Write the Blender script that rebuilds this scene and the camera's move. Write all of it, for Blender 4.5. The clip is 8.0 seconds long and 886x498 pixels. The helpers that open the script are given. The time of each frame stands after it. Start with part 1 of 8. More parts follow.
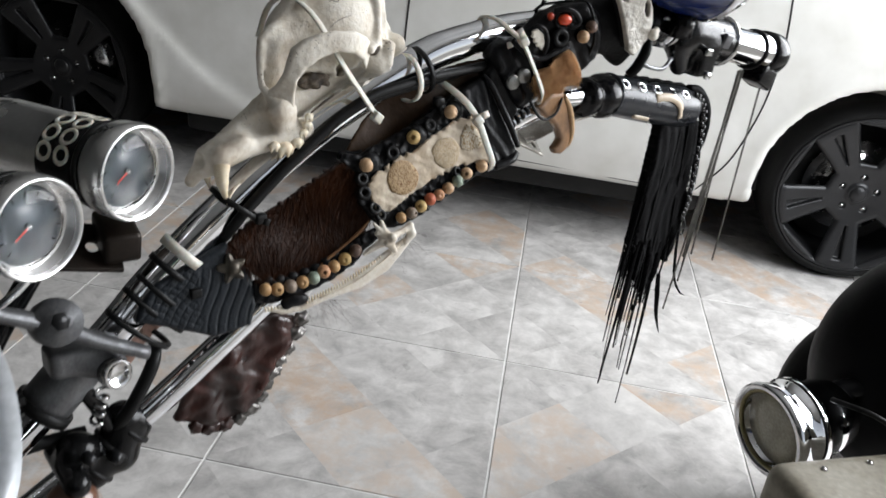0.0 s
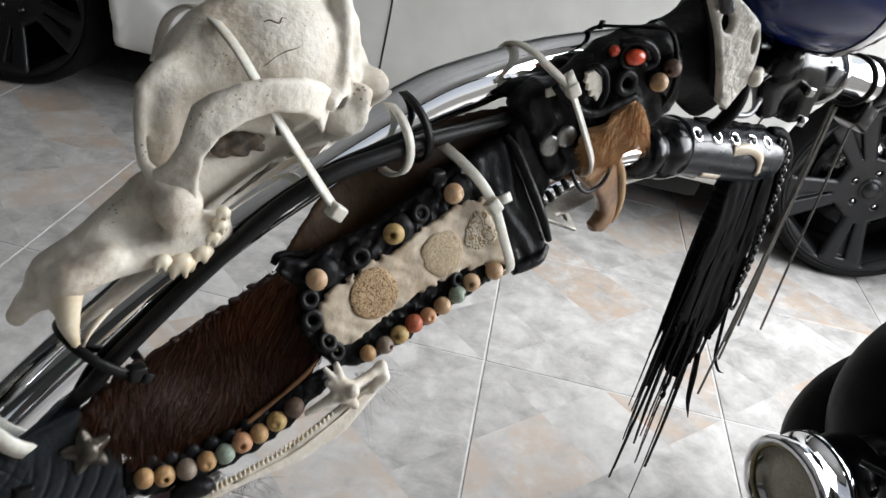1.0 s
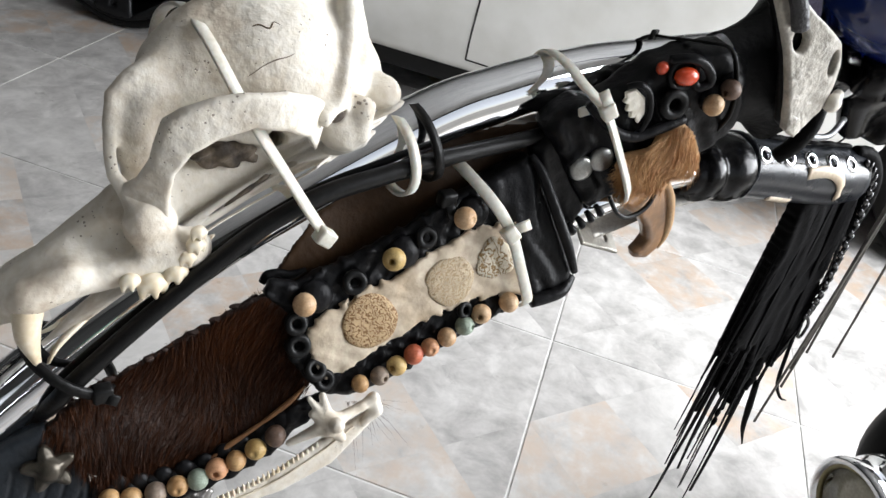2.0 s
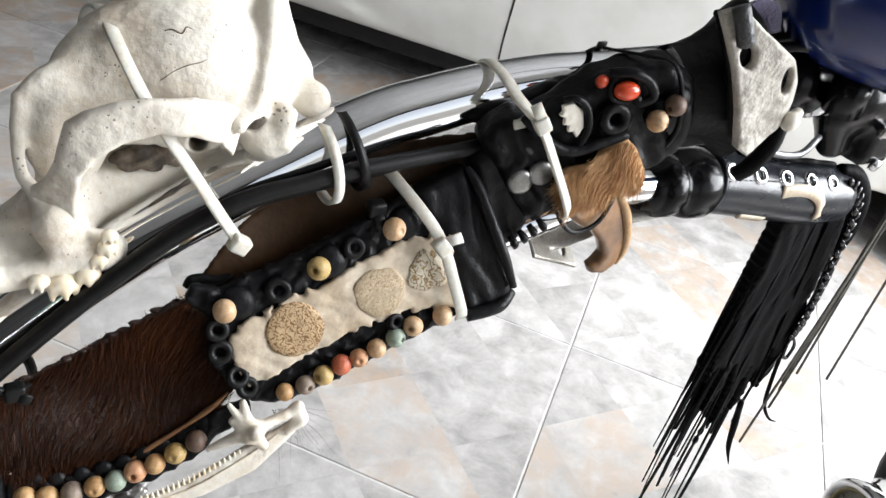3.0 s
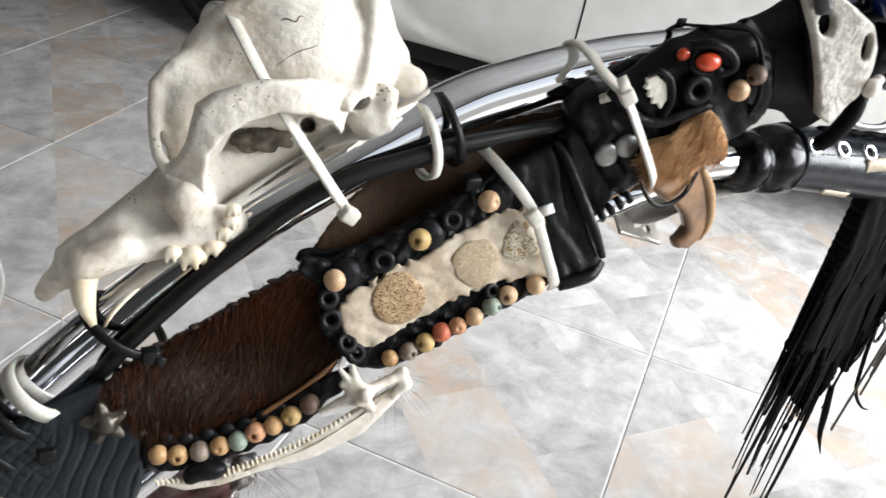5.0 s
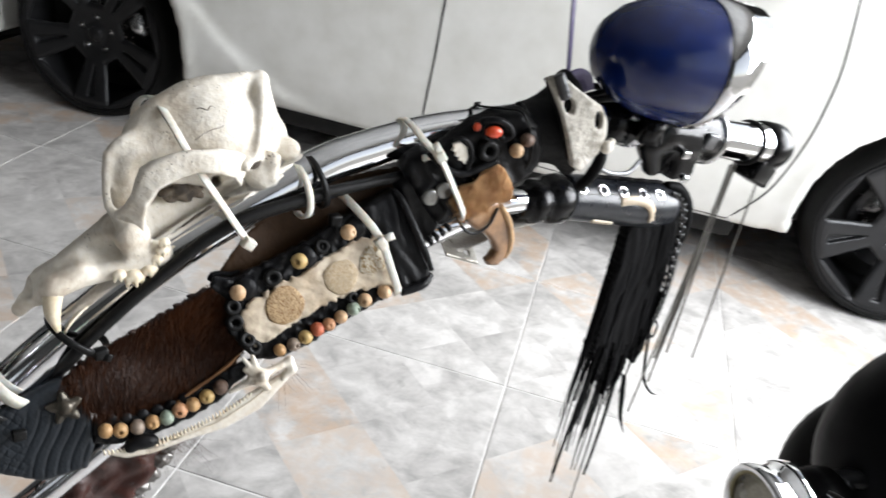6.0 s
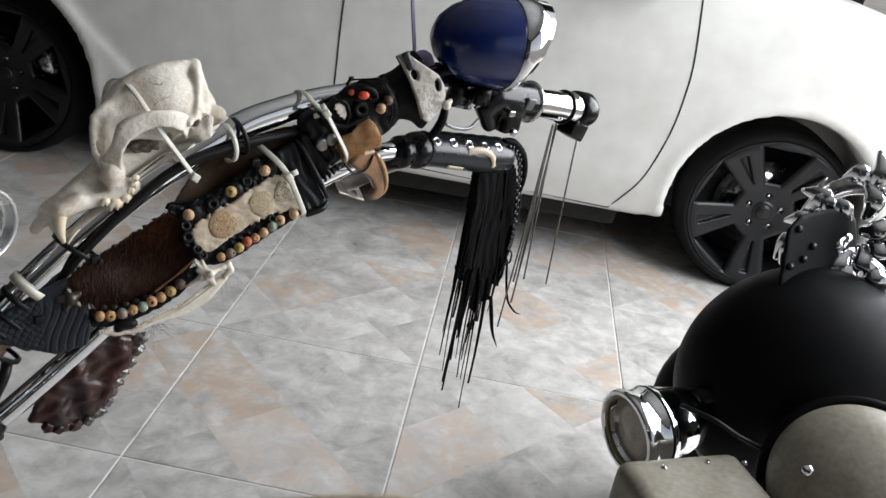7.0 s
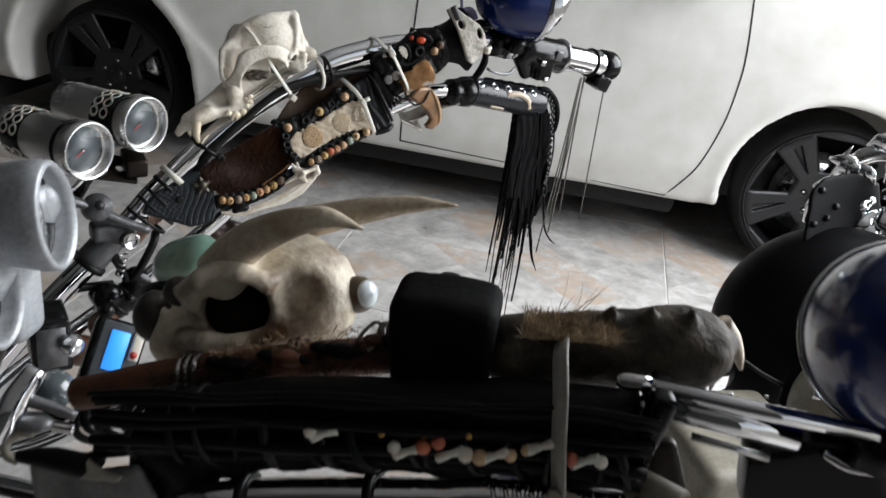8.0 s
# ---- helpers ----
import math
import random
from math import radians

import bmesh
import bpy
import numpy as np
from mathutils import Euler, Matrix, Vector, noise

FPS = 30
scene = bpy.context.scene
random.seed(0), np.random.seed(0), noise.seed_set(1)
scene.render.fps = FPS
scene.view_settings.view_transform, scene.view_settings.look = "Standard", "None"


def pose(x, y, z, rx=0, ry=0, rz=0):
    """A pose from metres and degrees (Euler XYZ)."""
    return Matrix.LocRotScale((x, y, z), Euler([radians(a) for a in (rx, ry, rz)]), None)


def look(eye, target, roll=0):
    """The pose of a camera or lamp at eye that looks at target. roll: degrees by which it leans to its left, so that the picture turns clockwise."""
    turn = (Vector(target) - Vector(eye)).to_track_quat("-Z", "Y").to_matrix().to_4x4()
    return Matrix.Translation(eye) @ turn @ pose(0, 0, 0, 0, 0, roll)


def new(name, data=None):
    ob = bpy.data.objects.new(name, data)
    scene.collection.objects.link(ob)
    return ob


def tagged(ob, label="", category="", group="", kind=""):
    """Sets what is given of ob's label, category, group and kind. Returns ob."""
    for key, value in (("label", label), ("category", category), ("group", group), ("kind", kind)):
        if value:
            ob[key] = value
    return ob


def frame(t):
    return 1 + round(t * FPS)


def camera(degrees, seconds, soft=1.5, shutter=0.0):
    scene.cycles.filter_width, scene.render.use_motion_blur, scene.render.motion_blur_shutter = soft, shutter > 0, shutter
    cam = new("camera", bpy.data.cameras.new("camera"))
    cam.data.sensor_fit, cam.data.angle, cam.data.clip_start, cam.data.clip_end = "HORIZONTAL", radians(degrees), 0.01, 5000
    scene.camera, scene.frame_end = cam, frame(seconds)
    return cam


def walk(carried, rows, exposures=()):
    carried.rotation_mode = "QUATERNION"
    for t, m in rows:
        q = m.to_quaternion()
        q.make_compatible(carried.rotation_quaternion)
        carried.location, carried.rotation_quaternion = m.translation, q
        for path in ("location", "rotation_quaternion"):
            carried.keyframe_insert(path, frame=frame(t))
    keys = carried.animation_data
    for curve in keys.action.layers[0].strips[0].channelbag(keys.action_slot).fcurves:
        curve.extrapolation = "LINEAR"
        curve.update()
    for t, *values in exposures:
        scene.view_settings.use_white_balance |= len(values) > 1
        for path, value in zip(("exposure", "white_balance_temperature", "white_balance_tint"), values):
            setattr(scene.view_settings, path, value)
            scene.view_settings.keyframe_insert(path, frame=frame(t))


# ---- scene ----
cam = camera(55.8, 8.0, 1.5, 0.25)
PATH = [
    (0, (0.102, 0.047, 1.02), (0.024, 1.853, 0.165), 7.6),
    (0.4, (0.078, 0.145, 1.033), (0.024, 1.934, 0.141), 9.3),
    (0.5, (0.075, 0.161, 1.022), (0.05, 1.966, 0.161), 9.3),
    (0.8, (0.078, 0.223, 1.019), (0.079, 1.992, 0.087), 11.0),
    (1, (0.073, 0.254, 1.018), (0.074, 2.003, 0.049), 12.1),
    (1.2, (0.074, 0.283, 1.019), (0.063, 2.014, 0.017), 13.0),
    (2.3, (0.111, 0.305, 1.039), (-0.124, 1.954, -0.066), 13.1),
    (2.5, (0.121, 0.312, 1.043), (-0.128, 1.959, -0.064), 13.3),
    (3, (0.135, 0.318, 1.041), (-0.141, 1.953, -0.077), 13.5),
    (3.5, (0.118, 0.297, 1.022), (-0.195, 1.902, -0.129), 13.3),
    (4, (0.097, 0.286, 1.025), (-0.274, 1.879, -0.126), 11.2),
    (4.2, (0.094, 0.287, 1.026), (-0.319, 1.879, -0.112), 9.6),
    (5.3, (0.159, 0.289, 1.042), (-0.297, 1.919, -0.023), 8.7),
    (5.5, (0.168, 0.267, 1.052), (-0.229, 1.936, 0.023), 9.6),
    (6, (0.168, 0.168, 1.088), (-0.013, 1.926, 0.152), 11.1),
    (6.2, (0.168, 0.124, 1.089), (0.148, 1.909, 0.188), 12.7),
    (6.5, (0.186, 0.056, 1.092), (0.24, 1.844, 0.196), 11.9),
    (6.6, (0.191, 0.041, 1.095), (0.241, 1.827, 0.196), 11.7),
    (6.9, (0.21, -0.015, 1.11), (0.226, 1.788, 0.244), 10.2),
    (7, (0.223, -0.04, 1.113), (0.217, 1.772, 0.267), 9.4),
    (7.3, (0.258, -0.113, 1.11), (0.14, 1.707, 0.29), 7.8),
    (7.5, (0.265, -0.149, 1.099), (0.112, 1.672, 0.287), 8.1),
    (7.6, (0.272, -0.172, 1.096), (0.094, 1.647, 0.285), 7.8),
    (7.8, (0.28, -0.206, 1.094), (0.079, 1.61, 0.28), 7.4),
    (8, (0.281, -0.252, 1.098), (0.09, 1.557, 0.266), 7.6),
]
walk(cam, [(t, look(eye, target, roll)) for t, eye, target, roll in PATH], exposures=[(0.0, -0.1), (1.0, -0.15), (2.3, 0.4), (3.5, 0.5), (5.5, 0.45), (6.0, 0.45), (7.0, -0.25), (8.0, -0.2)])

# ---- world, daylight and exposure ----
world = bpy.data.worlds.new("world")
scene.world = world
world.use_nodes = True
wt = world.node_tree
sky = wt.nodes.new("ShaderNodeTexSky")
sky.sky_type = 'NISHITA'
sky.sun_disc = False
sky.sun_elevation = radians(50)
sky.sun_rotation = radians(60)
haze = wt.nodes.new("ShaderNodeHueSaturation")
haze.inputs["Saturation"].default_value = 0.3
wt.links.new(sky.outputs[0], haze.inputs["Color"])
wt.links.new(haze.outputs[0], wt.nodes["Background"].inputs[0])
wt.nodes["Background"].inputs[1].default_value = 0.13


def lamp(name, kind, m, energy, color=(1, 1, 1), size=(1, 1), angle=0.0):
    data = bpy.data.lights.new(name, kind)
    data.energy, data.color = energy, color
    if kind == 'AREA':
        data.shape, data.size, data.size_y = 'RECTANGLE', size[0], size[1]
    if kind == 'SUN':
        data.angle = angle
    ob = new(name, data)
    ob.matrix_world = m
    return ob


lamp("sun", 'SUN', look((5, 2, 14), (2, 0, 0)), 2.5, (1, 0.96, 0.9), angle=radians(0.6))
# daylight from the free side of the carport
lamp("opening_daylight", 'AREA', look((1.95, 1.48, 1.52), (0.0, 1.22, 0.30)), 118, (0.935, 0.960, 1.0), (2.1, 1.5))


# ---- material helpers ----
def mat(name, color, rough=0.5, metal=0.0, var=None, scale=20.0, bump=0.0, bscale=None, spec=0.5, coat=0.0, sss=0.0,
        rvar=0.0, detail=6.0, random_hue=0.0, ramp=(0.35, 0.7)):
    """A principled material: base colour mottled towards var by noise at two scales, roughness variation and fine relief."""
    m = bpy.data.materials.new(name)
    m.use_nodes = True
    nt = m.node_tree
    bs = nt.nodes["Principled BSDF"]
    bs.inputs["Roughness"].default_value = rough
    bs.inputs["Metallic"].default_value = metal
    bs.inputs["Specular IOR Level"].default_value = spec
    bs.inputs["Coat Weight"].default_value = coat
    bs.inputs["Coat Roughness"].default_value = 0.06
    if sss:
        bs.inputs["Subsurface Weight"].default_value = sss
        bs.inputs["Subsurface Radius"].default_value = (0.006, 0.004, 0.003)
    tc = nt.nodes.new("ShaderNodeTexCoord")
    col = None
    if var is not None:
        n1 = nt.nodes.new("ShaderNodeTexNoise")
        n1.inputs["Scale"].default_value, n1.inputs["Detail"].default_value = scale, detail
        nt.links.new(tc.outputs["Object"], n1.inputs["Vector"])
        r = nt.nodes.new("ShaderNodeValToRGB")
        r.color_ramp.elements[0].position, r.color_ramp.elements[1].position = ramp
        r.color_ramp.elements[0].color = (*color, 1)
        r.color_ramp.elements[1].color = (*var, 1)
        nt.links.new(n1.outputs["Fac"], r.inputs["Fac"])
        n2 = nt.nodes.new("ShaderNodeTexNoise")
        n2.inputs["Scale"].default_value, n2.inputs["Detail"].default_value = scale * 9, 3
        nt.links.new(tc.outputs["Object"], n2.inputs["Vector"])
        mx = nt.nodes.new("ShaderNodeMix")
        mx.data_type, mx.blend_type = 'RGBA', 'OVERLAY'
        mx.inputs[0].default_value = 0.35
        nt.links.new(r.outputs["Color"], mx.inputs[6])
        nt.links.new(n2.outputs["Fac"], mx.inputs[7])
        col = mx.outputs[2]
    else:
        rgb = nt.nodes.new("ShaderNodeRGB")
        rgb.outputs[0].default_value = (*color, 1)
        col = rgb.outputs[0]
    if random_hue:
        oi = nt.nodes.new("ShaderNodeObjectInfo")
        hs = nt.nodes.new("ShaderNodeHueSaturation")
        mr = nt.nodes.new("ShaderNodeMapRange")
        mr.inputs[3].default_value, mr.inputs[4].default_value = 1 - random_hue, 1 + random_hue * 0.5
        nt.links.new(oi.outputs["Random"], mr.inputs[0])
        nt.links.new(mr.outputs[0], hs.inputs["Value"])
        nt.links.new(col, hs.inputs["Color"])
        col = hs.outputs[0]
    nt.links.new(col, bs.inputs["Base Color"])
    if rvar:
        n3 = nt.nodes.new("ShaderNodeTexNoise")
        n3.inputs["Scale"].default_value, n3.inputs["Detail"].default_value = (bscale or scale) * 0.6, 5
        nt.links.new(tc.outputs["Object"], n3.inputs["Vector"])
        mr = nt.nodes.new("ShaderNodeMapRange")
        mr.inputs[1].default_value, mr.inputs[2].default_value = 0.3, 0.7
        mr.inputs[3].default_value, mr.inputs[4].default_value = max(0.02, rough - rvar), min(1, rough + rvar)
        nt.links.new(n3.outputs["Fac"], mr.inputs[0])
        nt.links.new(mr.outputs[0], bs.inputs["Roughness"])
    if bump:
        n4 = nt.nodes.new("ShaderNodeTexNoise")
        n4.inputs["Scale"].default_value, n4.inputs["Detail"].default_value = bscale or scale * 4, 5
        nt.links.new(tc.outputs["Object"], n4.inputs["Vector"])
        b = nt.nodes.new("ShaderNodeBump")
        b.inputs["Strength"].default_value, b.inputs["Distance"].default_value = bump, 0.002
        nt.links.new(n4.outputs["Fac"], b.inputs["Height"])
        nt.links.new(b.outputs[0], bs.inputs["Normal"])
    return m


def glass(name, color=(1, 1, 1), rough=0.0, ior=1.45):
    m = bpy.data.materials.new(name)
    m.use_nodes = True
    bs = m.node_tree.nodes["Principled BSDF"]
    bs.inputs["Base Color"].default_value = (*color, 1)
    bs.inputs["Transmission Weight"].default_value = 1.0
    bs.inputs["Roughness"].default_value = rough
    bs.inputs["IOR"].default_value = ior
    return m


BONE = mat("bone", (0.735, 0.685, 0.595), 0.62, var=(0.46, 0.36, 0.25), scale=42, bump=0.55, bscale=170, sss=0.0, ramp=(0.50, 0.82))
OLD_BONE = mat("old_bone", (0.66, 0.585, 0.46), 0.50, var=(0.095, 0.045, 0.018), scale=30, bump=0.7, bscale=140, ramp=(0.46, 0.66), detail=9.0)
TOOTH = mat("tooth", (0.82, 0.76, 0.62), 0.3, var=(0.7, 0.58, 0.4), scale=60, sss=0.1)
CHROME = mat("chrome", (0.82, 0.83, 0.85), 0.05, 1.0, rvar=0.035, bscale=30)
OLD_CHROME = mat("worn_chrome", (0.62, 0.62, 0.62), 0.18, 1.0, var=(0.42, 0.41, 0.4), scale=60, rvar=0.12, bscale=90)
ALU = mat("cast_aluminium", (0.20, 0.205, 0.21), 0.42, 0.8, var=(0.12, 0.12, 0.125), scale=80, bump=0.2, bscale=500)
STEEL = mat("zinc_plated_steel", (0.44, 0.42, 0.38), 0.42, 1.0, var=(0.34, 0.32, 0.28), scale=70)
LEATHER = mat("black_leather", (0.005, 0.005, 0.006), 0.40, var=(0.008, 0.008, 0.0085), scale=30, bump=0.4, bscale=200, rvar=0.1, spec=0.17)
SOFT_LEATHER = mat("matt_black_leather", (0.0028, 0.0028, 0.0032), 0.5, var=(0.005, 0.005, 0.005), scale=30, bump=0.3, bscale=340, spec=0.12)
BROWN_LEATHER = mat("brown_leather", (0.052, 0.026, 0.010), 0.5, var=(0.030, 0.014, 0.005), scale=24, bump=0.3, bscale=240, spec=0.22)
RED_LEATHER = mat("oxblood_leather", (0.042, 0.010, 0.006), 0.36, var=(0.008, 0.004, 0.003), scale=38, bump=0.5, bscale=160, rvar=0.1)
RUBBER = mat("black_rubber", (0.005, 0.005, 0.005), 0.42, var=(0.008, 0.008, 0.008), scale=60, bump=0.15, bscale=400, spec=0.2)
TYRE = mat("tyre_rubber", (0.006, 0.006, 0.006), 0.55, var=(0.010, 0.010, 0.010), scale=9, bump=0.15, bscale=160, spec=0.08)
BLACK_PLASTIC = mat("black_plastic", (0.004, 0.004, 0.0045), 0.2, var=(0.006, 0.006, 0.006), scale=60, bump=0.08, bscale=500, spec=0.25)
NYLON = mat("white_nylon", (0.66, 0.645, 0.58), 0.35, var=(0.58, 0.55, 0.47), scale=60, sss=0.4)
FUR_SKIN = mat("brown_hide", (0.030, 0.012, 0.006), 0.75, var=(0.016, 0.006, 0.003), scale=36, bump=0.6, bscale=500)
HIDE = mat("pale_rawhide", (0.62, 0.53, 0.41), 0.42, var=(0.40, 0.29, 0.18), scale=42, bump=0.6, bscale=110, ramp=(0.45, 0.75))
CLAW_MAT = mat("brown_claw_horn", (0.34, 0.18, 0.08), 0.3, var=(0.07, 0.035, 0.016), scale=34, bump=0.15, bscale=200, coat=0.3)
PAW_FUR = mat("tan_fur", (0.68, 0.43, 0.21), 0.7, var=(0.42, 0.21, 0.08), scale=110)
BLUE = mat("blue_enamel", (0.002, 0.013, 0.095), 0.22, var=(0.003, 0.016, 0.11), scale=8, coat=0.3, rvar=0.04, bscale=50)
PURPLE = mat("purple_ribbon", (0.07, 0.055, 0.12), 0.55, var=(0.05, 0.04, 0.09), scale=80, bump=0.3, bscale=700)
CORD = mat("grey_cord", (0.16, 0.15, 0.13), 0.7, var=(0.08, 0.075, 0.07), scale=200)
CAR_PAINT = mat("white_car_paint", (0.66, 0.655, 0.62), 0.3, var=(0.645, 0.64, 0.605), scale=1.2, coat=0.4, detail=1.0)
DARK_GAP = mat("dark_gap", (0.004, 0.004, 0.004), 0.8, var=(0.008, 0.008, 0.008), scale=30)
GUNMETAL = mat("gunmetal_alloy", (0.016, 0.0165, 0.018), 0.36, 0.4, var=(0.010, 0.010, 0.011), scale=20, rvar=0.08)
CREAM_PAINT = mat("aged_cream_paint", (0.27, 0.25, 0.205), 0.45, var=(0.18, 0.16, 0.12), scale=14, bump=0.1, bscale=120, rvar=0.1)
BLACK_PAINT = mat("satin_black_paint", (0.0022, 0.0022, 0.0027), 0.5, var=(0.0035, 0.0035, 0.004), scale=10, spec=0.09, rvar=0.08, bscale=40)
RUST = mat("rusty_wood", (0.17, 0.050, 0.018), 0.62, var=(0.06, 0.025, 0.012), scale=50, bump=0.5, bscale=200)
JADE = mat("green_stone", (0.16, 0.28, 0.22), 0.12, var=(0.50, 0.58, 0.50), scale=22, sss=0.15, ramp=(0.55, 0.8), coat=0.3)
GREY_PLASTIC = mat("silver_grey_plastic", (0.42, 0.44, 0.46), 0.36, 0.2, var=(0.27, 0.28, 0.29), scale=30, bump=0.05, bscale=400)
WALL_MAT = mat("grey_plaster", (0.05, 0.05, 0.049), 0.85, var=(0.035, 0.035, 0.034), scale=2.2, bump=0.3, bscale=60)
CEIL_MAT = mat("white_ceiling", (0.40, 0.40, 0.395), 0.85, var=(0.34, 0.34, 0.335), scale=2.0, bump=0.2, bscale=70)
GROUND_MAT = mat("concrete_ground", (0.32, 0.31, 0.29), 0.85, var=(0.24, 0.235, 0.22), scale=0.8, bump=0.3, bscale=20)
GLASS = glass("clear_glass", ior=1.22)
SMOKED = mat("tinted_glass", (0.01, 0.012, 0.013), 0.05, var=(0.012, 0.014, 0.015), scale=3)
DIAL = mat("dial_face", (0.045, 0.058, 0.068), 0.35, var=(0.03, 0.038, 0.046), scale=30)
RED_PAINT = mat("red_paint", (0.42, 0.02, 0.012), 0.35, var=(0.33, 0.02, 0.012), scale=60)
GREY_MASK = mat("cracked_grey_skin", (0.52, 0.49, 0.43), 0.38, var=(0.17, 0.15, 0.12), scale=85, bump=0.7, bscale=260, ramp=(0.48, 0.74))
KNUCKLE = mat("dusty_grey_leather", (0.085, 0.070, 0.052), 0.60, var=(0.010, 0.008, 0.006), scale=60, bump=0.6, bscale=200, spec=0.2)
STRAP = mat("grey_strap", (0.30, 0.29, 0.26), 0.6, var=(0.22, 0.21, 0.19), scale=90, bump=0.3, bscale=600)
WOODS = [mat("bead_wood_" + n, c, 0.5, var=v, scale=140, bump=0.25, bscale=500, ramp=(0.4, 0.7)) for n, c, v in (
    ("pale", (0.58, 0.40, 0.24), (0.44, 0.26, 0.13)), ("tan", (0.50, 0.31, 0.14), (0.34, 0.18, 0.07)),
    ("grey", (0.27, 0.21, 0.16), (0.15, 0.11, 0.085)), ("orange", (0.56, 0.30, 0.16), (0.42, 0.19, 0.09)),
    ("green", (0.30, 0.36, 0.29), (0.22, 0.26, 0.2)), ("yellow", (0.52, 0.37, 0.15), (0.36, 0.22, 0.07)),
    ("red", (0.50, 0.13, 0.06), (0.33, 0.08, 0.04)), ("dark", (0.16, 0.10, 0.07), (0.09, 0.055, 0.04)))]
PALE, TAN, GREYW, ORANGE, GREENW, YELLOW, REDW, DARKW = WOODS
FRINGE_MAT = mat("black_fringe_leather", (0.0022, 0.0022, 0.0026), 0.6, var=(0.004, 0.004, 0.0045), scale=40, bump=0.3, bscale=300, spec=0.06)
SHELL_LACE = mat("grey_ribbed_lace", (0.055, 0.055, 0.058), 0.45, var=(0.025, 0.025, 0.027), scale=220, bump=0.5, bscale=500)
CORAL = mat("coral_red", (0.62, 0.06, 0.015), 0.28, var=(0.5, 0.05, 0.012), scale=60, coat=0.3)


def emitter(name, color, strength):
    m = bpy.data.materials.new(name)
    m.use_nodes = True
    bs = m.node_tree.nodes["Principled BSDF"]
    bs.inputs["Base Color"].default_value = (*color, 1)
    bs.inputs["Emission Color"].default_value = (*color, 1)
    bs.inputs["Emission Strength"].default_value = strength
    return m


SCREEN = emitter("blue_backlight", (0.03, 0.28, 0.95), 0.9)


# ---- mesh helpers ----
BAR = pose(0, 0.5, 0, 0, 0, 45)
CAR = pose(1.15, 2.33, 0, 0, 0, -2.7)
ONE = Matrix()


def mesh(name, vf, smooth=True):
    me = bpy.data.meshes.new(name)
    me.from_pydata([tuple(v) for v in vf[0]], [], [tuple(int(i) for i in f) for f in vf[1]])
    me.validate()
    if smooth:
        me.polygons.foreach_set("use_smooth", [True] * len(me.polygons))
    me.update()
    return me


def thing(name, m=ONE, label="", category="", group="", kind=""):
    ob = new(name)
    ob.matrix_world = m
    ob.empty_display_size = 0.02
    return tagged(ob, label, category, group, kind)


def part(name, vf, material, parent=None, label="", smooth=True, m=None):
    """One mesh object under a thing or part; its numbers are in the parent's frame, or in m's frame within it."""
    me = vf if isinstance(vf, bpy.types.Mesh) else mesh(name, vf, smooth)
    if not me.materials:
        me.materials.append(material)
    ob = new(name, me)
    if parent is not None:
        ob.parent = parent
    if m is not None:
        ob.matrix_local = m
    if label:
        ob["label"] = label
    return ob


def solo(name, vf, material, m=ONE, label="", category="", group="", kind="", smooth=True):
    """A thing that is one mesh."""
    ob = part(name, vf, material, smooth=smooth)
    ob.matrix_world = m
    return tagged(ob, label, category, group, kind)


def moved(vf, m):
    return [m @ Vector(v) for v in vf[0]], vf[1]


def smooth_path(pts, n=6):
    """Catmull-Rom through the points."""
    p = [Vector(q) for q in pts]
    if len(p) < 3:
        return p
    p = [2 * p[0] - p[1]] + p + [2 * p[-1] - p[-2]]
    out = []
    for a, b, c, d in zip(p, p[1:], p[2:], p[3:]):
        for i in range(n):
            t = i / n
            out.append(0.5 * ((2 * b) + (c - a) * t + (2 * a - 5 * b + 4 * c - d) * t * t + (3 * b - a - 3 * c + d) * t ** 3))
    return out + [p[-2]]


def sweep(pts, section, n=6, up=(0, 0, 1), scales=None, closed=False, cap=True):
    """A closed section (list of x, y) carried along a smooth path; section x lies along the path's side, y along its up."""
    path = smooth_path(pts, n) if n > 1 else [Vector(p) for p in pts]
    vs, fs, k = [], [], len(section)
    u = Vector(up)
    m = len(path)
    for i, p in enumerate(path):
        if closed:
            t = path[(i + 1) % m] - path[i - 1]
        else:
            t = path[min(i + 1, m - 1)] - path[max(i - 1, 0)]
        if t.length < 1e-9:
            t = Vector((1, 0, 0))
        t.normalize()
        s = t.cross(u)
        if s.length < 1e-4:
            s = t.orthogonal()
        s.normalize()
        u = s.cross(t)
        f = 1.0
        if scales is not None:
            x = i / (m - 1) * (len(scales) - 1)
            j = min(int(x), len(scales) - 2)
            f = scales[j] + (scales[j + 1] - scales[j]) * (x - j)
        vs += [p + (s * a + u * b) * f for a, b in section]
    for i in range(m if closed else m - 1):
        for j in range(k):
            a, b, c, d = i * k + j, i * k + (j + 1) % k, ((i + 1) % m) * k + (j + 1) % k, ((i + 1) % m) * k + j
            fs.append((a, b, c, d))
    if cap and not closed:
        fs.append(tuple(range(k - 1, -1, -1)))
        fs.append(tuple(range((m - 1) * k, m * k)))
    return vs, fs


def ring_section(r, k=12, squash=1.0):
    return [(r * math.cos(2 * math.pi * i / k), r * squash * math.sin(2 * math.pi * i / k)) for i in range(k)]


def tube(pts, r, k=12, n=6, scales=None, squash=1.0, up=(0, 0, 1)):
    return sweep(pts, ring_section(r, k, squash), n, up, scales)


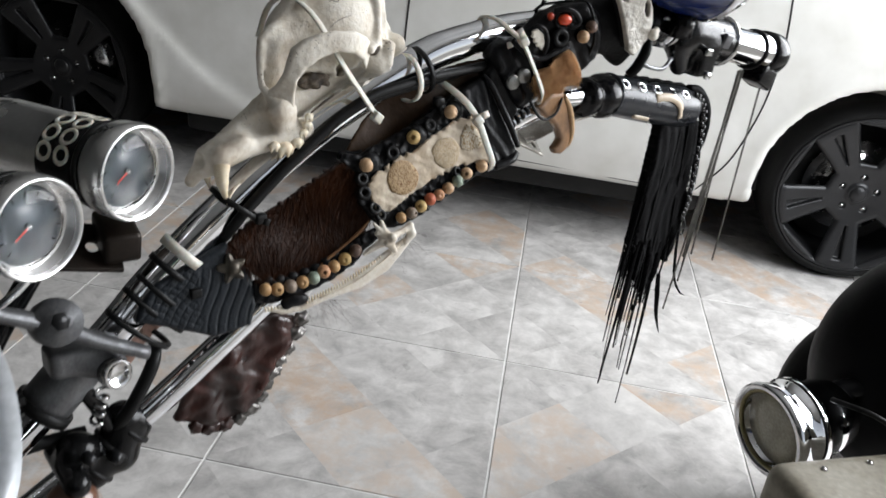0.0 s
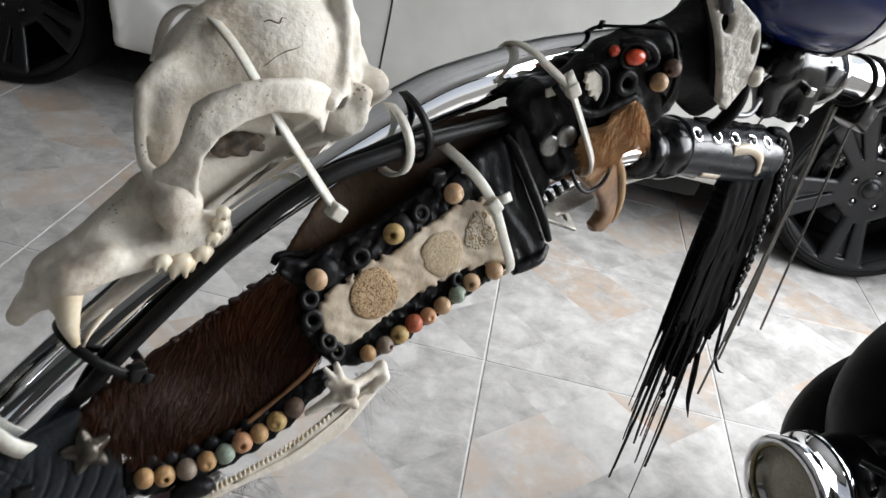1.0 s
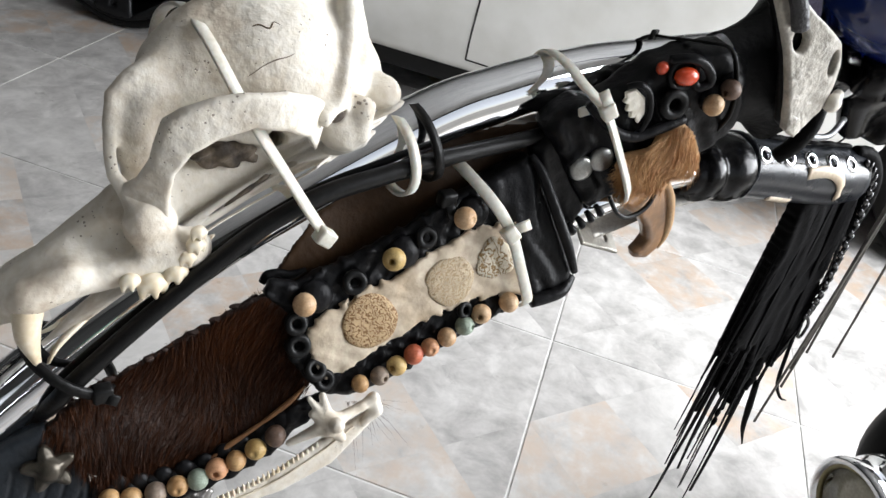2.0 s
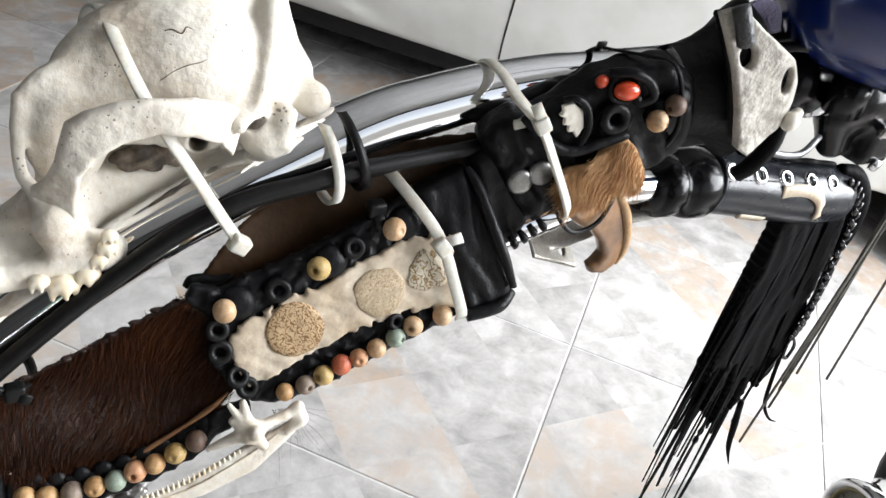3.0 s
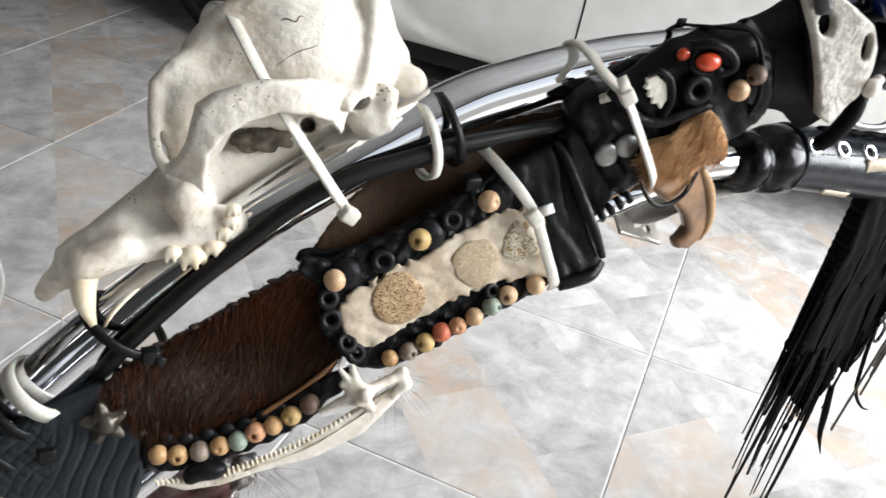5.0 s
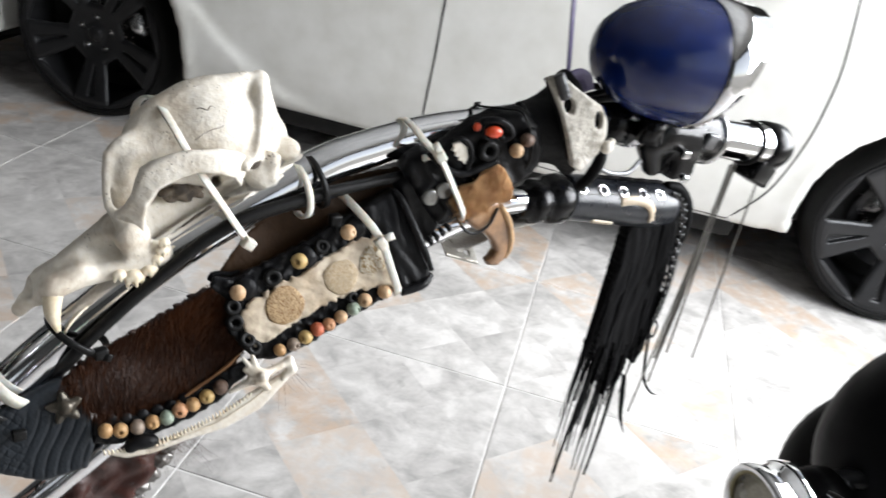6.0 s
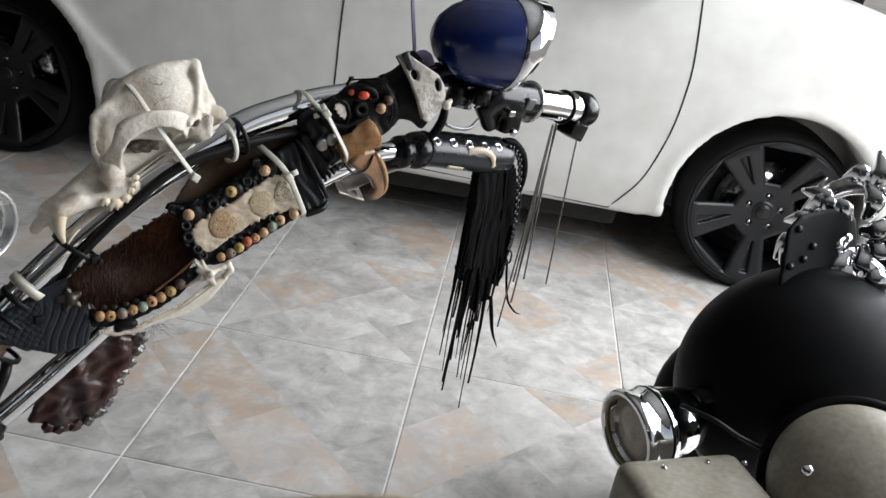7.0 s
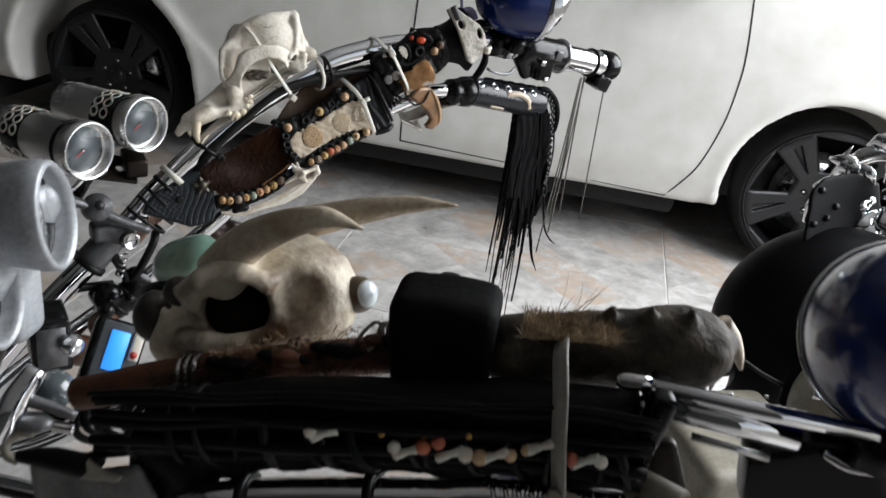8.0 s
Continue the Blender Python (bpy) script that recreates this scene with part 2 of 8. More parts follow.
def strip(pts, w, t, n=6, up=(0, 0, 1), closed=False, scales=None):
    """A strap: width w across the path, thickness t along up, with eased edges."""
    e = min(w, t) * 0.25
    a, b = w / 2, t / 2
    return sweep(pts, [(a, -b + e), (a, b - e), (a - e, b), (-a + e, b), (-a, b - e), (-a, -b + e), (-a + e, -b), (a - e, -b)], n, up, scales, closed)


def loop_path(c, ax, ay, rx, ry, n=24):
    """Points of an ellipse about c with the axes ax, ay."""
    c, ax, ay = Vector(c), Vector(ax).normalized(), Vector(ay).normalized()
    return [c + ax * (rx * math.cos(2 * math.pi * i / n)) + ay * (ry * math.sin(2 * math.pi * i / n)) for i in range(n)]


def lathe(profile, k=32, m=None):
    """A profile of (radius, height) turned round z."""
    vs, fs = [], []
    for r, z in profile:
        vs += [(r * math.cos(2 * math.pi * i / k), r * math.sin(2 * math.pi * i / k), z) for i in range(k)]
    for a in range(len(profile) - 1):
        for i in range(k):
            fs.append((a * k + i, a * k + (i + 1) % k, (a + 1) * k + (i + 1) % k, (a + 1) * k + i))
    if profile[0][0] > 1e-6:
        fs.append(tuple(range(k - 1, -1, -1)))
    if profile[-1][0] > 1e-6:
        fs.append(tuple(range((len(profile) - 1) * k, len(profile) * k)))
    return (vs, fs) if m is None else moved((vs, fs), m)


def ball(r, k=16, rings=9, sq=(1, 1, 1), c=(0, 0, 0)):
    vf = lathe([(r * math.sin(math.pi * max(i, 0.02) / rings) if 0 < i < rings else r * 0.02, -r * math.cos(math.pi * i / rings)) for i in range(rings + 1)], k)
    return [(c[0] + v[0] * sq[0], c[1] + v[1] * sq[1], c[2] + v[2] * sq[2]) for v in vf[0]], vf[1]


def bevel_box(sx, sy, sz, b=0.002, seg=2, m=None):
    bm = bmesh.new()
    bmesh.ops.create_cube(bm, size=1)
    for v in bm.verts:
        v.co = Vector((v.co.x * sx, v.co.y * sy, v.co.z * sz))
    bmesh.ops.bevel(bm, geom=bm.edges[:], offset=b, segments=seg, affect='EDGES', profile=0.6)
    vs, fs = [v.co.copy() for v in bm.verts], None
    bm.verts.index_update()
    fs = [tuple(v.index for v in f.verts) for f in bm.faces]
    bm.free()
    return (vs, fs) if m is None else moved((vs, fs), m)


def torus(R, r, k=24, j=10, m=None, squash=1.0):
    vf = lathe([(R + r * math.cos(2 * math.pi * i / j), squash * r * math.sin(2 * math.pi * i / j)) for i in range(j)], k)
    vs, fs = vf[0], [f for f in vf[1] if len(f) == 4]
    for i in range(k):
        fs.append(((j - 1) * k + i, (j - 1) * k + (i + 1) % k, (i + 1) % k, i))
    return (vs, fs) if m is None else moved((vs, fs), m)


def facing(c, way, up=(0, 0, 1)):
    """A frame at c whose z axis points along way."""
    z = Vector(way).normalized()
    x = Vector(up).cross(z)
    x = x.normalized() if x.length > 1e-5 else z.orthogonal().normalized()
    y = z.cross(x)
    m = Matrix((x, y, z)).transposed().to_4x4()
    m.translation = c
    return m


# ---- sculpting: smooth solids meshed by surface nets ----
def nets(f, lo, hi, h):
    n = [int((b - a) / h) + 2 for a, b in zip(lo, hi)]
    axes = [a + h * np.arange(k) for a, k in zip(lo, n)]
    P = np.stack(np.meshgrid(*axes, indexing='ij'), -1)
    F = f(P)
    for ax in range(3):
        sl = [slice(None)] * 3
        for e in (0, -1):
            sl[ax] = e
            F[tuple(sl)] = np.maximum(F[tuple(sl)], h * 0.3)
    shape = tuple(k - 1 for k in n)
    cnt, pos = np.zeros(shape), np.zeros(shape + (3,))
    for ax in range(3):
        o = [a for a in range(3) if a != ax]
        for i in (0, 1):
            for j in (0, 1):
                s0 = [None] * 3
                s0[ax], s0[o[0]], s0[o[1]] = slice(0, -1), slice(i, n[o[0]] - 1 + i), slice(j, n[o[1]] - 1 + j)
                s1 = list(s0)
                s1[ax] = slice(1, None)
                a, b = F[tuple(s0)], F[tuple(s1)]
                x = (a < 0) != (b < 0)
                t = np.where(x, a / np.where(x, a - b, 1), 0)
                cnt += x
                pos[..., ax] += np.where(x, t, 0)
                pos[..., o[0]] += x * i
                pos[..., o[1]] += x * j
    live = cnt > 0
    idx = -np.ones(shape, int)
    idx[live] = np.arange(live.sum())
    base = np.stack(np.meshgrid(*[np.arange(k) for k in shape], indexing='ij'), -1)[live]
    V = np.array(lo) + h * (base + pos[live] / cnt[live][:, None])
    quads = []
    for ax in range(3):
        o = [a for a in range(3) if a != ax]
        s0 = [slice(1, -1)] * 3
        s0[ax] = slice(0, -1)
        s1 = list(s0)
        s1[ax] = slice(1, None)
        a, b = F[tuple(s0)], F[tuple(s1)]
        g = np.argwhere((a < 0) != (b < 0))
        if not len(g):
            continue
        inside = (a < 0)[tuple(g.T)]
        for k in o:
            g[:, k] += 1
        def at(d0, d1):
            q = g.copy()
            q[:, o[0]] -= d0
            q[:, o[1]] -= d1
            return idx[tuple(q.T)]
        q = np.stack([at(0, 0), at(1, 0), at(1, 1), at(0, 1)], 1)
        flip = inside if ax != 1 else ~inside
        q[~flip] = q[~flip][:, ::-1]
        quads.append(q)
    Q = np.concatenate(quads)
    return V, Q[(Q >= 0).all(1)]


def d_ball(P, c, r):
    return np.linalg.norm(P - np.array(c), axis=-1) - r


def d_egg(P, c, r, turn=None):
    q = P - np.array(c)
    if turn is not None:
        q = q @ np.array(turn)
    return (np.linalg.norm(q / np.array(r), axis=-1) - 1) * min(r)


def d_cap(P, a, b, ra, rb):
    a, b = np.array(a, float), np.array(b, float)
    d = b - a
    t = np.clip(((P - a) @ d) / (d @ d), 0, 1)
    return np.linalg.norm(P - a - t[..., None] * d, axis=-1) - (ra + (rb - ra) * t)


def d_chain(P, pts, rs, k=0.004):
    out = None
    for a, b, ra, rb in zip(pts, pts[1:], rs, rs[1:]):
        d = d_cap(P, a, b, ra, rb)
        out = d if out is None else s_or(out, d, k)
    return out


def d_box(P, c, half, r):
    q = np.abs(P - np.array(c)) - (np.array(half) - r)
    return np.linalg.norm(np.maximum(q, 0), axis=-1) + np.minimum(q.max(-1), 0) - r


def s_or(a, b, k):
    h = np.clip(0.5 + 0.5 * (b - a) / k, 0, 1)
    return b + (a - b) * h - k * h * (1 - h)


def s_cut(a, b, k):
    return -s_or(-a, b, k)


def d_outline(x, z, pts):
    """Signed distance to a polygon in a plane."""
    p = np.array(pts)
    d = np.full(x.shape, 1e9)
    s = np.ones(x.shape)
    for (ax, az), (bx, bz) in zip(p, np.roll(p, -1, 0)):
        ex, ez = bx - ax, bz - az
        wx, wz = x - ax, z - az
        t = np.clip((wx * ex + wz * ez) / (ex * ex + ez * ez), 0, 1)
        d = np.minimum(d, (wx - ex * t) ** 2 + (wz - ez * t) ** 2)
        c1, c2, c3 = z >= az, z < bz, ex * wz > ez * wx
        s = np.where((c1 & c2 & c3) | (~c1 & ~c2 & ~c3), -s, s)
    return s * np.sqrt(d)


def slab(outline, y0, thick, h=0.0016, r=0.0015, mid=None, grow=None, rough=0.0):
    """A sheet with the outline in x and z, about the depth y0 + mid(x, z), with rounded edges; grow(x, z) adds thickness."""
    o = np.array(outline)
    pad = 0.006 + thick
    span = 0.03 if mid is not None else 0.0
    lo = (o[:, 0].min() - pad, y0 - thick - pad - span, o[:, 1].min() - pad)
    hi = (o[:, 0].max() + pad, y0 + thick + pad + span, o[:, 1].max() + pad)

    def f(P):
        x, z = P[:, 0, :, 0], P[:, 0, :, 2]
        d2 = d_outline(x, z, outline)
        if rough:
            d2 = d2 + rough * (np.sin(x * 900 + 3 * np.sin(z * 500)) + np.sin(z * 1100 + 2 * np.sin(x * 700)))
        yc = y0 + (mid(x, z) if mid is not None else 0)
        t = thick / 2 + (grow(x, z) if grow is not None else 0)
        q = np.abs(P[..., 1] - (yc[:, None, :] if mid is not None else y0)) - (t[:, None, :] if grow is not None else t)
        a, b = d2[:, None, :] + r, q + r
        return np.sqrt(np.maximum(a, 0) ** 2 + np.maximum(b, 0) ** 2) + np.minimum(np.maximum(a, b), 0) - r
    return nets(f, lo, hi, h)


def hairs(n, spot, length, width, seed=3):
    """Single hairs: spot(rng) gives a root and a direction."""
    rng = random.Random(seed)
    vs, fs = [], []
    for _ in range(n):
        p, d = spot(rng)
        p, d = Vector(p), Vector(d).normalized()
        l = length * rng.uniform(0.6, 1.3)
        s = d.orthogonal().normalized() * width
        s.rotate(Matrix.Rotation(rng.uniform(0, 6.28), 3, d))
        bend = Vector((rng.uniform(-1, 1), rng.uniform(-1, 1), rng.uniform(-1.4, 0.4))) * l * 0.3
        k = len(vs)
        vs += [p - s, p + s, p + d * l * 0.55 + s * 0.7 + bend * 0.35, p + d * l * 0.55 - s * 0.7 + bend * 0.35, p + d * l + bend]
        fs += [(k, k + 1, k + 2, k + 3), (k + 3, k + 2, k + 4)]
    return vs, fs

# ---- floor, walls, ceiling ----
TILE, TURN_F = 0.500, radians(-2.9)
CROSS = Vector((0.206, 1.664))


def tile_material():
    m = bpy.data.materials.new("printed_stone_tile")
    m.use_nodes = True
    nt = m.node_tree
    L = nt.links.new
    bs = nt.nodes["Principled BSDF"]

    def node(t, **k):
        n = nt.nodes.new(t)
        for a, b in k.items():
            n.inputs[a].default_value = b
        return n
    tc = node("ShaderNodeTexCoord")
    mp = node("ShaderNodeMapping")
    mp.inputs["Rotation"].default_value = (0, 0, radians(45))
    mp.inputs["Scale"].default_value = (1 / 0.1768,) * 3
    mp.inputs["Location"].default_value = (0.0, 0.0, 0.5)
    L(tc.outputs["Object"], mp.inputs["Vector"])
    fl = nt.nodes.new("ShaderNodeVectorMath")
    fl.operation = 'FLOOR'
    L(mp.outputs[0], fl.inputs[0])
    fr = nt.nodes.new("ShaderNodeVectorMath")
    fr.operation = 'FRACTION'
    L(mp.outputs[0], fr.inputs[0])
    oi = node("ShaderNodeObjectInfo")
    ad = nt.nodes.new("ShaderNodeVectorMath")
    ad.operation = 'ADD'
    L(fl.outputs[0], ad.inputs[0])
    L(oi.outputs["Random"], ad.inputs[1])
    wn = nt.nodes.new("ShaderNodeTexWhiteNoise")
    L(ad.outputs[0], wn.inputs["Vector"])
    # marbled grey
    off = nt.nodes.new("ShaderNodeVectorMath")
    off.operation = 'MULTIPLY_ADD'
    off.inputs[1].default_value = (7, 7, 7)
    L(wn.outputs["Color"], off.inputs[0])
    L(tc.outputs["Object"], off.inputs[2])
    n1 = node("ShaderNodeTexNoise", Scale=13.0, Detail=9.0, Roughness=0.66, Distortion=0.3)
    sh = nt.nodes.new("ShaderNodeVectorMath")
    sh.operation = 'MULTIPLY_ADD'
    sh.inputs[1].default_value = (0.35, 0.35, 0.35)
    L(wn.outputs["Color"], sh.inputs[0])
    tl = nt.nodes.new("ShaderNodeVectorMath")
    tl.operation = 'MULTIPLY_ADD'
    tl.inputs[1].default_value = (9, 9, 9)
    L(oi.outputs["Random"], tl.inputs[0])
    L(tc.outputs["Object"], tl.inputs[2])
    L(tl.outputs[0], sh.inputs[2])
    L(sh.outputs[0], n1.inputs["Vector"])
    r1 = nt.nodes.new("ShaderNodeValToRGB")
    r1.color_ramp.elements[0].position, r1.color_ramp.elements[1].position = 0.34, 0.66
    r1.color_ramp.elements[0].color = (0.340, 0.328, 0.315, 1)
    r1.color_ramp.elements[1].color = (0.64, 0.622, 0.600, 1)
    L(n1.outputs["Fac"], r1.inputs["Fac"])
    # each patch a little lighter or darker
    mr = node("ShaderNodeMapRange")
    mr.inputs[3].default_value, mr.inputs[4].default_value = 0.93, 1.06
    L(wn.outputs["Value"], mr.inputs[0])
    m1 = nt.nodes.new("ShaderNodeMix")
    m1.data_type, m1.blend_type = 'RGBA', 'MULTIPLY'
    m1.inputs[0].default_value = 1.0
    L(r1.outputs[0], m1.inputs[6])
    L(mr.outputs[0], m1.inputs[7])
    # ochre and pale stains on some patches
    n2 = node("ShaderNodeTexNoise", Scale=16.0, Detail=7.0, Roughness=0.68)
    L(off.outputs[0], n2.inputs["Vector"])
    r2 = nt.nodes.new("ShaderNodeValToRGB")
    r2.color_ramp.elements[0].position, r2.color_ramp.elements[1].position = 0.40, 0.62
    L(n2.outputs["Fac"], r2.inputs["Fac"])
    sep = nt.nodes.new("ShaderNodeSeparateColor")
    L(wn.outputs["Color"], sep.inputs[0])
    # patches in diagonal chains across the tile
    cell = nt.nodes.new("ShaderNodeSeparateXYZ")
    L(fl.outputs[0], cell.inputs[0])
    up = nt.nodes.new("ShaderNodeMath")
    up.operation = 'ADD'
    up.inputs[1].default_value = 300.2
    L(cell.outputs[1], up.inputs[0])
    third = nt.nodes.new("ShaderNodeMath")
    third.operation = 'MODULO'
    third.inputs[1].default_value = 3.0
    L(up.outputs[0], third.inputs[0])
    chain = nt.nodes.new("ShaderNodeMath")
    chain.operation = 'LESS_THAN'
    chain.inputs[1].default_value = 0.7
    L(third.outputs[0], chain.inputs[0])
    some = nt.nodes.new("ShaderNodeMath")
    some.operation = 'GREATER_THAN'
    some.inputs[1].default_value = 0.22
    L(sep.outputs[1], some.inputs[0])
    gt = nt.nodes.new("ShaderNodeMath")
    gt.operation = 'MULTIPLY'
    L(chain.outputs[0], gt.inputs[0])
    L(some.outputs[0], gt.inputs[1])
    mu = nt.nodes.new("ShaderNodeMath")
    mu.operation = 'MULTIPLY'
    L(gt.outputs[0], mu.inputs[0])
    L(r2.outputs[0], mu.inputs[1])
    mu2 = nt.nodes.new("ShaderNodeMath")
    mu2.operation = 'MULTIPLY'
    mu2.inputs[1].default_value = 0.85
    L(mu.outputs[0], mu2.inputs[0])
    m2 = nt.nodes.new("ShaderNodeMix")
    m2.data_type = 'RGBA'
    L(mu2.outputs[0], m2.inputs[0])
    L(m1.outputs[2], m2.inputs[6])
    m2.inputs[7].default_value = (0.50, 0.375, 0.275, 1)
    gt2 = nt.nodes.new("ShaderNodeMath")
    gt2.operation = 'GREATER_THAN'
    gt2.inputs[1].default_value = 0.55
    L(sep.outputs[2], gt2.inputs[0])
    gt3 = nt.nodes.new("ShaderNodeMath")
    gt3.operation = 'MULTIPLY'
    L(gt2.outputs[0], gt3.inputs[0])
    L(chain.outputs[0], gt3.inputs[1])
    mu3 = nt.nodes.new("ShaderNodeMath")
    mu3.operation = 'MULTIPLY'
    mu3.inputs[1].default_value = 0.28
    L(gt3.outputs[0], mu3.inputs[0])
    m3 = nt.nodes.new("ShaderNodeMix")
    m3.data_type = 'RGBA'
    L(mu3.outputs[0], m3.inputs[0])
    L(m2.outputs[2], m3.inputs[6])
    m3.inputs[7].default_value = (0.66, 0.645, 0.62, 1)
    # printed lines between patches
    sx = nt.nodes.new("ShaderNodeSeparateXYZ")
    L(fr.outputs[0], sx.inputs[0])
    mi = nt.nodes.new("ShaderNodeMath")
    mi.operation = 'MINIMUM'
    L(sx.outputs[0], mi.inputs[0])
    L(sx.outputs[1], mi.inputs[1])
    ls = nt.nodes.new("ShaderNodeMath")
    ls.operation = 'LESS_THAN'
    ls.inputs[1].default_value = 0.018
    L(mi.outputs[0], ls.inputs[0])
    mu4 = nt.nodes.new("ShaderNodeMath")
    mu4.operation = 'MULTIPLY'
    mu4.inputs[1].default_value = 0.05
    L(ls.outputs[0], mu4.inputs[0])
    m4 = nt.nodes.new("ShaderNodeMix")
    m4.data_type = 'RGBA'
    L(mu4.outputs[0], m4.inputs[0])
    L(m3.outputs[2], m4.inputs[6])
    m4.inputs[7].default_value = (0.33, 0.32, 0.31, 1)
    L(m4.outputs[2], bs.inputs["Base Color"])
    n3 = node("ShaderNodeTexNoise", Scale=14.0, Detail=5.0)
    L(tc.outputs["Object"], n3.inputs["Vector"])
    mr2 = node("ShaderNodeMapRange")
    mr2.inputs[3].default_value, mr2.inputs[4].default_value = 0.2, 0.42
    L(n3.outputs["Fac"], mr2.inputs[0])
    L(mr2.outputs[0], bs.inputs["Roughness"])
    b = node("ShaderNodeBump", Strength=0.12, Distance=0.002)
    L(n1.outputs["Fac"], b.inputs["Height"])
    L(b.outputs[0], bs.inputs["Normal"])
    return m


TILE_MAT = tile_material()
GROUT = mat("pale_grout", (0.70, 0.69, 0.67), 0.9, var=(0.58, 0.57, 0.55), scale=6, bump=0.3, bscale=200)
X0, X1, Y0, Y1, ZC = -3.6, 2.1, -2.4, 4.75, 2.55


ground = solo("ground", bevel_box(600, 600, 0.2, 0.01, 1), GROUND_MAT, pose(0, 0, -0.13), "plain grey concrete ground outside the carport", "ground", kind="structure")
floor = solo("floor", bevel_box(X1 - X0, Y1 - Y0, 0.04, 0.004, 1), GROUT, pose((X0 + X1) / 2, (Y0 + Y1) / 2, -0.0222), "grey printed stone tiles with pale grout, carport floor", "floor", kind="structure")


def wall(name, x0, y0, x1, y1, z0, z1, material=WALL_MAT, label="rough grey plaster wall of the carport"):
    return solo(name, bevel_box(x1 - x0, y1 - y0, z1 - z0, 0.005, 1), material,
                pose((x0 + x1) / 2, (y0 + y1) / 2, (z0 + z1) / 2), label, "wall", kind="structure", smooth=False)


wall("wall_west", X0 - 0.15, Y0 - 0.15, X0, Y1 + 0.15, 0, ZC)
wall("wall_north", X0, Y1, X1, Y1 + 0.15, 0, ZC)
wall("wall_south", X0, Y0 - 0.15, X1, Y0, 0, ZC)
wall("ceiling", X0 - 0.15, Y0 - 0.15, X1 + 0.15, Y1 + 0.15, ZC, ZC + 0.15, CEIL_MAT, "plain white carport ceiling")
wall("pillar_north", X1 - 0.25, Y1 - 0.3, X1, Y1, 0, ZC)
wall("lintel", X1, Y0, X1 + 0.15, Y1, 2.4, ZC)

# ---- the car ----


def car_body(P):
    x, y, z = P[..., 0], P[..., 1], P[..., 2]
    yc = y - 0.84
    # side bulge: sill tucked in, widest at mid height
    half = 0.842 - 0.05 * np.clip((0.36 - z) / 0.18, 0, 1) ** 2 - 0.055 * np.clip((z - 0.55) / 0.45, 0, 1) ** 2
    half = half - 0.10 * np.clip((x - 0.15) / 0.6, 0, 1) ** 2 - 0.08 * np.clip((-2.7 - x) / 0.5, 0, 1) ** 2
    # crease that sweeps from the rear arch down to the sill
    cz = 0.235 + 0.30 * np.clip((-1.62 - x) / 0.5, 0, 1.6) ** 1.7
    half = half + 0.012 * np.clip((cz - z) / 0.02, 0, 1) * (x < -0.35)
    top = 0.93 + 0.05 * np.clip(-x / 1.5, 0, 1) - 0.20 * np.clip((x + 0.25) / 0.95, 0, 1) ** 2
    q = np.stack([np.abs(x + 1.2) - 1.93, np.abs(yc) - half, np.abs(z - (top + 0.195) / 2) - (top - 0.195) / 2], -1) + 0.045
    low = np.linalg.norm(np.maximum(q, 0), axis=-1) + np.minimum(q.max(-1), 0) - 0.045
    w = 0.70 - 0.26 * np.clip((z - 0.95) / 0.5, 0, 1)
    fx, bx = -0.12 - 1.35 * (z - 0.95), -3.05 + 0.35 * (z - 0.95)
    q = np.stack([np.maximum(x - fx, bx - x), np.abs(yc) - w, np.abs(z - 1.16) - 0.29], -1) + 0.07
    cab = np.linalg.norm(np.maximum(q, 0), axis=-1) + np.minimum(q.max(-1), 0) - 0.07
    d = s_or(low, cab, 0.05)
    for cx, r in ((0.004, 0.302), (-2.425, 0.345)):
        rad = np.sqrt((x - cx) ** 2 + (z - 0.288) ** 2)
        lip = rad - r - 0.028
        band = np.maximum(lip, np.abs(yc) - half - 0.006)
        band = np.maximum(band, half - 0.05 - np.abs(yc))
        d = s_or(d, np.maximum(band, 0.21 - z), 0.012)
        arch = np.maximum(rad - r, 0.56 - np.abs(yc))
        d = s_cut(d, arch, 0.012)
    return d


car = thing("car", CAR, "white hatchback with dark alloy wheels parked beside the motorcycle", "car")
part("body", nets(car_body, (-3.25, -0.06, 0.15), (0.85, 1.76, 1.55), 0.0165), CAR_PAINT, car, "white painted body shell")
part("underbody", bevel_box(3.4, 1.3, 0.16, 0.03, 2, pose(-1.2, 0.84, 0.27)), DARK_GAP, car, "black underbody")
# pan hung low so that less light gets under the car
part("floor_pan", bevel_box(1.62, 1.46, 0.13, 0.03, 2, pose(-1.22, 0.84, 0.185)), DARK_GAP, car, "black floor pan")


# unseen blocks at both ends, added to shut light out beneath the car
for vx in (0.50, -2.98):
    part("valance", bevel_box(0.05, 1.40, 0.16, 0.02, 2, pose(vx, 0.84, 0.150)), DARK_GAP, car, "added black block that keeps light from under the car")


def wheel_arch_lining(cx):
    pts = [(cx + 0.34 * math.cos(a), 0.30, 0.292 + 0.33 * math.sin(a)) for a in [math.pi * i / 16 for i in range(-2, 19)]]
    return sweep(pts, [(0.24, 0.006), (0.24, -0.006), (-0.24, -0.006), (-0.24, 0.006)], 1, (0, 1, 0))


def side_y(x, z):
    """Depth of the car's near side at a height."""
    h = 0.842 - 0.05 * max(0, min(1, (0.36 - z) / 0.18)) ** 2 - 0.055 * max(0, min(1, (z - 0.55) / 0.45)) ** 2
    h -= 0.10 * max(0, min(1, (x - 0.15) / 0.6)) ** 2
    return 0.84 - h


def seam(name, pts):
    path = smooth_path([(x, side_y(x, z), z) for x, z in pts], 5)
    path = [Vector((p.x, side_y(p.x, p.z) + 0.0005, p.z)) for p in path]
    part(name, sweep(path, ring_section(0.0028, 6), 1), DARK_GAP, car, "dark panel gap")


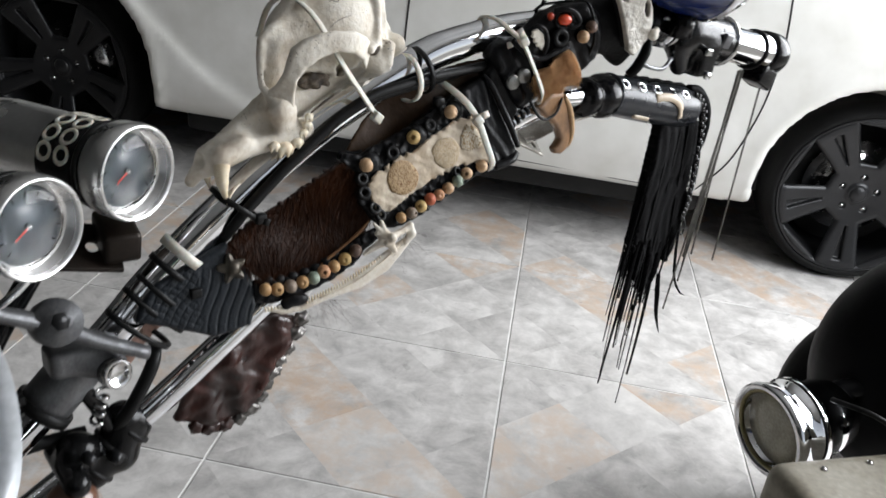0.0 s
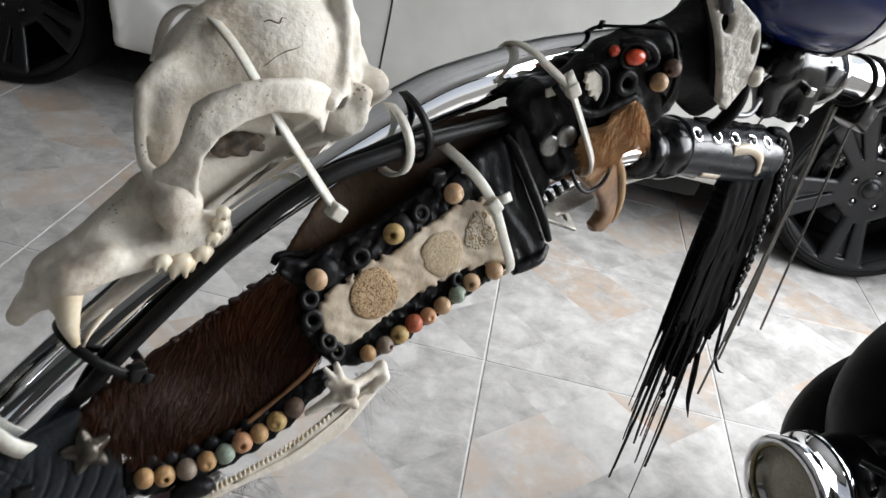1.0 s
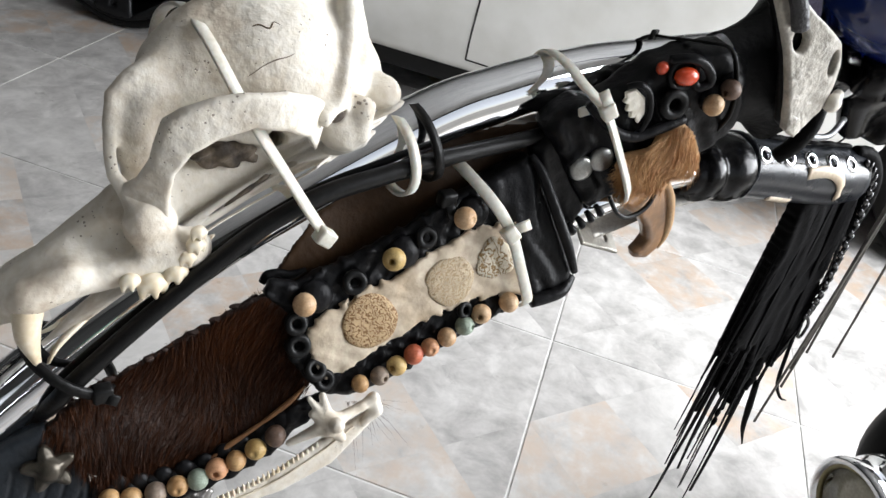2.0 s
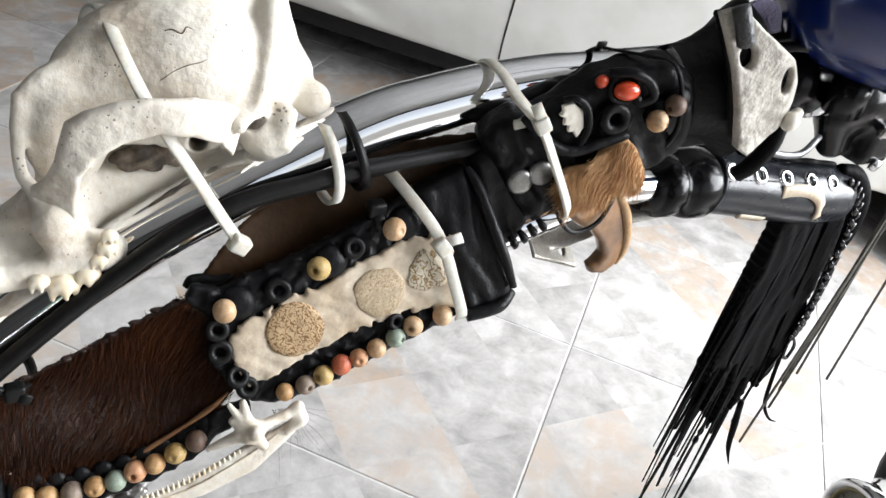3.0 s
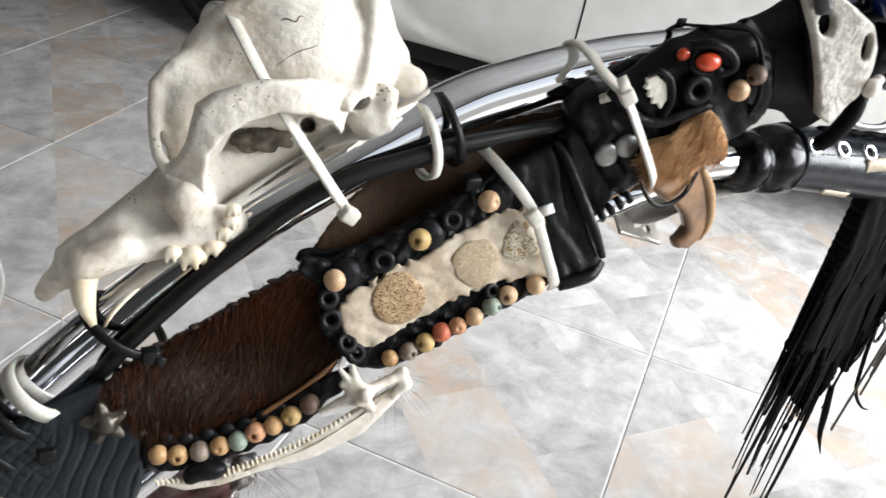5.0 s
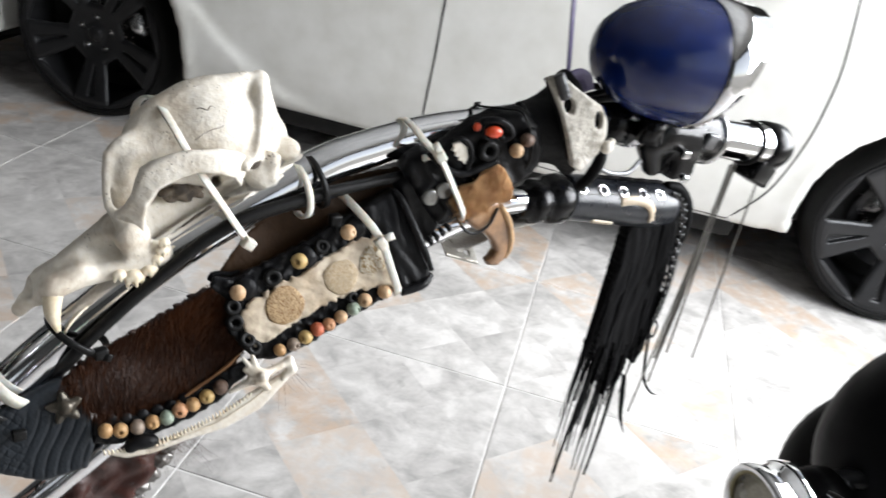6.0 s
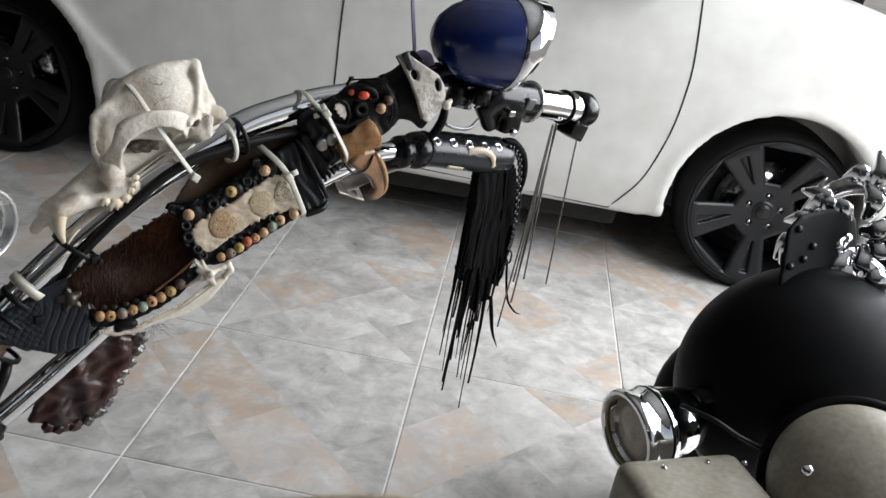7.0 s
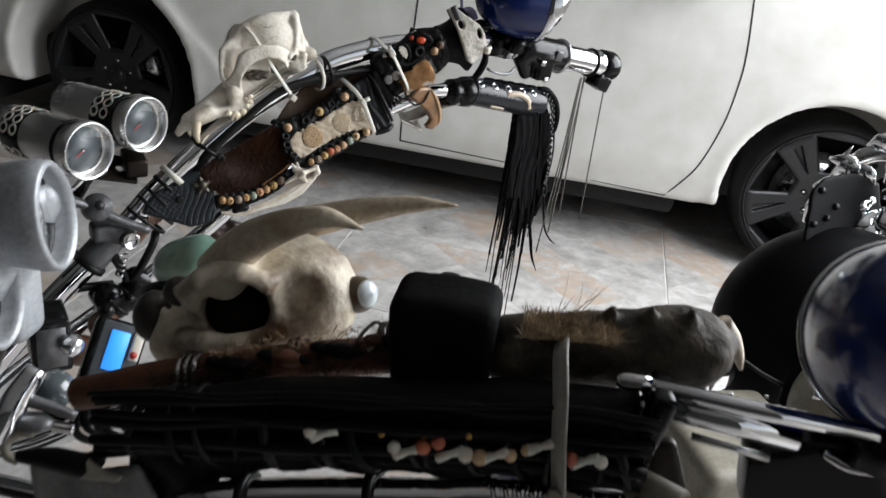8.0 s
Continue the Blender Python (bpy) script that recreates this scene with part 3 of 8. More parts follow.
seam("door_gap", [(-1.345, 0.24), (-1.335, 0.45), (-1.333, 0.6), (-1.33, 0.75), (-1.325, 0.93)])
seam("door_gap", [(-0.46, 0.215), (-0.428, 0.262), (-0.38, 0.345), (-0.341, 0.48), (-0.328, 0.6), (-0.328, 0.70), (-0.349, 0.89)])
seam("door_gap", [(-1.345, 0.24), (-0.9, 0.228), (-0.46, 0.215)])

handle = part("door_handle", sweep([(-1.25, 0.03, 0.79), (-1.22, -0.005, 0.792), (-1.14, -0.012, 0.794), (-1.06, -0.005, 0.796), (-1.03, 0.03, 0.798)], ring_section(0.014, 8, 0.7)), CAR_PAINT, car, "white door handle")
part("door_handle", sweep([(-2.20, 0.03, 0.80), (-2.17, -0.005, 0.802), (-2.09, -0.012, 0.804), (-2.01, -0.005, 0.806), (-1.98, 0.03, 0.808)], ring_section(0.014, 8, 0.7)), CAR_PAINT, car, "white door handle")
mirror = part("side_mirror", nets(lambda P: d_egg(P, (-0.47, -0.10, 0.985), (0.075, 0.10, 0.062)), (-0.6, -0.25, 0.88), (-0.35, 0.06, 1.08), 0.01), CAR_PAINT, car, "white side mirror with dark underside")
part("mirror_base", bevel_box(0.12, 0.14, 0.03, 0.008, 2, pose(-0.46, -0.02, 0.918)), BLACK_PLASTIC, mirror)


def car_pane(name, pts):
    vs = [(x, 0.135 + 0.52 * max(0, z - 0.95), z) for x, z in pts]
    k = len(vs)
    vs += [(x, y + 0.02, z) for x, y, z in vs]
    return part(name, (vs, [tuple(range(k))] + [tuple(range(2 * k - 1, k - 1, -1))] + [(i, (i + 1) % k, k + (i + 1) % k, k + i) for i in range(k)]), SMOKED, car, "dark tinted side window", smooth=False)


car_pane("window", [(-1.30, 0.985), (-0.52, 0.965), (-0.72, 1.28), (-1.30, 1.33)])
car_pane("window", [(-2.30, 0.99), (-1.38, 0.985), (-1.38, 1.33), (-2.25, 1.32)])
qw = car_pane("quarter_window", [(-0.47, 0.962), (-0.24, 0.955), (-0.47, 1.08)])
part("window_trim", sweep([(-0.47, 0.118, 0.953), (-0.24, 0.112, 0.945), (-0.215, 0.115, 0.953), (-0.25, 0.125, 0.985)], ring_section(0.008, 8)), CHROME, qw, "bright window trim")


def wheel_face(P):
    """Five twin-armed spokes with rounded windows between them, dished towards the hub; z is the axle, outwards negative."""
    x, y, z = P[..., 0], P[..., 1], P[..., 2]
    r = np.sqrt(x * x + y * y)
    a = np.arctan2(y, x)
    front = -0.040 - 0.034 * np.clip((r - 0.03) / 0.18, 0, 1) ** 1.3
    d = np.maximum(r - 0.226, np.abs(z - front) - 0.011)
    step = 2 * math.pi / 5
    for k in range(5):
        c = step * (k + 0.5) + 0.35
        # large window
        wx, wy = math.cos(c) * 0.150, math.sin(c) * 0.150
        u = (x - wx) * math.cos(c) + (y - wy) * math.sin(c)
        v = -(x - wx) * math.sin(c) + (y - wy) * math.cos(c)
        wide = 0.046 + 0.44 * u
        hole = np.maximum(np.abs(u) - 0.054, np.abs(v) - np.clip(wide, 0.014, 0.070))
        d = s_cut(d, hole, 0.020)
        # slot between the two arms of a spoke
        b = step * k + 0.35
        sx, sy = math.cos(b) * 0.150, math.sin(b) * 0.150
        u = (x - sx) * math.cos(b) + (y - sy) * math.sin(b)
        v = -(x - sx) * math.sin(b) + (y - sy) * math.cos(b)
        slot = np.maximum(np.abs(u) - 0.050, np.abs(v) - np.clip(0.006 + 0.10 * u, 0.002, 0.011))
        d = s_cut(d, np.maximum(slot, z - (front + 0.004)), 0.006)
        d = s_cut(d, np.sqrt((x - math.cos(b + 0.63) * 0.052) ** 2 + (y - math.sin(b + 0.63) * 0.052) ** 2) - 0.0085, 0.003)
    d = s_or(d, np.maximum(r - 0.030, np.abs(z + 0.044) - 0.012), 0.006)
    return d


WHEEL_FACE = mesh("spokes", nets(wheel_face, (-0.235, -0.235, -0.090), (0.235, 0.235, -0.020), 0.0036))
WHEEL_FACE.materials.append(GUNMETAL)


def build_wheel(parent, cx):
    at = Matrix.Translation((cx, 0.155, 0.266)) @ Matrix.Rotation(radians(-90), 4, 'X')
    w = part("wheel", lathe([(0.266, 0.10), (0.266, -0.02), (0.263, -0.055), (0.255, -0.076), (0.246, -0.085), (0.238, -0.086), (0.232, -0.080), (0.222, -0.05), (0.222, 0.09), (0.24, 0.11), (0.258, 0.11), (0.266, 0.10)], 80, at), TYRE, parent, "black low-profile tyre")
    part("rim", lathe([(0.220, 0.09), (0.220, -0.05), (0.226, -0.072), (0.234, -0.082), (0.230, -0.086), (0.220, -0.078), (0.212, -0.05), (0.205, 0.0), (0.205, 0.09)], 80, at), GUNMETAL, w, "dark alloy rim")
    part("brake_disc", lathe([(0.03, 0.03), (0.14, 0.03), (0.14, 0.02), (0.03, 0.02)], 40, at), OLD_CHROME, w, "bare steel brake disc")
    part("brake_drum", lathe([(0.03, 0.06), (0.19, 0.06), (0.19, 0.05), (0.03, 0.05)], 40, at), DARK_GAP, w)
    part("spokes", WHEEL_FACE, GUNMETAL, w, "dark twin-arm alloy spokes", m=at)
    part("hub_cap", lathe([(0.0, -0.062), (0.020, -0.061), (0.024, -0.056), (0.026, -0.045)], 40, at), GUNMETAL, w)
    for i in range(5):
        b = 2 * math.pi * i / 5 + 0.35 + 0.63
        part("lug_nut", lathe([(0.0, -0.052), (0.0060, -0.051), (0.0068, -0.036)], 6, at @ Matrix.Translation((math.cos(b) * 0.052, math.sin(b) * 0.052, 0))), OLD_CHROME, w)
    part("wheel_arch_liner", wheel_arch_lining(cx), DARK_GAP, parent)
    return w


build_wheel(car, 0.020)
build_wheel(car, -2.43)
for cx in (0.020, -2.43):
    part("far_wheel", lathe([(0.05, -0.09), (0.22, -0.10), (0.266, -0.06), (0.266, 0.06), (0.22, 0.10)], 48, Matrix.Translation((cx, 1.58, 0.266)) @ Matrix.Rotation(radians(-90), 4, 'X')), TYRE, car, "black tyre")

# ---- the far handlebar: frame x along the bar, y away, z up ----
handlebar = thing("handlebar", BAR, "bent chrome motorcycle handlebar with black grip and switch housing", "handlebar")
UPPER = [(-0.30, 0.04, 0.545), (-0.20, 0.03, 0.662), (-0.145, 0.027, 0.7165), (-0.108, 0.025, 0.7535), (-0.086, 0.025, 0.777), (-0.040, 0.025, 0.8175), (0.02, 0.025, 0.861), (0.089, 0.025, 0.896),
         (0.124, 0.025, 0.9065), (0.165, 0.025, 0.9135), (0.205, 0.023, 0.917), (0.25, 0.018, 0.921), (0.30, 0.012, 0.9205), (0.36, 0.011, 0.909), (0.42, 0.010, 0.898), (0.45, 0.010, 0.892)]
part("tube", tube(UPPER, 0.0112, 24, 8), CHROME, handlebar, "polished chrome tube")
LOWER = [(-0.29, 0.05, 0.525), (-0.235, 0.035, 0.592), (-0.15, 0.024, 0.655), (-0.10, 0.022, 0.686), (-0.045, 0.022, 0.725), (0.01, 0.022, 0.766), (0.08, 0.022, 0.810), (0.20, 0.017, 0.857), (0.25, 0.015, 0.8635), (0.34, 0.017, 0.850)]
part("lower_tube", tube(LOWER, 0.0085, 20, 8), CHROME, handlebar, "thinner chrome lower tube")


def bar_at(x, path=UPPER):
    """Place and slope of a tube at x."""
    p = smooth_path(path, 12)
    for a, b in zip(p, p[1:]):
        if a.x <= x <= b.x:
            t = (x - a.x) / (b.x - a.x)
            return a.lerp(b, t), (b - a).normalized()
    return p[-1], (p[-1] - p[-2]).normalized()


def skull_shape(P):
    mid = 0.048
    d = d_egg(P, (0.0385, mid, 0.9125), (0.0335, 0.0285, 0.0285))
    d = s_or(d, d_egg(P, (0.0090, mid - 0.003, 0.9080), (0.0150, 0.0130, 0.0180)), 0.012)
    d = s_or(d, d_egg(P, (-0.0045, 0.0345, 0.8985), (0.0135, 0.0085, 0.0205)), 0.006)
    # crest along the top, then down the back of the head
    d = s_or(d, d_chain(P, [(0.0010, mid - 0.004, 0.9165), (0.0109, mid - 0.002, 0.9262), (0.0275, mid, 0.9347), (0.0399, mid, 0.9385), (0.0561, mid, 0.9424), (0.0645, mid, 0.9412)],
                        (0.0042, 0.0042, 0.0040, 0.0036, 0.0034, 0.0034), 0.0006), 0.010)
    d = s_or(d, d_chain(P, [(0.0650, mid, 0.938), (0.0680, mid, 0.925), (0.0745, mid, 0.911)], (0.0040, 0.0055, 0.0080)), 0.006)
    d = s_or(d, d_egg(P, (0.0640, mid, 0.917), (0.0080, 0.0245, 0.0215)), 0.005)
    # muzzle, low and narrow
    m = d_cap(P, (-0.050, 0.0280, 0.8450), (-0.012, 0.0330, 0.8635), 0.0082, 0.0142)
    m = s_or(m, d_cap(P, (-0.049, 0.0200, 0.8505), (0.003, 0.0170, 0.8620), 0.0042, 0.0070), 0.007)
    m = s_or(m, d_cap(P, (-0.049, 0.0380, 0.8440), (0.003, 0.0520, 0.8580), 0.0040, 0.0060), 0.007)
    m = s_or(m, d_cap(P, (-0.034, 0.0178, 0.8580), (-0.0470, 0.0172, 0.8515), 0.0046, 0.0050), 0.005)
    m = s_or(m, d_cap(P, (-0.034, 0.0400, 0.8520), (-0.0470, 0.0390, 0.8450), 0.0042, 0.0046), 0.005)
    m = s_or(m, d_cap(P, (-0.052, 0.0290, 0.8450), (-0.0612, 0.0280, 0.8350), 0.0060, 0.0036), 0.004)
    m = s_cut(m, d_egg(P, (-0.0590, 0.0280, 0.8468), (0.0060, 0.0062, 0.0050)), 0.0015)
    m = s_cut(m, d_egg(P, (-0.0225, 0.0205, 0.8660), (0.0100, 0.0060, 0.0050)), 0.006)
    d = s_or(d, m, 0.009)
    d = s_or(d, d_cap(P, (0.000, mid - 0.004, 0.8660), (0.058, mid, 0.890), 0.0120, 0.0095), 0.006)
    for s in (-1, 1):
        def y(v):
            return v if s < 0 else 2 * mid - v
        d = s_or(d, d_egg(P, (0.0470, y(0.0225), 0.9085), (0.0110, 0.0080, 0.0062)), 0.005)
        d = s_or(d, d_egg(P, (0.0585, y(0.0245), 0.8975), (0.0090, 0.0085, 0.0078)), 0.003)
        d = s_or(d, d_cap(P, (0.0635, y(0.0205), 0.9085), (0.0625, y(0.0175), 0.8985), 0.0042, 0.0024), 0.003)
        d = s_or(d, d_egg(P, (0.0785, y(0.0350), 0.9055), (0.0068, 0.0078, 0.0066)), 0.005)
        # eye socket and the hollow of the temple
        d = s_cut(d, d_egg(P, (0.0000, y(0.0130), 0.9045), (0.0175, 0.0165, 0.0190)), 0.0015)
        d = s_cut(d, d_egg(P, (0.0205, y(0.0165), 0.8975), (0.0255, 0.0185, 0.0150)), 0.0012)
        if s < 0:
            d = s_or(d, d_chain(P, [(0.0010, 0.0385, 0.9200), (-0.0100, 0.0350, 0.9165), (-0.0172, 0.0325, 0.9115), (-0.0188, 0.0305, 0.9030), (-0.0195, 0.0285, 0.8950), (-0.0188, 0.0270, 0.8870), (-0.0150, 0.0235, 0.8810)],
                                (0.0032, 0.0026, 0.0022, 0.0019, 0.0018, 0.0020, 0.0028), 0.0004), 0.0035)
        for hx, hz, hr in ((0.0235, 0.8880, 0.0028), (0.0385, 0.8905, 0.0034), (0.0300, 0.8875, 0.0016)):
            d = s_cut(d, d_cap(P, (hx - 0.003, y(0.026), hz + 0.004), (hx + 0.004, y(0.052), hz - 0.008), hr, hr * 0.8), 0.0006)
        # cheek root, ridge behind the ear, ear opening
        if s < 0:
            d = s_or(d, d_egg(P, (-0.0100, 0.0175, 0.8735), (0.0085, 0.0060, 0.0085)), 0.005)
        d = s_or(d, d_chain(P, [(0.0650, mid, 0.9420), (0.0615, y(0.0370), 0.9365), (0.0580, y(0.0275), 0.9265), (0.0545, y(0.0205), 0.9160), (0.0510, y(0.0165), 0.9105), (0.0450, y(0.0135), 0.9085)],
                            (0.0032, 0.0027, 0.0023, 0.0022, 0.0023, 0.0028), 0.0004), 0.0030)
        d = s_cut(d, d_egg(P, (0.0668, y(0.0250), 0.9215), (0.0060, 0.0090, 0.0120)), 0.003)
        d = s_cut(d, d_cap(P, (0.0495, y(0.0040), 0.9040), (0.0530, y(0.0320), 0.9080), 0.0046, 0.0036), 0.0008)
    return d + 0.00012 * np.sin(P[..., 0] * 410 + 2 * np.sin(P[..., 2] * 330)) * np.sin(P[..., 2] * 370 + 2 * np.sin(P[..., 1] * 300))


def bone_material():
    """Bleached bone with brown pits, fine cracks and a few dark stains."""
    m = BONE.copy()
    m.name = "pitted_bone"
    nt = m.node_tree
    bs = nt.nodes["Principled BSDF"]
    L = nt.links.new
    old = bs.inputs["Base Color"].links[0].from_socket
    tc = nt.nodes.new("ShaderNodeTexCoord")
    vo = nt.nodes.new("ShaderNodeTexVoronoi")
    vo.inputs["Scale"].default_value = 520
    L(tc.outputs["Object"], vo.inputs["Vector"])
    no = nt.nodes.new("ShaderNodeTexNoise")
    no.inputs["Scale"].default_value, no.inputs["Detail"].default_value = 60, 4
    L(tc.outputs["Object"], no.inputs["Vector"])
    mr = nt.nodes.new("ShaderNodeMapRange")
    mr.inputs[1].default_value, mr.inputs[2].default_value = 0.50, 0.72
    mr.inputs[3].default_value, mr.inputs[4].default_value = 0.0, 0.30
    L(no.outputs["Fac"], mr.inputs[0])
    ls = nt.nodes.new("ShaderNodeMath")
    ls.operation = 'LESS_THAN'
    L(vo.outputs["Distance"], ls.inputs[0])
    L(mr.outputs[0], ls.inputs[1])
    # cracks
    ve = nt.nodes.new("ShaderNodeTexVoronoi")
    ve.feature = 'DISTANCE_TO_EDGE'
    ve.inputs["Scale"].default_value = 11
    wob = nt.nodes.new("ShaderNodeMix")
    wob.data_type = 'VECTOR'
    wob.inputs[0].default_value = 0.010
    n2 = nt.nodes.new("ShaderNodeTexNoise")
    n2.inputs["Scale"].default_value = 110
    L(tc.outputs["Object"], n2.inputs["Vector"])
    L(tc.outputs["Object"], wob.inputs[4])
    L(n2.outputs["Color"], wob.inputs[5])
    L(wob.outputs[1], ve.inputs["Vector"])
    lc = nt.nodes.new("ShaderNodeMath")
    lc.operation = 'LESS_THAN'
    lc.inputs[1].default_value = 0.0026
    L(ve.outputs["Distance"], lc.inputs[0])
    n3 = nt.nodes.new("ShaderNodeTexNoise")
    n3.inputs["Scale"].default_value = 18
    L(tc.outputs["Object"], n3.inputs["Vector"])
    g = nt.nodes.new("ShaderNodeMath")
    g.operation = 'GREATER_THAN'
    g.inputs[1].default_value = 0.66
    L(n3.outputs["Fac"], g.inputs[0])
    mu = nt.nodes.new("ShaderNodeMath")
    mu.operation = 'MULTIPLY'
    L(lc.outputs[0], mu.inputs[0])
    L(g.outputs[0], mu.inputs[1])
    mx = nt.nodes.new("ShaderNodeMath")
    mx.operation = 'MAXIMUM'
    L(ls.outputs[0], mx.inputs[0])
    L(mu.outputs[0], mx.inputs[1])
    sc = nt.nodes.new("ShaderNodeMath")
    sc.operation = 'MULTIPLY'
    sc.inputs[1].default_value = 0.72
    L(mx.outputs[0], sc.inputs[0])
    cm = nt.nodes.new("ShaderNodeMix")
    cm.data_type = 'RGBA'
    L(sc.outputs[0], cm.inputs[0])
    L(old, cm.inputs[6])
    cm.inputs[7].default_value = (0.10, 0.065, 0.04, 1)
    L(cm.outputs[2], bs.inputs["Base Color"])
    # pits and cracks are sunk
    inv = nt.nodes.new("ShaderNodeMath")
    inv.operation = 'SUBTRACT'
    inv.inputs[0].default_value = 1.0
    L(mx.outputs[0], inv.inputs[1])
    bu = nt.nodes.new("ShaderNodeBump")
    bu.inputs["Strength"].default_value, bu.inputs["Distance"].default_value = 0.8, 0.001
    L(inv.outputs[0], bu.inputs["Height"])
    L(bs.inputs["Normal"].links[0].from_socket, bu.inputs["Normal"])
    L(bu.outputs[0], bs.inputs["Normal"])
    return m


PITTED = bone_material()
skull = thing("animal_skull", BAR, "bleached white carnivore skull tied on top of the chrome handlebar", "skull")
part("cranium", nets(skull_shape, (-0.069, 0.006, 0.826), (0.092, 0.092, 0.950), 0.00098), PITTED, skull, "weathered white bone")

ARCH = [(-0.0190, 0.8830), (-0.0136, 0.8895), (-0.0105, 0.8965), (-0.0088, 0.9040), (-0.0070, 0.9108), (-0.0020, 0.9156), (0.0065, 0.9196), (0.0149, 0.9213), (0.0294, 0.9210), (0.0400, 0.9168), (0.0460, 0.9128), (0.0478, 0.9060), (0.0445, 0.8948), (0.0418, 0.8985),
        (0.0385, 0.9030), (0.0295, 0.9080), (0.0189, 0.9095), (0.0088, 0.9060), (0.0010, 0.9005), (-0.0034, 0.8930), (-0.0047, 0.8850), (-0.0048, 0.8760), (-0.0070, 0.8690), (-0.0120, 0.8700), (-0.0165, 0.8765)]


def arch_bow(x, z):
    return 12 * (x - 0.019) ** 2 + 0.0008 * np.sin(x * 150)


ARCH_V, ARCH_F = slab(ARCH, 0.0085, 0.0044, 0.0007, 0.0020, arch_bow, lambda x, z: 0.0006 * np.sin(x * 130) * np.sin(z * 150))
part("cheek_arch", (ARCH_V, ARCH_F), PITTED, skull, "flat curved cheek bone")

SUTURE = mat("suture", (0.16, 0.115, 0.075), 0.8, var=(0.07, 0.05, 0.032), scale=300)


def on_skull(x, z, far=False):
    """Depth at which the cranium's near face lies behind x, z."""
    ys = np.arange(0.008, 0.050, 0.00025)
    f = skull_shape(np.stack([np.full_like(ys, x), ys, np.full_like(ys, z)], -1)[None, None])[0, 0]
    hit = np.argmax(f < 0) if (f < 0).any() else len(ys) - 1
    return float(ys[hit])


for pts, r in (([(0.0205, 0.9185), (0.0234, 0.9205), (0.0262, 0.9228), (0.0305, 0.9250), (0.0349, 0.9262), (0.0395, 0.9280), (0.0445, 0.9290)], 0.00024),
               ([(0.0254, 0.9330), (0.0276, 0.9336), (0.0302, 0.9330), (0.0321, 0.9345), (0.0345, 0.9338), (0.0365, 0.9350)], 0.00032)):
    part("suture", tube([(x, on_skull(x, z), z) for x, z in pts], r, 6, 4, (0.4, 1.0, 0.8, 1.0, 0.7, 0.5, 0.2)), SUTURE, skull, "fine dark crack in the bone")


# added fill behind the cheek arch; its colour holds brown stain and the hollow's shade
def hollow_fill(P):
    d = d_egg(P, (0.0215, 0.0370, 0.8850), (0.0120, 0.0040, 0.0055))
    return d + 0.0009 * np.sin(P[..., 0] * 700 + 2 * np.sin(P[..., 2] * 500)) * np.sin(P[..., 2] * 800)


part("dried_tissue", nets(hollow_fill, (0.003, 0.029, 0.876), (0.038, 0.046, 0.894), 0.0007), mat("dried_tissue", (0.17, 0.135, 0.10), 0.7, var=(0.045, 0.034, 0.026), scale=110, bump=0.6, bscale=300, ramp=(0.42, 0.6)), skull, "brown fill for stain and shade in the hollow behind the cheek bone")


# dark ball added inside the ear hole in place of its shade
part("ear_canal", ball(0.0040, 14, 9, (1, 0.8, 1), (0.0522, 0.0205, 0.9068)), bpy.data.materials["dried_tissue"], skull, "dark ball that stands for shade in the ear opening")


def tooth(name, pts, rs, parent, material=TOOTH, k=10):
    return part(name, tube(pts, 1.0, k, 4, rs), material, parent)


for y in (0.0178, 0.0400):
    low = 0.0 if y < 0.03 else 0.008
    tooth("canine_tooth", [(-0.0462, y + 0.001, 0.8530 - low), (-0.0480, y - 0.001, 0.8460 - low), (-0.0487, y - 0.003, 0.8370), (-0.0463, y - 0.0050, 0.8250)], (0.0044, 0.0048, 0.0038, 0.0006), skull)
    for x, z, r in ((-0.0180, 0.8550, 0.0028), (-0.0110, 0.8522, 0.0042), (-0.0035, 0.8550, 0.0036), (0.0005, 0.8612, 0.0028), (0.0030, 0.8655, 0.0027), (0.0038, 0.8705, 0.0023)):
        side = y - 0.0060 if y < 0.03 else y + 0.010
        def molar(P, x=x, z=z, r=r, side=side):
            d = d_egg(P, (x, side, z + r * 0.5), (r * 1.15, r * 0.9, r * 0.9))
            for k, (du, dv) in enumerate(((-0.75, -0.25), (0.1, -0.5), (0.8, -0.15), (0.1, 0.55))):
                d = s_or(d, d_cap(P, (x + du * r, side + dv * r, z + r * 0.3), (x + du * r * 1.15, side + dv * r * 1.3, z - r * (0.75 - 0.15 * (k % 2))), r * 0.48, r * 0.2), r * 0.22)
            return d
        part("molar", nets(molar, (x - 2 * r, side - 1.8 * r, z - 1.5 * r), (x + 2 * r, side + 1.8 * r, z + 1.8 * r), r * 0.16), TOOTH, skull)


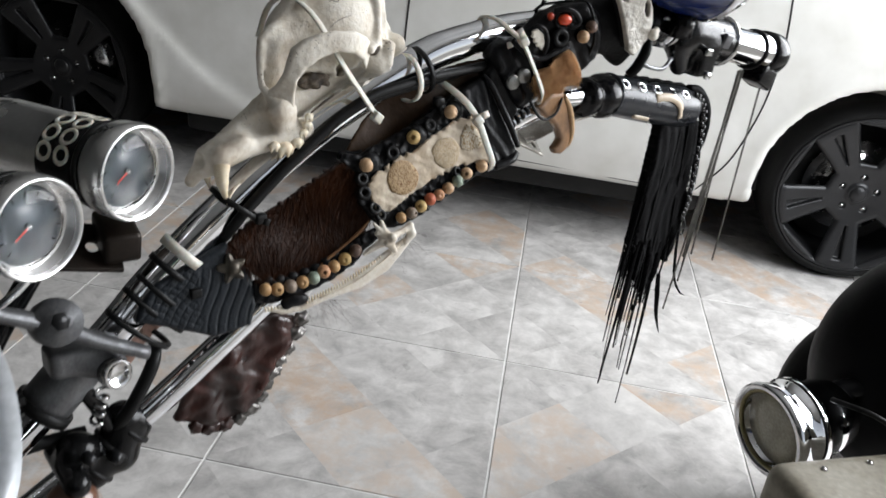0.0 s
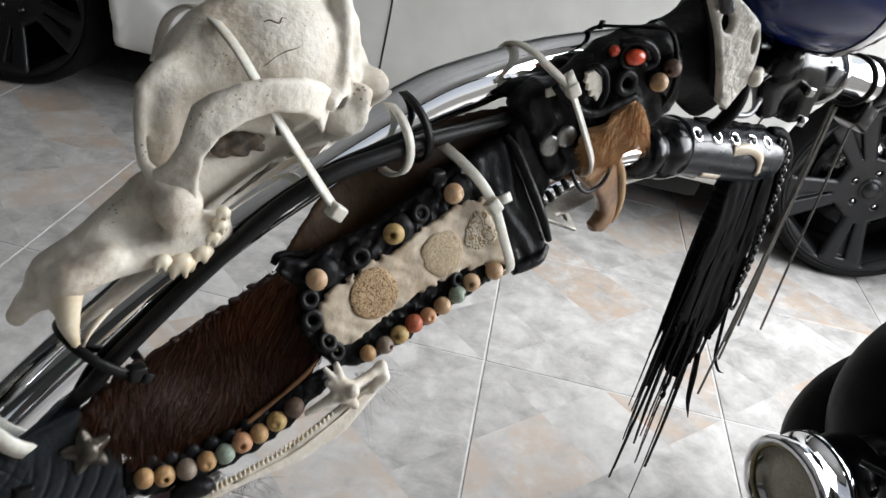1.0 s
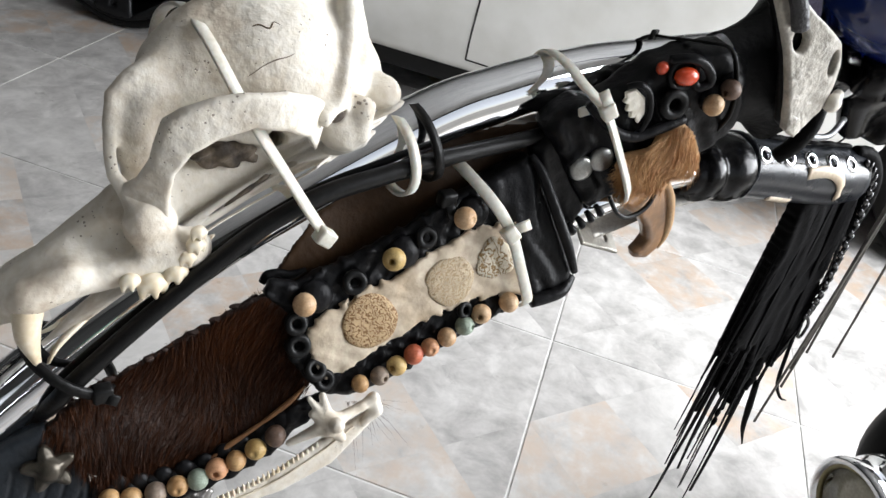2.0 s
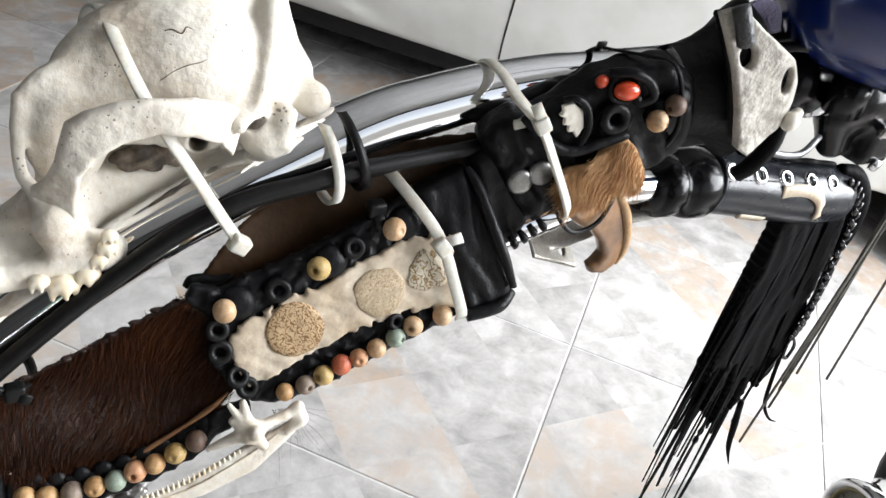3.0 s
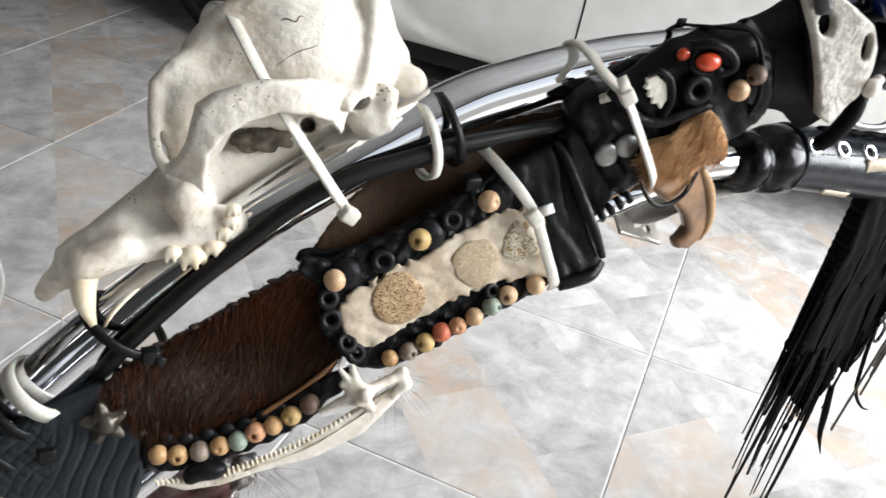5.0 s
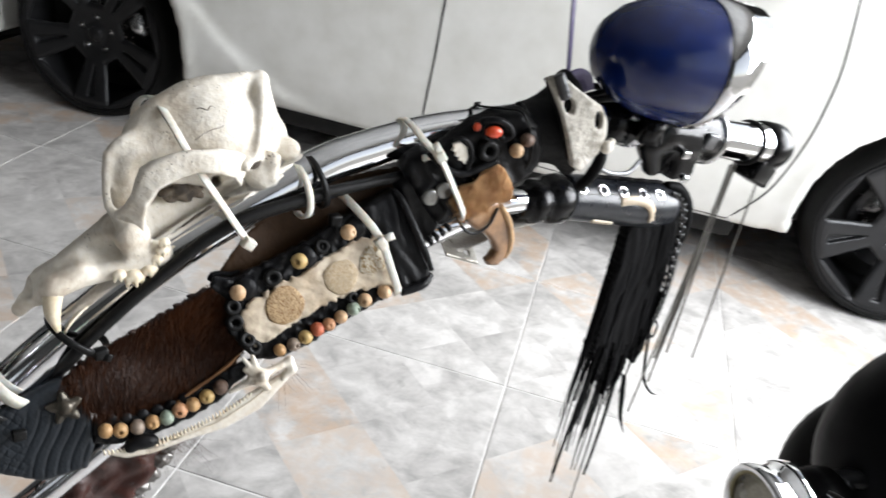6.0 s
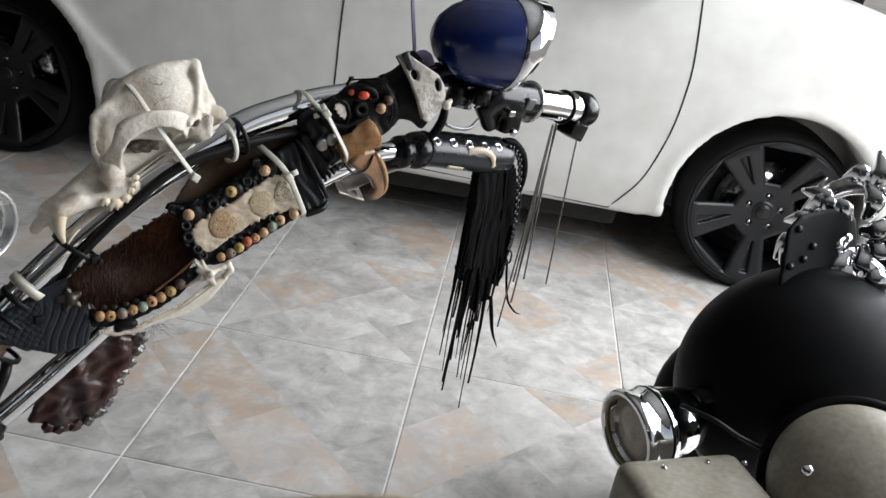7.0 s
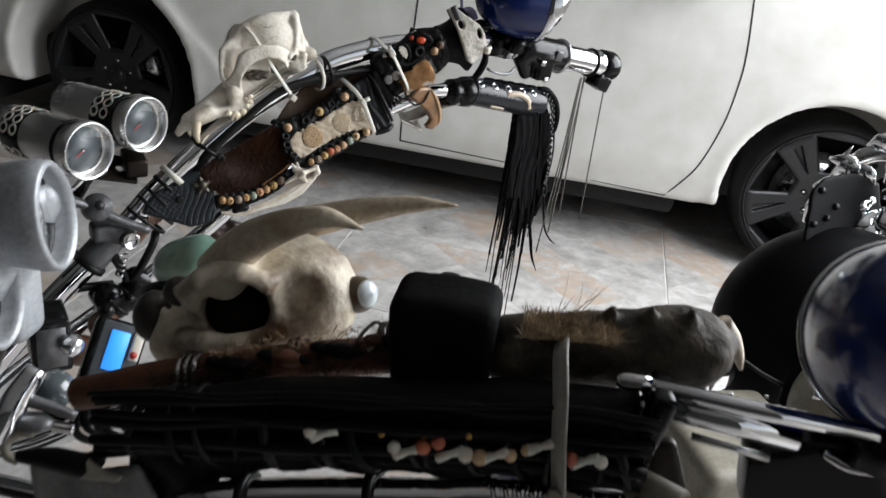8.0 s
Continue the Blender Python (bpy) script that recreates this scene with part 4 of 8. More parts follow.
# ---- ties and cables along the bar ----
def ring_around(x, rx, ry, w, t, lean=0.0, dy=0.0, dz=0.0, path=UPPER):
    """A closed strap round the tube at x; lean turns it about the depth axis."""
    c, way = bar_at(x, path)
    a = math.atan2(way.z, way.x) + math.pi / 2 + lean
    n1 = Vector((math.cos(a), 0, math.sin(a)))
    c = c + Vector((0, dy, dz))
    pts = loop_path(c, n1, (0, 1, 0), rx, ry, 28)
    axis = n1.cross(Vector((0, 1, 0)))
    vs, fs = [], []
    for p in pts:
        o = (p - c).normalized()
        for a_, b_ in ((-w / 2, -t / 2), (w / 2, -t / 2), (w / 2, t / 2), (-w / 2, t / 2)):
            vs.append(p + axis * a_ + o * b_)
    m = len(pts)
    for i in range(m):
        for j in range(4):
            fs.append((i * 4 + j, i * 4 + (j + 1) % 4, ((i + 1) % m) * 4 + (j + 1) % 4, ((i + 1) % m) * 4 + j))
    return vs, fs


def zip_tie(label, vf, head=None, tail=None, material=NYLON, turn=0.0, at=BAR):
    t = thing("cable_tie", at, label, "cable tie", group="cable ties on the handlebar")
    part("band", vf, material, t)
    if head:
        part("lock", bevel_box(0.0068, 0.0052, 0.0060, 0.0011, 2, pose(*head, 0, turn, 0)), material, t)
    if tail:
        part("tail", strip(tail, 0.0042, 0.0013, 3, (0, -1, 0)), material, t)
    return t


W_L = "translucent white nylon cable tie pulled tight round the handlebar"
B_L = "black nylon cable tie pulled round the chrome tube"
zip_tie("white nylon cable tie slung over the skull and its cheek arch",
        strip([(0.008, 0.082, 0.902), (0.008, 0.072, 0.921), (0.0095, 0.058, 0.9305), (0.0105, 0.046, 0.9315), (0.0108, 0.0360, 0.9305), (0.0125, 0.0260, 0.9260), (0.0165, 0.0180, 0.9170), (0.0230, 0.0140, 0.9050), (0.0305, 0.0090, 0.8925), (0.0370, 0.0030, 0.8815), (0.0420, -0.0005, 0.8735)], 0.0042, 0.0014, 5, (0, -1, 0.3)),
        (0.0428, -0.0015, 0.8716), turn=35)
zip_tie(W_L, ring_around(0.0800, 0.0152, 0.0165, 0.0036, 0.0014, -0.30, -0.003, -0.005))
zip_tie(W_L, ring_around(-0.069, 0.0132, 0.0138, 0.0060, 0.0018, 0.05, -0.002, 0.001))
zip_tie(B_L, ring_around(0.0895, 0.0150, 0.0160, 0.0032, 0.0016, -0.12, -0.003, -0.005), (0.0965, 0.006, 0.8745), [(0.0965, 0.004, 0.873), (0.0985, 0.002, 0.868)], RUBBER)
zip_tie(B_L, ring_around(-0.036, 0.0172, 0.0168, 0.0034, 0.0016, 0.25, -0.003, -0.002), (-0.0290, 0.006, 0.8150), [(-0.0280, 0.004, 0.8140), (-0.0245, 0.003, 0.8125)], RUBBER)
zip_tie(B_L, ring_around(-0.0765, 0.0130, 0.0135, 0.0036, 0.0016, 0.05, -0.002, -0.001), (-0.0690, 0.006, 0.7755), None, RUBBER)
CORD_L = "thin black cord wound round the tube and the leather panel"
for x, r in ((-0.0795, 0.0215), (-0.0870, 0.0220), (-0.0965, 0.0215)):
    solo("tie_cord", ring_around(x, r, 0.0150, 0.0030, 0.0026, 0.0, -0.003, -0.0150), RUBBER, BAR, CORD_L, "cord", group="cords on the handlebar")
zip_tie(B_L, ring_around(-0.150, 0.015, 0.0165, 0.0060, 0.0030, 0.10), (-0.1640, 0.020, 0.7260), None, RUBBER)
zip_tie(B_L, ring_around(-0.205, 0.015, 0.0165, 0.0036, 0.0016, 0.10), None, None, RUBBER)
CAB = [(-0.26, 0.055, 0.580), (-0.17, 0.046, 0.680), (-0.105, 0.044, 0.742), (-0.074, 0.040, 0.770), (-0.0530, 0.0260, 0.7890), (-0.0440, 0.0130, 0.8080), (-0.0373, 0.0095, 0.8190), (-0.0236, 0.0095, 0.8320), (-0.0082, 0.0095, 0.8455), (0.0072, 0.0095, 0.8580), (0.0266, 0.0095, 0.8720), (0.0470, 0.0095, 0.8815), (0.0690, 0.0095, 0.8862), (0.0925, 0.010, 0.890), (0.1316, 0.012, 0.893), (0.19, 0.014, 0.899), (0.26, 0.014, 0.905)]
solo("control_cable", tube(CAB, 0.0032, 12, 6), RUBBER, BAR, "black rubber control cable running along the chrome tube", "cable", group="control cables")
solo("control_cable", tube([(x + 0.001, y + 0.0045, z - 0.0046) for x, y, z in CAB[:14]] + [(0.12, 0.018, 0.888)], 0.0028, 12, 6), RUBBER, BAR, "black rubber control cable running along the chrome tube", "cable", group="control cables")
solo("brake_hose", tube([(-0.118, 0.020, 0.684), (-0.1095, 0.013, 0.700), (-0.1010, 0.011, 0.716), (-0.0930, 0.012, 0.731), (-0.088, 0.020, 0.738)], 0.0040, 12, 6), RUBBER, BAR, "short black brake hose bent up beside the lower tube", "hose")

# ---- the leather wrap with its beads; its face leans out of the bar's plane ----
def leaning(p, sx, sz):
    """A frame in the bar's frame whose x, z plane passes p and leans by sx along the bar and sz upwards."""
    n = Vector((-sx, 1, -sz)).normalized()
    xa = Vector((1, sx, 0)).normalized()
    m = Matrix((xa, n, xa.cross(n))).transposed().to_4x4()
    m.translation = Vector(p) - m.to_3x3() @ Vector((p[0], 0, p[2]))
    return m


WRAP_AT = BAR @ leaning((0.0406, 0.0064, 0.8394), -0.20, 0.34)
ORN_AT = BAR @ leaning((0.15, -0.001, 0.90), -0.25, 0.0)
wrap = thing("leather_wrap", WRAP_AT, "black leather bar wrap with brown fur, rawhide window and wooden beads", "leather wrap")
FUR = [(-0.0470, 0.7974), (-0.0359, 0.8066), (-0.0159, 0.8167), (0.0069, 0.8293), (0.0279, 0.8412), (0.0385, 0.8330), (0.0385, 0.8175), (0.0467, 0.8038), (0.0396, 0.7970), (0.0177, 0.7815), (0.0010, 0.7720), (-0.0220, 0.7705), (-0.0329, 0.7783), (-0.0411, 0.7894)]


def dip(x, z):
    return 0.0022 * np.sin(x * 62 + 1.2) + 0.0018 * np.cos((z - 0.81) * 105)


part("fur_panel", slab(FUR, 0.004, 0.005, 0.0014, 0.0016, dip, rough=0.0006), FUR_SKIN, wrap, "dark brown short-haired hide")
HAIR = mat("brown_hair", (0.022, 0.0076, 0.0034), 0.44, var=(0.072, 0.024, 0.0080), scale=24, spec=0.08)


def inside(x, z, poly):
    c = False
    for (ax, az), (bx, bz) in zip(poly, poly[1:] + poly[:1]):
        if (az > z) != (bz > z) and x < (bx - ax) * (z - az) / (bz - az) + ax:
            c = not c
    return c


def fur_spot(rng):
    while True:
        x, z = rng.uniform(-0.048, 0.048), rng.uniform(0.769, 0.843)
        if inside(x, z, FUR):
            y = 0.004 + 0.0022 * math.sin(x * 62 + 1.2) + 0.0018 * math.cos((z - 0.81) * 105) - 0.0024
            w = 0.35 * math.sin(x * 120 + z * 70)
            return (x, y, z), (-0.30 + w + rng.uniform(-0.12, 0.12), -0.13 + rng.uniform(-0.10, 0.03), -0.80 + rng.uniform(-0.15, 0.15))


tagged(part("fur", hairs(15000, fur_spot, 0.0050, 0.00011), HAIR, wrap, "short glossy brown hair"), kind="stuff")


def edge_spot(rng):
    i = rng.randrange(0, 5)
    (ax, az), (bx, bz) = FUR[i], FUR[i + 1]
    t = rng.random()
    return (ax + (bx - ax) * t, 0.004, az + (bz - az) * t), (rng.uniform(-0.8, 0.2), rng.uniform(-0.6, 0.4), rng.uniform(0.1, 0.8))


tagged(part("fur_edge", hairs(220, edge_spot, 0.0026, 0.0001, 5), HAIR, wrap, "stray brown hairs"), kind="stuff")
ER = random.Random(12)
for x, z in ((-0.0250, 0.8128), (-0.0120, 0.8194), (-0.0065, 0.8222), (0.0035, 0.8280), (0.0115, 0.8322), (0.0185, 0.8368), (0.0250, 0.8402)):
    part("edge_tuft", ball(0.0014 * ER.uniform(0.7, 1.5), 8, 6, (ER.uniform(1.0, 2.2), 0.9, 0.7), (x, 0.004, z - 0.0006)), FUR_SKIN, wrap)
part("hide_edge", tube([(0.0060, -0.0002, 0.7765), (0.0165, -0.0006, 0.7838), (0.0270, -0.0006, 0.7905), (0.0370, -0.0004, 0.7975), (0.0435, 0.0002, 0.8035)], 0.0011, 8, 4, (0.5, 1, 0.7, 1.1, 0.4)), mat("raw_hide_edge", (0.24, 0.115, 0.045), 0.6, var=(0.12, 0.05, 0.02), scale=90), wrap, "raw orange-brown cut edge of the hide")

# brown flap behind
FLAP = [(0.0319, 0.8400), (0.0345, 0.8480), (0.0400, 0.8560), (0.0477, 0.8658), (0.0649, 0.8800), (0.0900, 0.8935), (0.1214, 0.9020), (0.1402, 0.9050), (0.1380, 0.8836), (0.1150, 0.8740), (0.0905, 0.8600), (0.0702, 0.8490), (0.0503, 0.8400)]
part("flap", slab(FLAP, 0.012, 0.0022, 0.0015, 0.001, lambda x, z: 0.003 * np.sin((x - 0.03) * 32) + 0.0012 * np.sin(x * 95 + z * 60)), BROWN_LEATHER, wrap, "smooth brown leather flap")
part("flap_edge", tube([(x, 0.010, z) for x, z in ((0.0285, 0.8425), (0.0305, 0.8452), (0.0345, 0.8462), (0.0390, 0.8450), (0.0450, 0.8470))], 0.0018, 8, 4, (0.8, 1.2, 0.9, 1.1, 0.5)), SOFT_LEATHER, wrap)

# bead panel
PANEL = [(0.0275, 0.8415), (0.0301, 0.8465), (0.0395, 0.8450), (0.0538, 0.8514), (0.0683, 0.8581), (0.0831, 0.8655), (0.0949, 0.8735), (0.1067, 0.8800), (0.1145, 0.8815), (0.1238, 0.8675), (0.1379, 0.8345), (0.1306, 0.8290), (0.1106, 0.8197), (0.0796, 0.8023), (0.0618, 0.7966), (0.0517, 0.7985), (0.0438, 0.8055), (0.0351, 0.8182), (0.0335, 0.8324)]


def puff(x, z):
    return 0.0010 * np.sin(x * 620 + z * 260 + 1.5 * np.sin(z * 300)) * np.sin(z * 530 - x * 240) + 0.0004 * np.sin(x * 1500 + 3 * np.sin(z * 700))


part("bead_panel", slab(PANEL, 0.0032, 0.0062, 0.0012, 0.0022, None, puff, rough=0.0003), LEATHER, wrap, "puckered black leather border")
HIDE_O = [(0.0430, 0.8255), (0.0480, 0.8322), (0.0560, 0.8356), (0.0648, 0.8419), (0.0784, 0.8466), (0.0883, 0.8541), (0.1009, 0.8598), (0.1097, 0.8648), (0.1256, 0.8656), (0.1285, 0.8545), (0.1336, 0.8349), (0.1258, 0.8356), (0.1098, 0.8338), (0.0942, 0.8285), (0.0790, 0.8210), (0.0639, 0.8122), (0.0509, 0.8062), (0.0454, 0.8142)]
part("rawhide_window", slab(HIDE_O, -0.0006, 0.0026, 0.0011, 0.0009, None, lambda x, z: 0.00045 * np.sin(x * 420 + 2 * np.sin(z * 300)) * np.sin(z * 510), rough=0.0006), HIDE, wrap, "translucent cream rawhide")


def disc(c, r, material, label, wob=0.0):
    """A thin disc set nearly flush into the hide, its rim a little uneven."""
    k, vs, fs = 40, [], []
    prof = ((0.02, -0.0027), (0.5, -0.0027), (0.90, -0.0026), (0.98, -0.0022), (1.0, -0.0014))
    for f, y in prof:
        for i in range(k):
            a = 2 * math.pi * i / k
            q = r * f * (1 + wob * math.sin(3 * a + c[0] * 500) + 0.5 * wob * math.sin(7 * a))
            vs.append((c[0] + q * math.cos(a), y, c[1] + q * math.sin(a)))
    for j in range(len(prof) - 1):
        for i in range(k):
            fs.append((j * k + i, j * k + (i + 1) % k, (j + 1) * k + (i + 1) % k, (j + 1) * k + i))
    fs.append(tuple(range(k - 1, -1, -1)))
    part("disc", (vs, fs), material, wrap, label)


def crackled(name, base, line, way, scale=190):
    m = mat(name, base, 0.62, var=tuple(c * 0.7 for c in base), scale=60, bump=0.3, bscale=500)
    nt = m.node_tree
    bs = nt.nodes["Principled BSDF"]
    tc = nt.nodes.new("ShaderNodeTexCoord")
    mp = nt.nodes.new("ShaderNodeMapping")
    mp.inputs["Rotation"].default_value = (0, radians(way), 0)
    wv = nt.nodes.new("ShaderNodeTexWave")
    wv.inputs["Scale"].default_value, wv.inputs["Distortion"].default_value = scale, 15.0
    wv.inputs["Detail"].default_value, wv.inputs["Detail Scale"].default_value = 6.0, 2.6
    nt.links.new(tc.outputs["Object"], mp.inputs["Vector"])
    nt.links.new(mp.outputs[0], wv.inputs["Vector"])
    cr = nt.nodes.new("ShaderNodeValToRGB")
    cr.color_ramp.elements[0].position, cr.color_ramp.elements[1].position = 0.10, 0.40
    nt.links.new(wv.outputs["Fac"], cr.inputs["Fac"])
    mx = nt.nodes.new("ShaderNodeMix")
    mx.data_type = 'RGBA'
    old = bs.inputs["Base Color"].links[0].from_socket
    nt.links.new(cr.outputs[0], mx.inputs[0])
    mx.inputs[6].default_value = (*line, 1)
    nt.links.new(old, mx.inputs[7])
    nt.links.new(mx.outputs[2], bs.inputs["Base Color"])
    b = nt.nodes.new("ShaderNodeBump")
    b.inputs["Strength"].default_value, b.inputs["Distance"].default_value = 0.9, 0.0012
    nt.links.new(cr.outputs[0], b.inputs["Height"])
    nt.links.new(b.outputs[0], bs.inputs["Normal"])
    return m


CORK = crackled("cracked_tan_disc", (0.60, 0.42, 0.23), (0.25, 0.125, 0.045), 35, 165)
PALE_DISC = crackled("cracked_pale_disc", (0.66, 0.53, 0.36), (0.48, 0.34, 0.19), -25)
SCALE_DISC = crackled("cracked_ivory_patch", (0.72, 0.64, 0.50), (0.36, 0.23, 0.10), 20, 120)
disc((0.0673, 0.8289), 0.0112, CORK, "cracked tan disc", 0.02)
disc((0.0992, 0.8431), 0.0103, PALE_DISC, "cracked pale disc", 0.03)
disc((0.1180, 0.8515), 0.0086, SCALE_DISC, "cracked ivory patch", 0.10)

BEAD = lathe([(0.0012, -0.0040)] + [(0.0045 * math.sin(math.pi * (0.09 + 0.82 * i / 8)), -0.0043 * math.cos(math.pi * (0.09 + 0.82 * i / 8))) for i in range(9)] + [(0.0012, 0.0040), (0.0010, 0.0)], 16)


BEAD_MESHES = {}


def bead(c, material, y=-0.0015, r=1.0, parent=wrap, spin=0.0):
    """A wooden bead threaded along the strip."""
    if material.name not in BEAD_MESHES:
        me = mesh("bead", BEAD)
        me.materials.append(material)
        BEAD_MESHES[material.name] = me
    return part("bead", BEAD_MESHES[material.name], material, parent, m=pose(c[0], y, c[1], spin * 3, 75 + spin % 25, 0) @ Matrix.Scale(r, 4))


RING = torus(0.0036, 0.0018, 20, 8)
RING_MESH = mesh("ring_bead", RING)
RING_MESH.materials.append(RUBBER)


def ring_bead(c, y=-0.0008, r=1.0, turn=(80, 20), parent=wrap):
    return part("ring_bead", RING_MESH, RUBBER, parent, m=pose(c[0], y, c[1], turn[0], turn[1], 0) @ Matrix.Scale(r, 4))


def mound(c, y, r, parent=wrap):
    part("leather_boss", ball(r, 14, 8, (1, 0.55, 1), (c[0], y, c[1])), LEATHER, parent)


for i, (c, w) in enumerate(zip([(0.0643, 0.8037), (0.0721, 0.8062), (0.0789, 0.8098), (0.0857, 0.8139), (0.0924, 0.8163), (0.0993, 0.8200), (0.1067, 0.8243), (0.1135, 0.8288), (0.1254, 0.8329)],
                               [TAN, GREYW, YELLOW, REDW, ORANGE, PALE, GREENW, PALE, PALE])):
    bead(c, w, -0.0030, (0.80, 0.86, 0.90, 0.92, 0.84, 0.88, 0.90, 0.92, 0.94)[i], spin=i * 23)
for i, (c, w) in enumerate(zip([(0.0411, 0.8386), (0.0744, 0.8542), (0.1020, 0.8692)], [PALE, YELLOW, PALE])):
    mound((c[0] + 0.0052, c[1] + 0.0012), -0.0006, 0.0066)
    bead(c, w, -0.0050, 1.0, spin=i * 41)
for c, tn, r in (((0.0389, 0.8302), (75, 30), 0.86), ((0.0400, 0.8214), (80, 15), 0.92), ((0.0466, 0.8111), (60, 25), 0.88), ((0.0503, 0.8064), (70, 40), 0.85), ((0.0604, 0.8451), (85, 10), 0.95), ((0.0878, 0.8613), (80, 20), 0.85), ((0.1065, 0.8306), (70, 60), 0.70)):
    ring_bead(c, -0.0022, r, tn)

STRIP_O = [(-0.0329, 0.7749), (-0.0219, 0.7738), (-0.0036, 0.7752), (0.0153, 0.7818), (0.0371, 0.7958), (0.0519, 0.7995), (0.0525, 0.7930), (0.0400, 0.7855), (0.0346, 0.7784), (0.0175, 0.7690), (-0.0016, 0.7622), (-0.0224, 0.7590), (-0.0340, 0.7610)]
part("bead_strip", slab(STRIP_O, 0.0018, 0.0062, 0.0012, 0.0022, None, puff), LEATHER, wrap, "black leather strip")
for i, (c, w) in enumerate(zip([(-0.0268, 0.7690), (-0.0195, 0.7682), (-0.0112, 0.7690), (-0.0036, 0.7706), (0.0036, 0.7722), (0.0104, 0.7754), (0.0173, 0.7778), (0.0245, 0.7815), (0.0319, 0.7860)],
                               [TAN, TAN, GREYW, TAN, GREENW, ORANGE, TAN, YELLOW, DARKW])):
    bead(c, w, -0.0034, 0.88 + 0.03 * (i % 3), spin=i * 31)
    mound((c[0] + 0.0030, c[1] + 0.0046), 0.0002, 0.0036)
part("black_bead", nets(lambda P: s_or(d_egg(P, (-0.0085, -0.0035, 0.7606), (0.0078, 0.0046, 0.0042)), d_ball(P, (-0.0150, -0.0035, 0.7580), 0.0030), 0.003), (-0.020, -0.011, 0.752), (0.002, 0.004, 0.768), 0.0009), LEATHER, wrap, "lumpy black leather knot")

# woven end with a star stud
WRAP_O = [(-0.0975, 0.7690), (-0.0880, 0.7800), (-0.0700, 0.7885), (-0.0560, 0.7950), (-0.0470, 0.7990), (-0.0400, 0.7930), (-0.0335, 0.7790), (-0.0320, 0.7600), (-0.0360, 0.7480), (-0.0574, 0.7440), (-0.0870, 0.7550), (-0.1010, 0.7590)]


def weave_left(x):
    return np.clip((-0.062 - x) / 0.005, 0, 1)


def braid(x, z):
    a, b = x * 0.62 + z * 0.78, -x * 0.78 + z * 0.62
    left = weave_left(x)
    grid = np.minimum(np.abs(np.sin(a * 830 + 0.5 * np.sin(b * 300))), np.abs(np.sin(b * 700 + 0.6 * np.sin(a * 260))))
    ribs = np.abs(np.sin((x * 0.97 - z * 0.28) * 560 + 0.7 * np.sin(z * 160)))
    low = np.clip((0.788 - z) / 0.008, 0, 1)
    return -0.0004 + 0.0008 * left * np.clip(grid * 3.0, 0, 1) + 0.0009 * (1 - left) * low * np.clip(ribs * 2.2, 0, 1)


BRAID = mat("blue_black_leather", (0.010, 0.013, 0.017), 0.38, var=(0.016, 0.020, 0.025), scale=60, bump=0.3, bscale=300, spec=0.35)
part("braided_end", slab(WRAP_O, 0.004, 0.010, 0.0008, 0.003, None, braid), BRAID, wrap, "woven black leather end")


def star_shape(P):
    x, z = P[..., 0] + 0.0455, P[..., 2] - 0.7838
    r = np.sqrt(x * x + z * z)
    a = np.arctan2(z, x)
    edge = 0.0062 + 0.0030 * np.abs(np.cos(2.5 * (a - 0.5))) ** 1.5 - 0.0012 * np.abs(np.sin(2.5 * (a - 0.5)))
    h = 0.0022 + 0.0022 * np.clip(1 - r / 0.0085, 0, 1) - 0.0016 * np.abs(np.sin(2.5 * (a - 0.5))) * np.clip(r / 0.006, 0, 1)
    d = np.maximum(r - edge, np.abs(P[..., 1] + 0.0015) - h)
    return s_or(d, d_egg(P, (-0.0448, -0.0045, 0.7842), (0.0036, 0.0028, 0.0040)), 0.0015)


part("star_stud", nets(star_shape, (-0.0570, -0.0085, 0.7725), (-0.0340, 0.0035, 0.7950), 0.0006), mat("tarnished_pewter", (0.11, 0.095, 0.075), 0.42, 0.7, var=(0.05, 0.045, 0.036), scale=150, rvar=0.1), wrap, "tarnished star-shaped stud")

# white tie round the panel's end
zip_tie(W_L, strip([(0.1005, 0.008, 0.8900), (0.1060, 0.000, 0.8835), (0.1120, -0.0050, 0.8765), (0.1175, -0.0062, 0.8695), (0.1225, -0.0064, 0.8610), (0.1275, -0.0060, 0.8480), (0.1325, -0.0050, 0.8350), (0.1345, 0.001, 0.8300)], 0.0046, 0.0015, 5, (0, -1, 0)),
        (0.1205, -0.0076, 0.8630), [(0.1215, -0.0090, 0.8650), (0.1275, -0.0100, 0.8675)], turn=50, at=WRAP_AT)

# ---- the slim jawbone under the beads ----
jaw = thing("jawbone", WRAP_AT, "slender white toothed jawbone hanging under the bead strip", "jawbone")
JAW_O = [(-0.0285, 0.7567), (-0.0178, 0.7524), (-0.0040, 0.7530), (0.0125, 0.7578), (0.0342, 0.7620), (0.0540, 0.7712), (0.0690, 0.7865), (0.0709, 0.7950), (0.0676, 0.7918), (0.0489, 0.7815), (0.0294, 0.7690), (0.0055, 0.7612), (-0.0062, 0.7562), (-0.0199, 0.7570)]
part("jaw", slab(JAW_O, -0.0030, 0.0036, 0.0010, 0.0016), PITTED, jaw, "ivory jaw blade")
part("jaw_groove", tube([(0.006, -0.0048, 0.7596), (0.028, -0.0050, 0.7660), (0.048, -0.0050, 0.7768), (0.062, -0.0048, 0.7868)], 0.0005, 6, 4), OLD_BONE, jaw, "brown groove along the jaw")
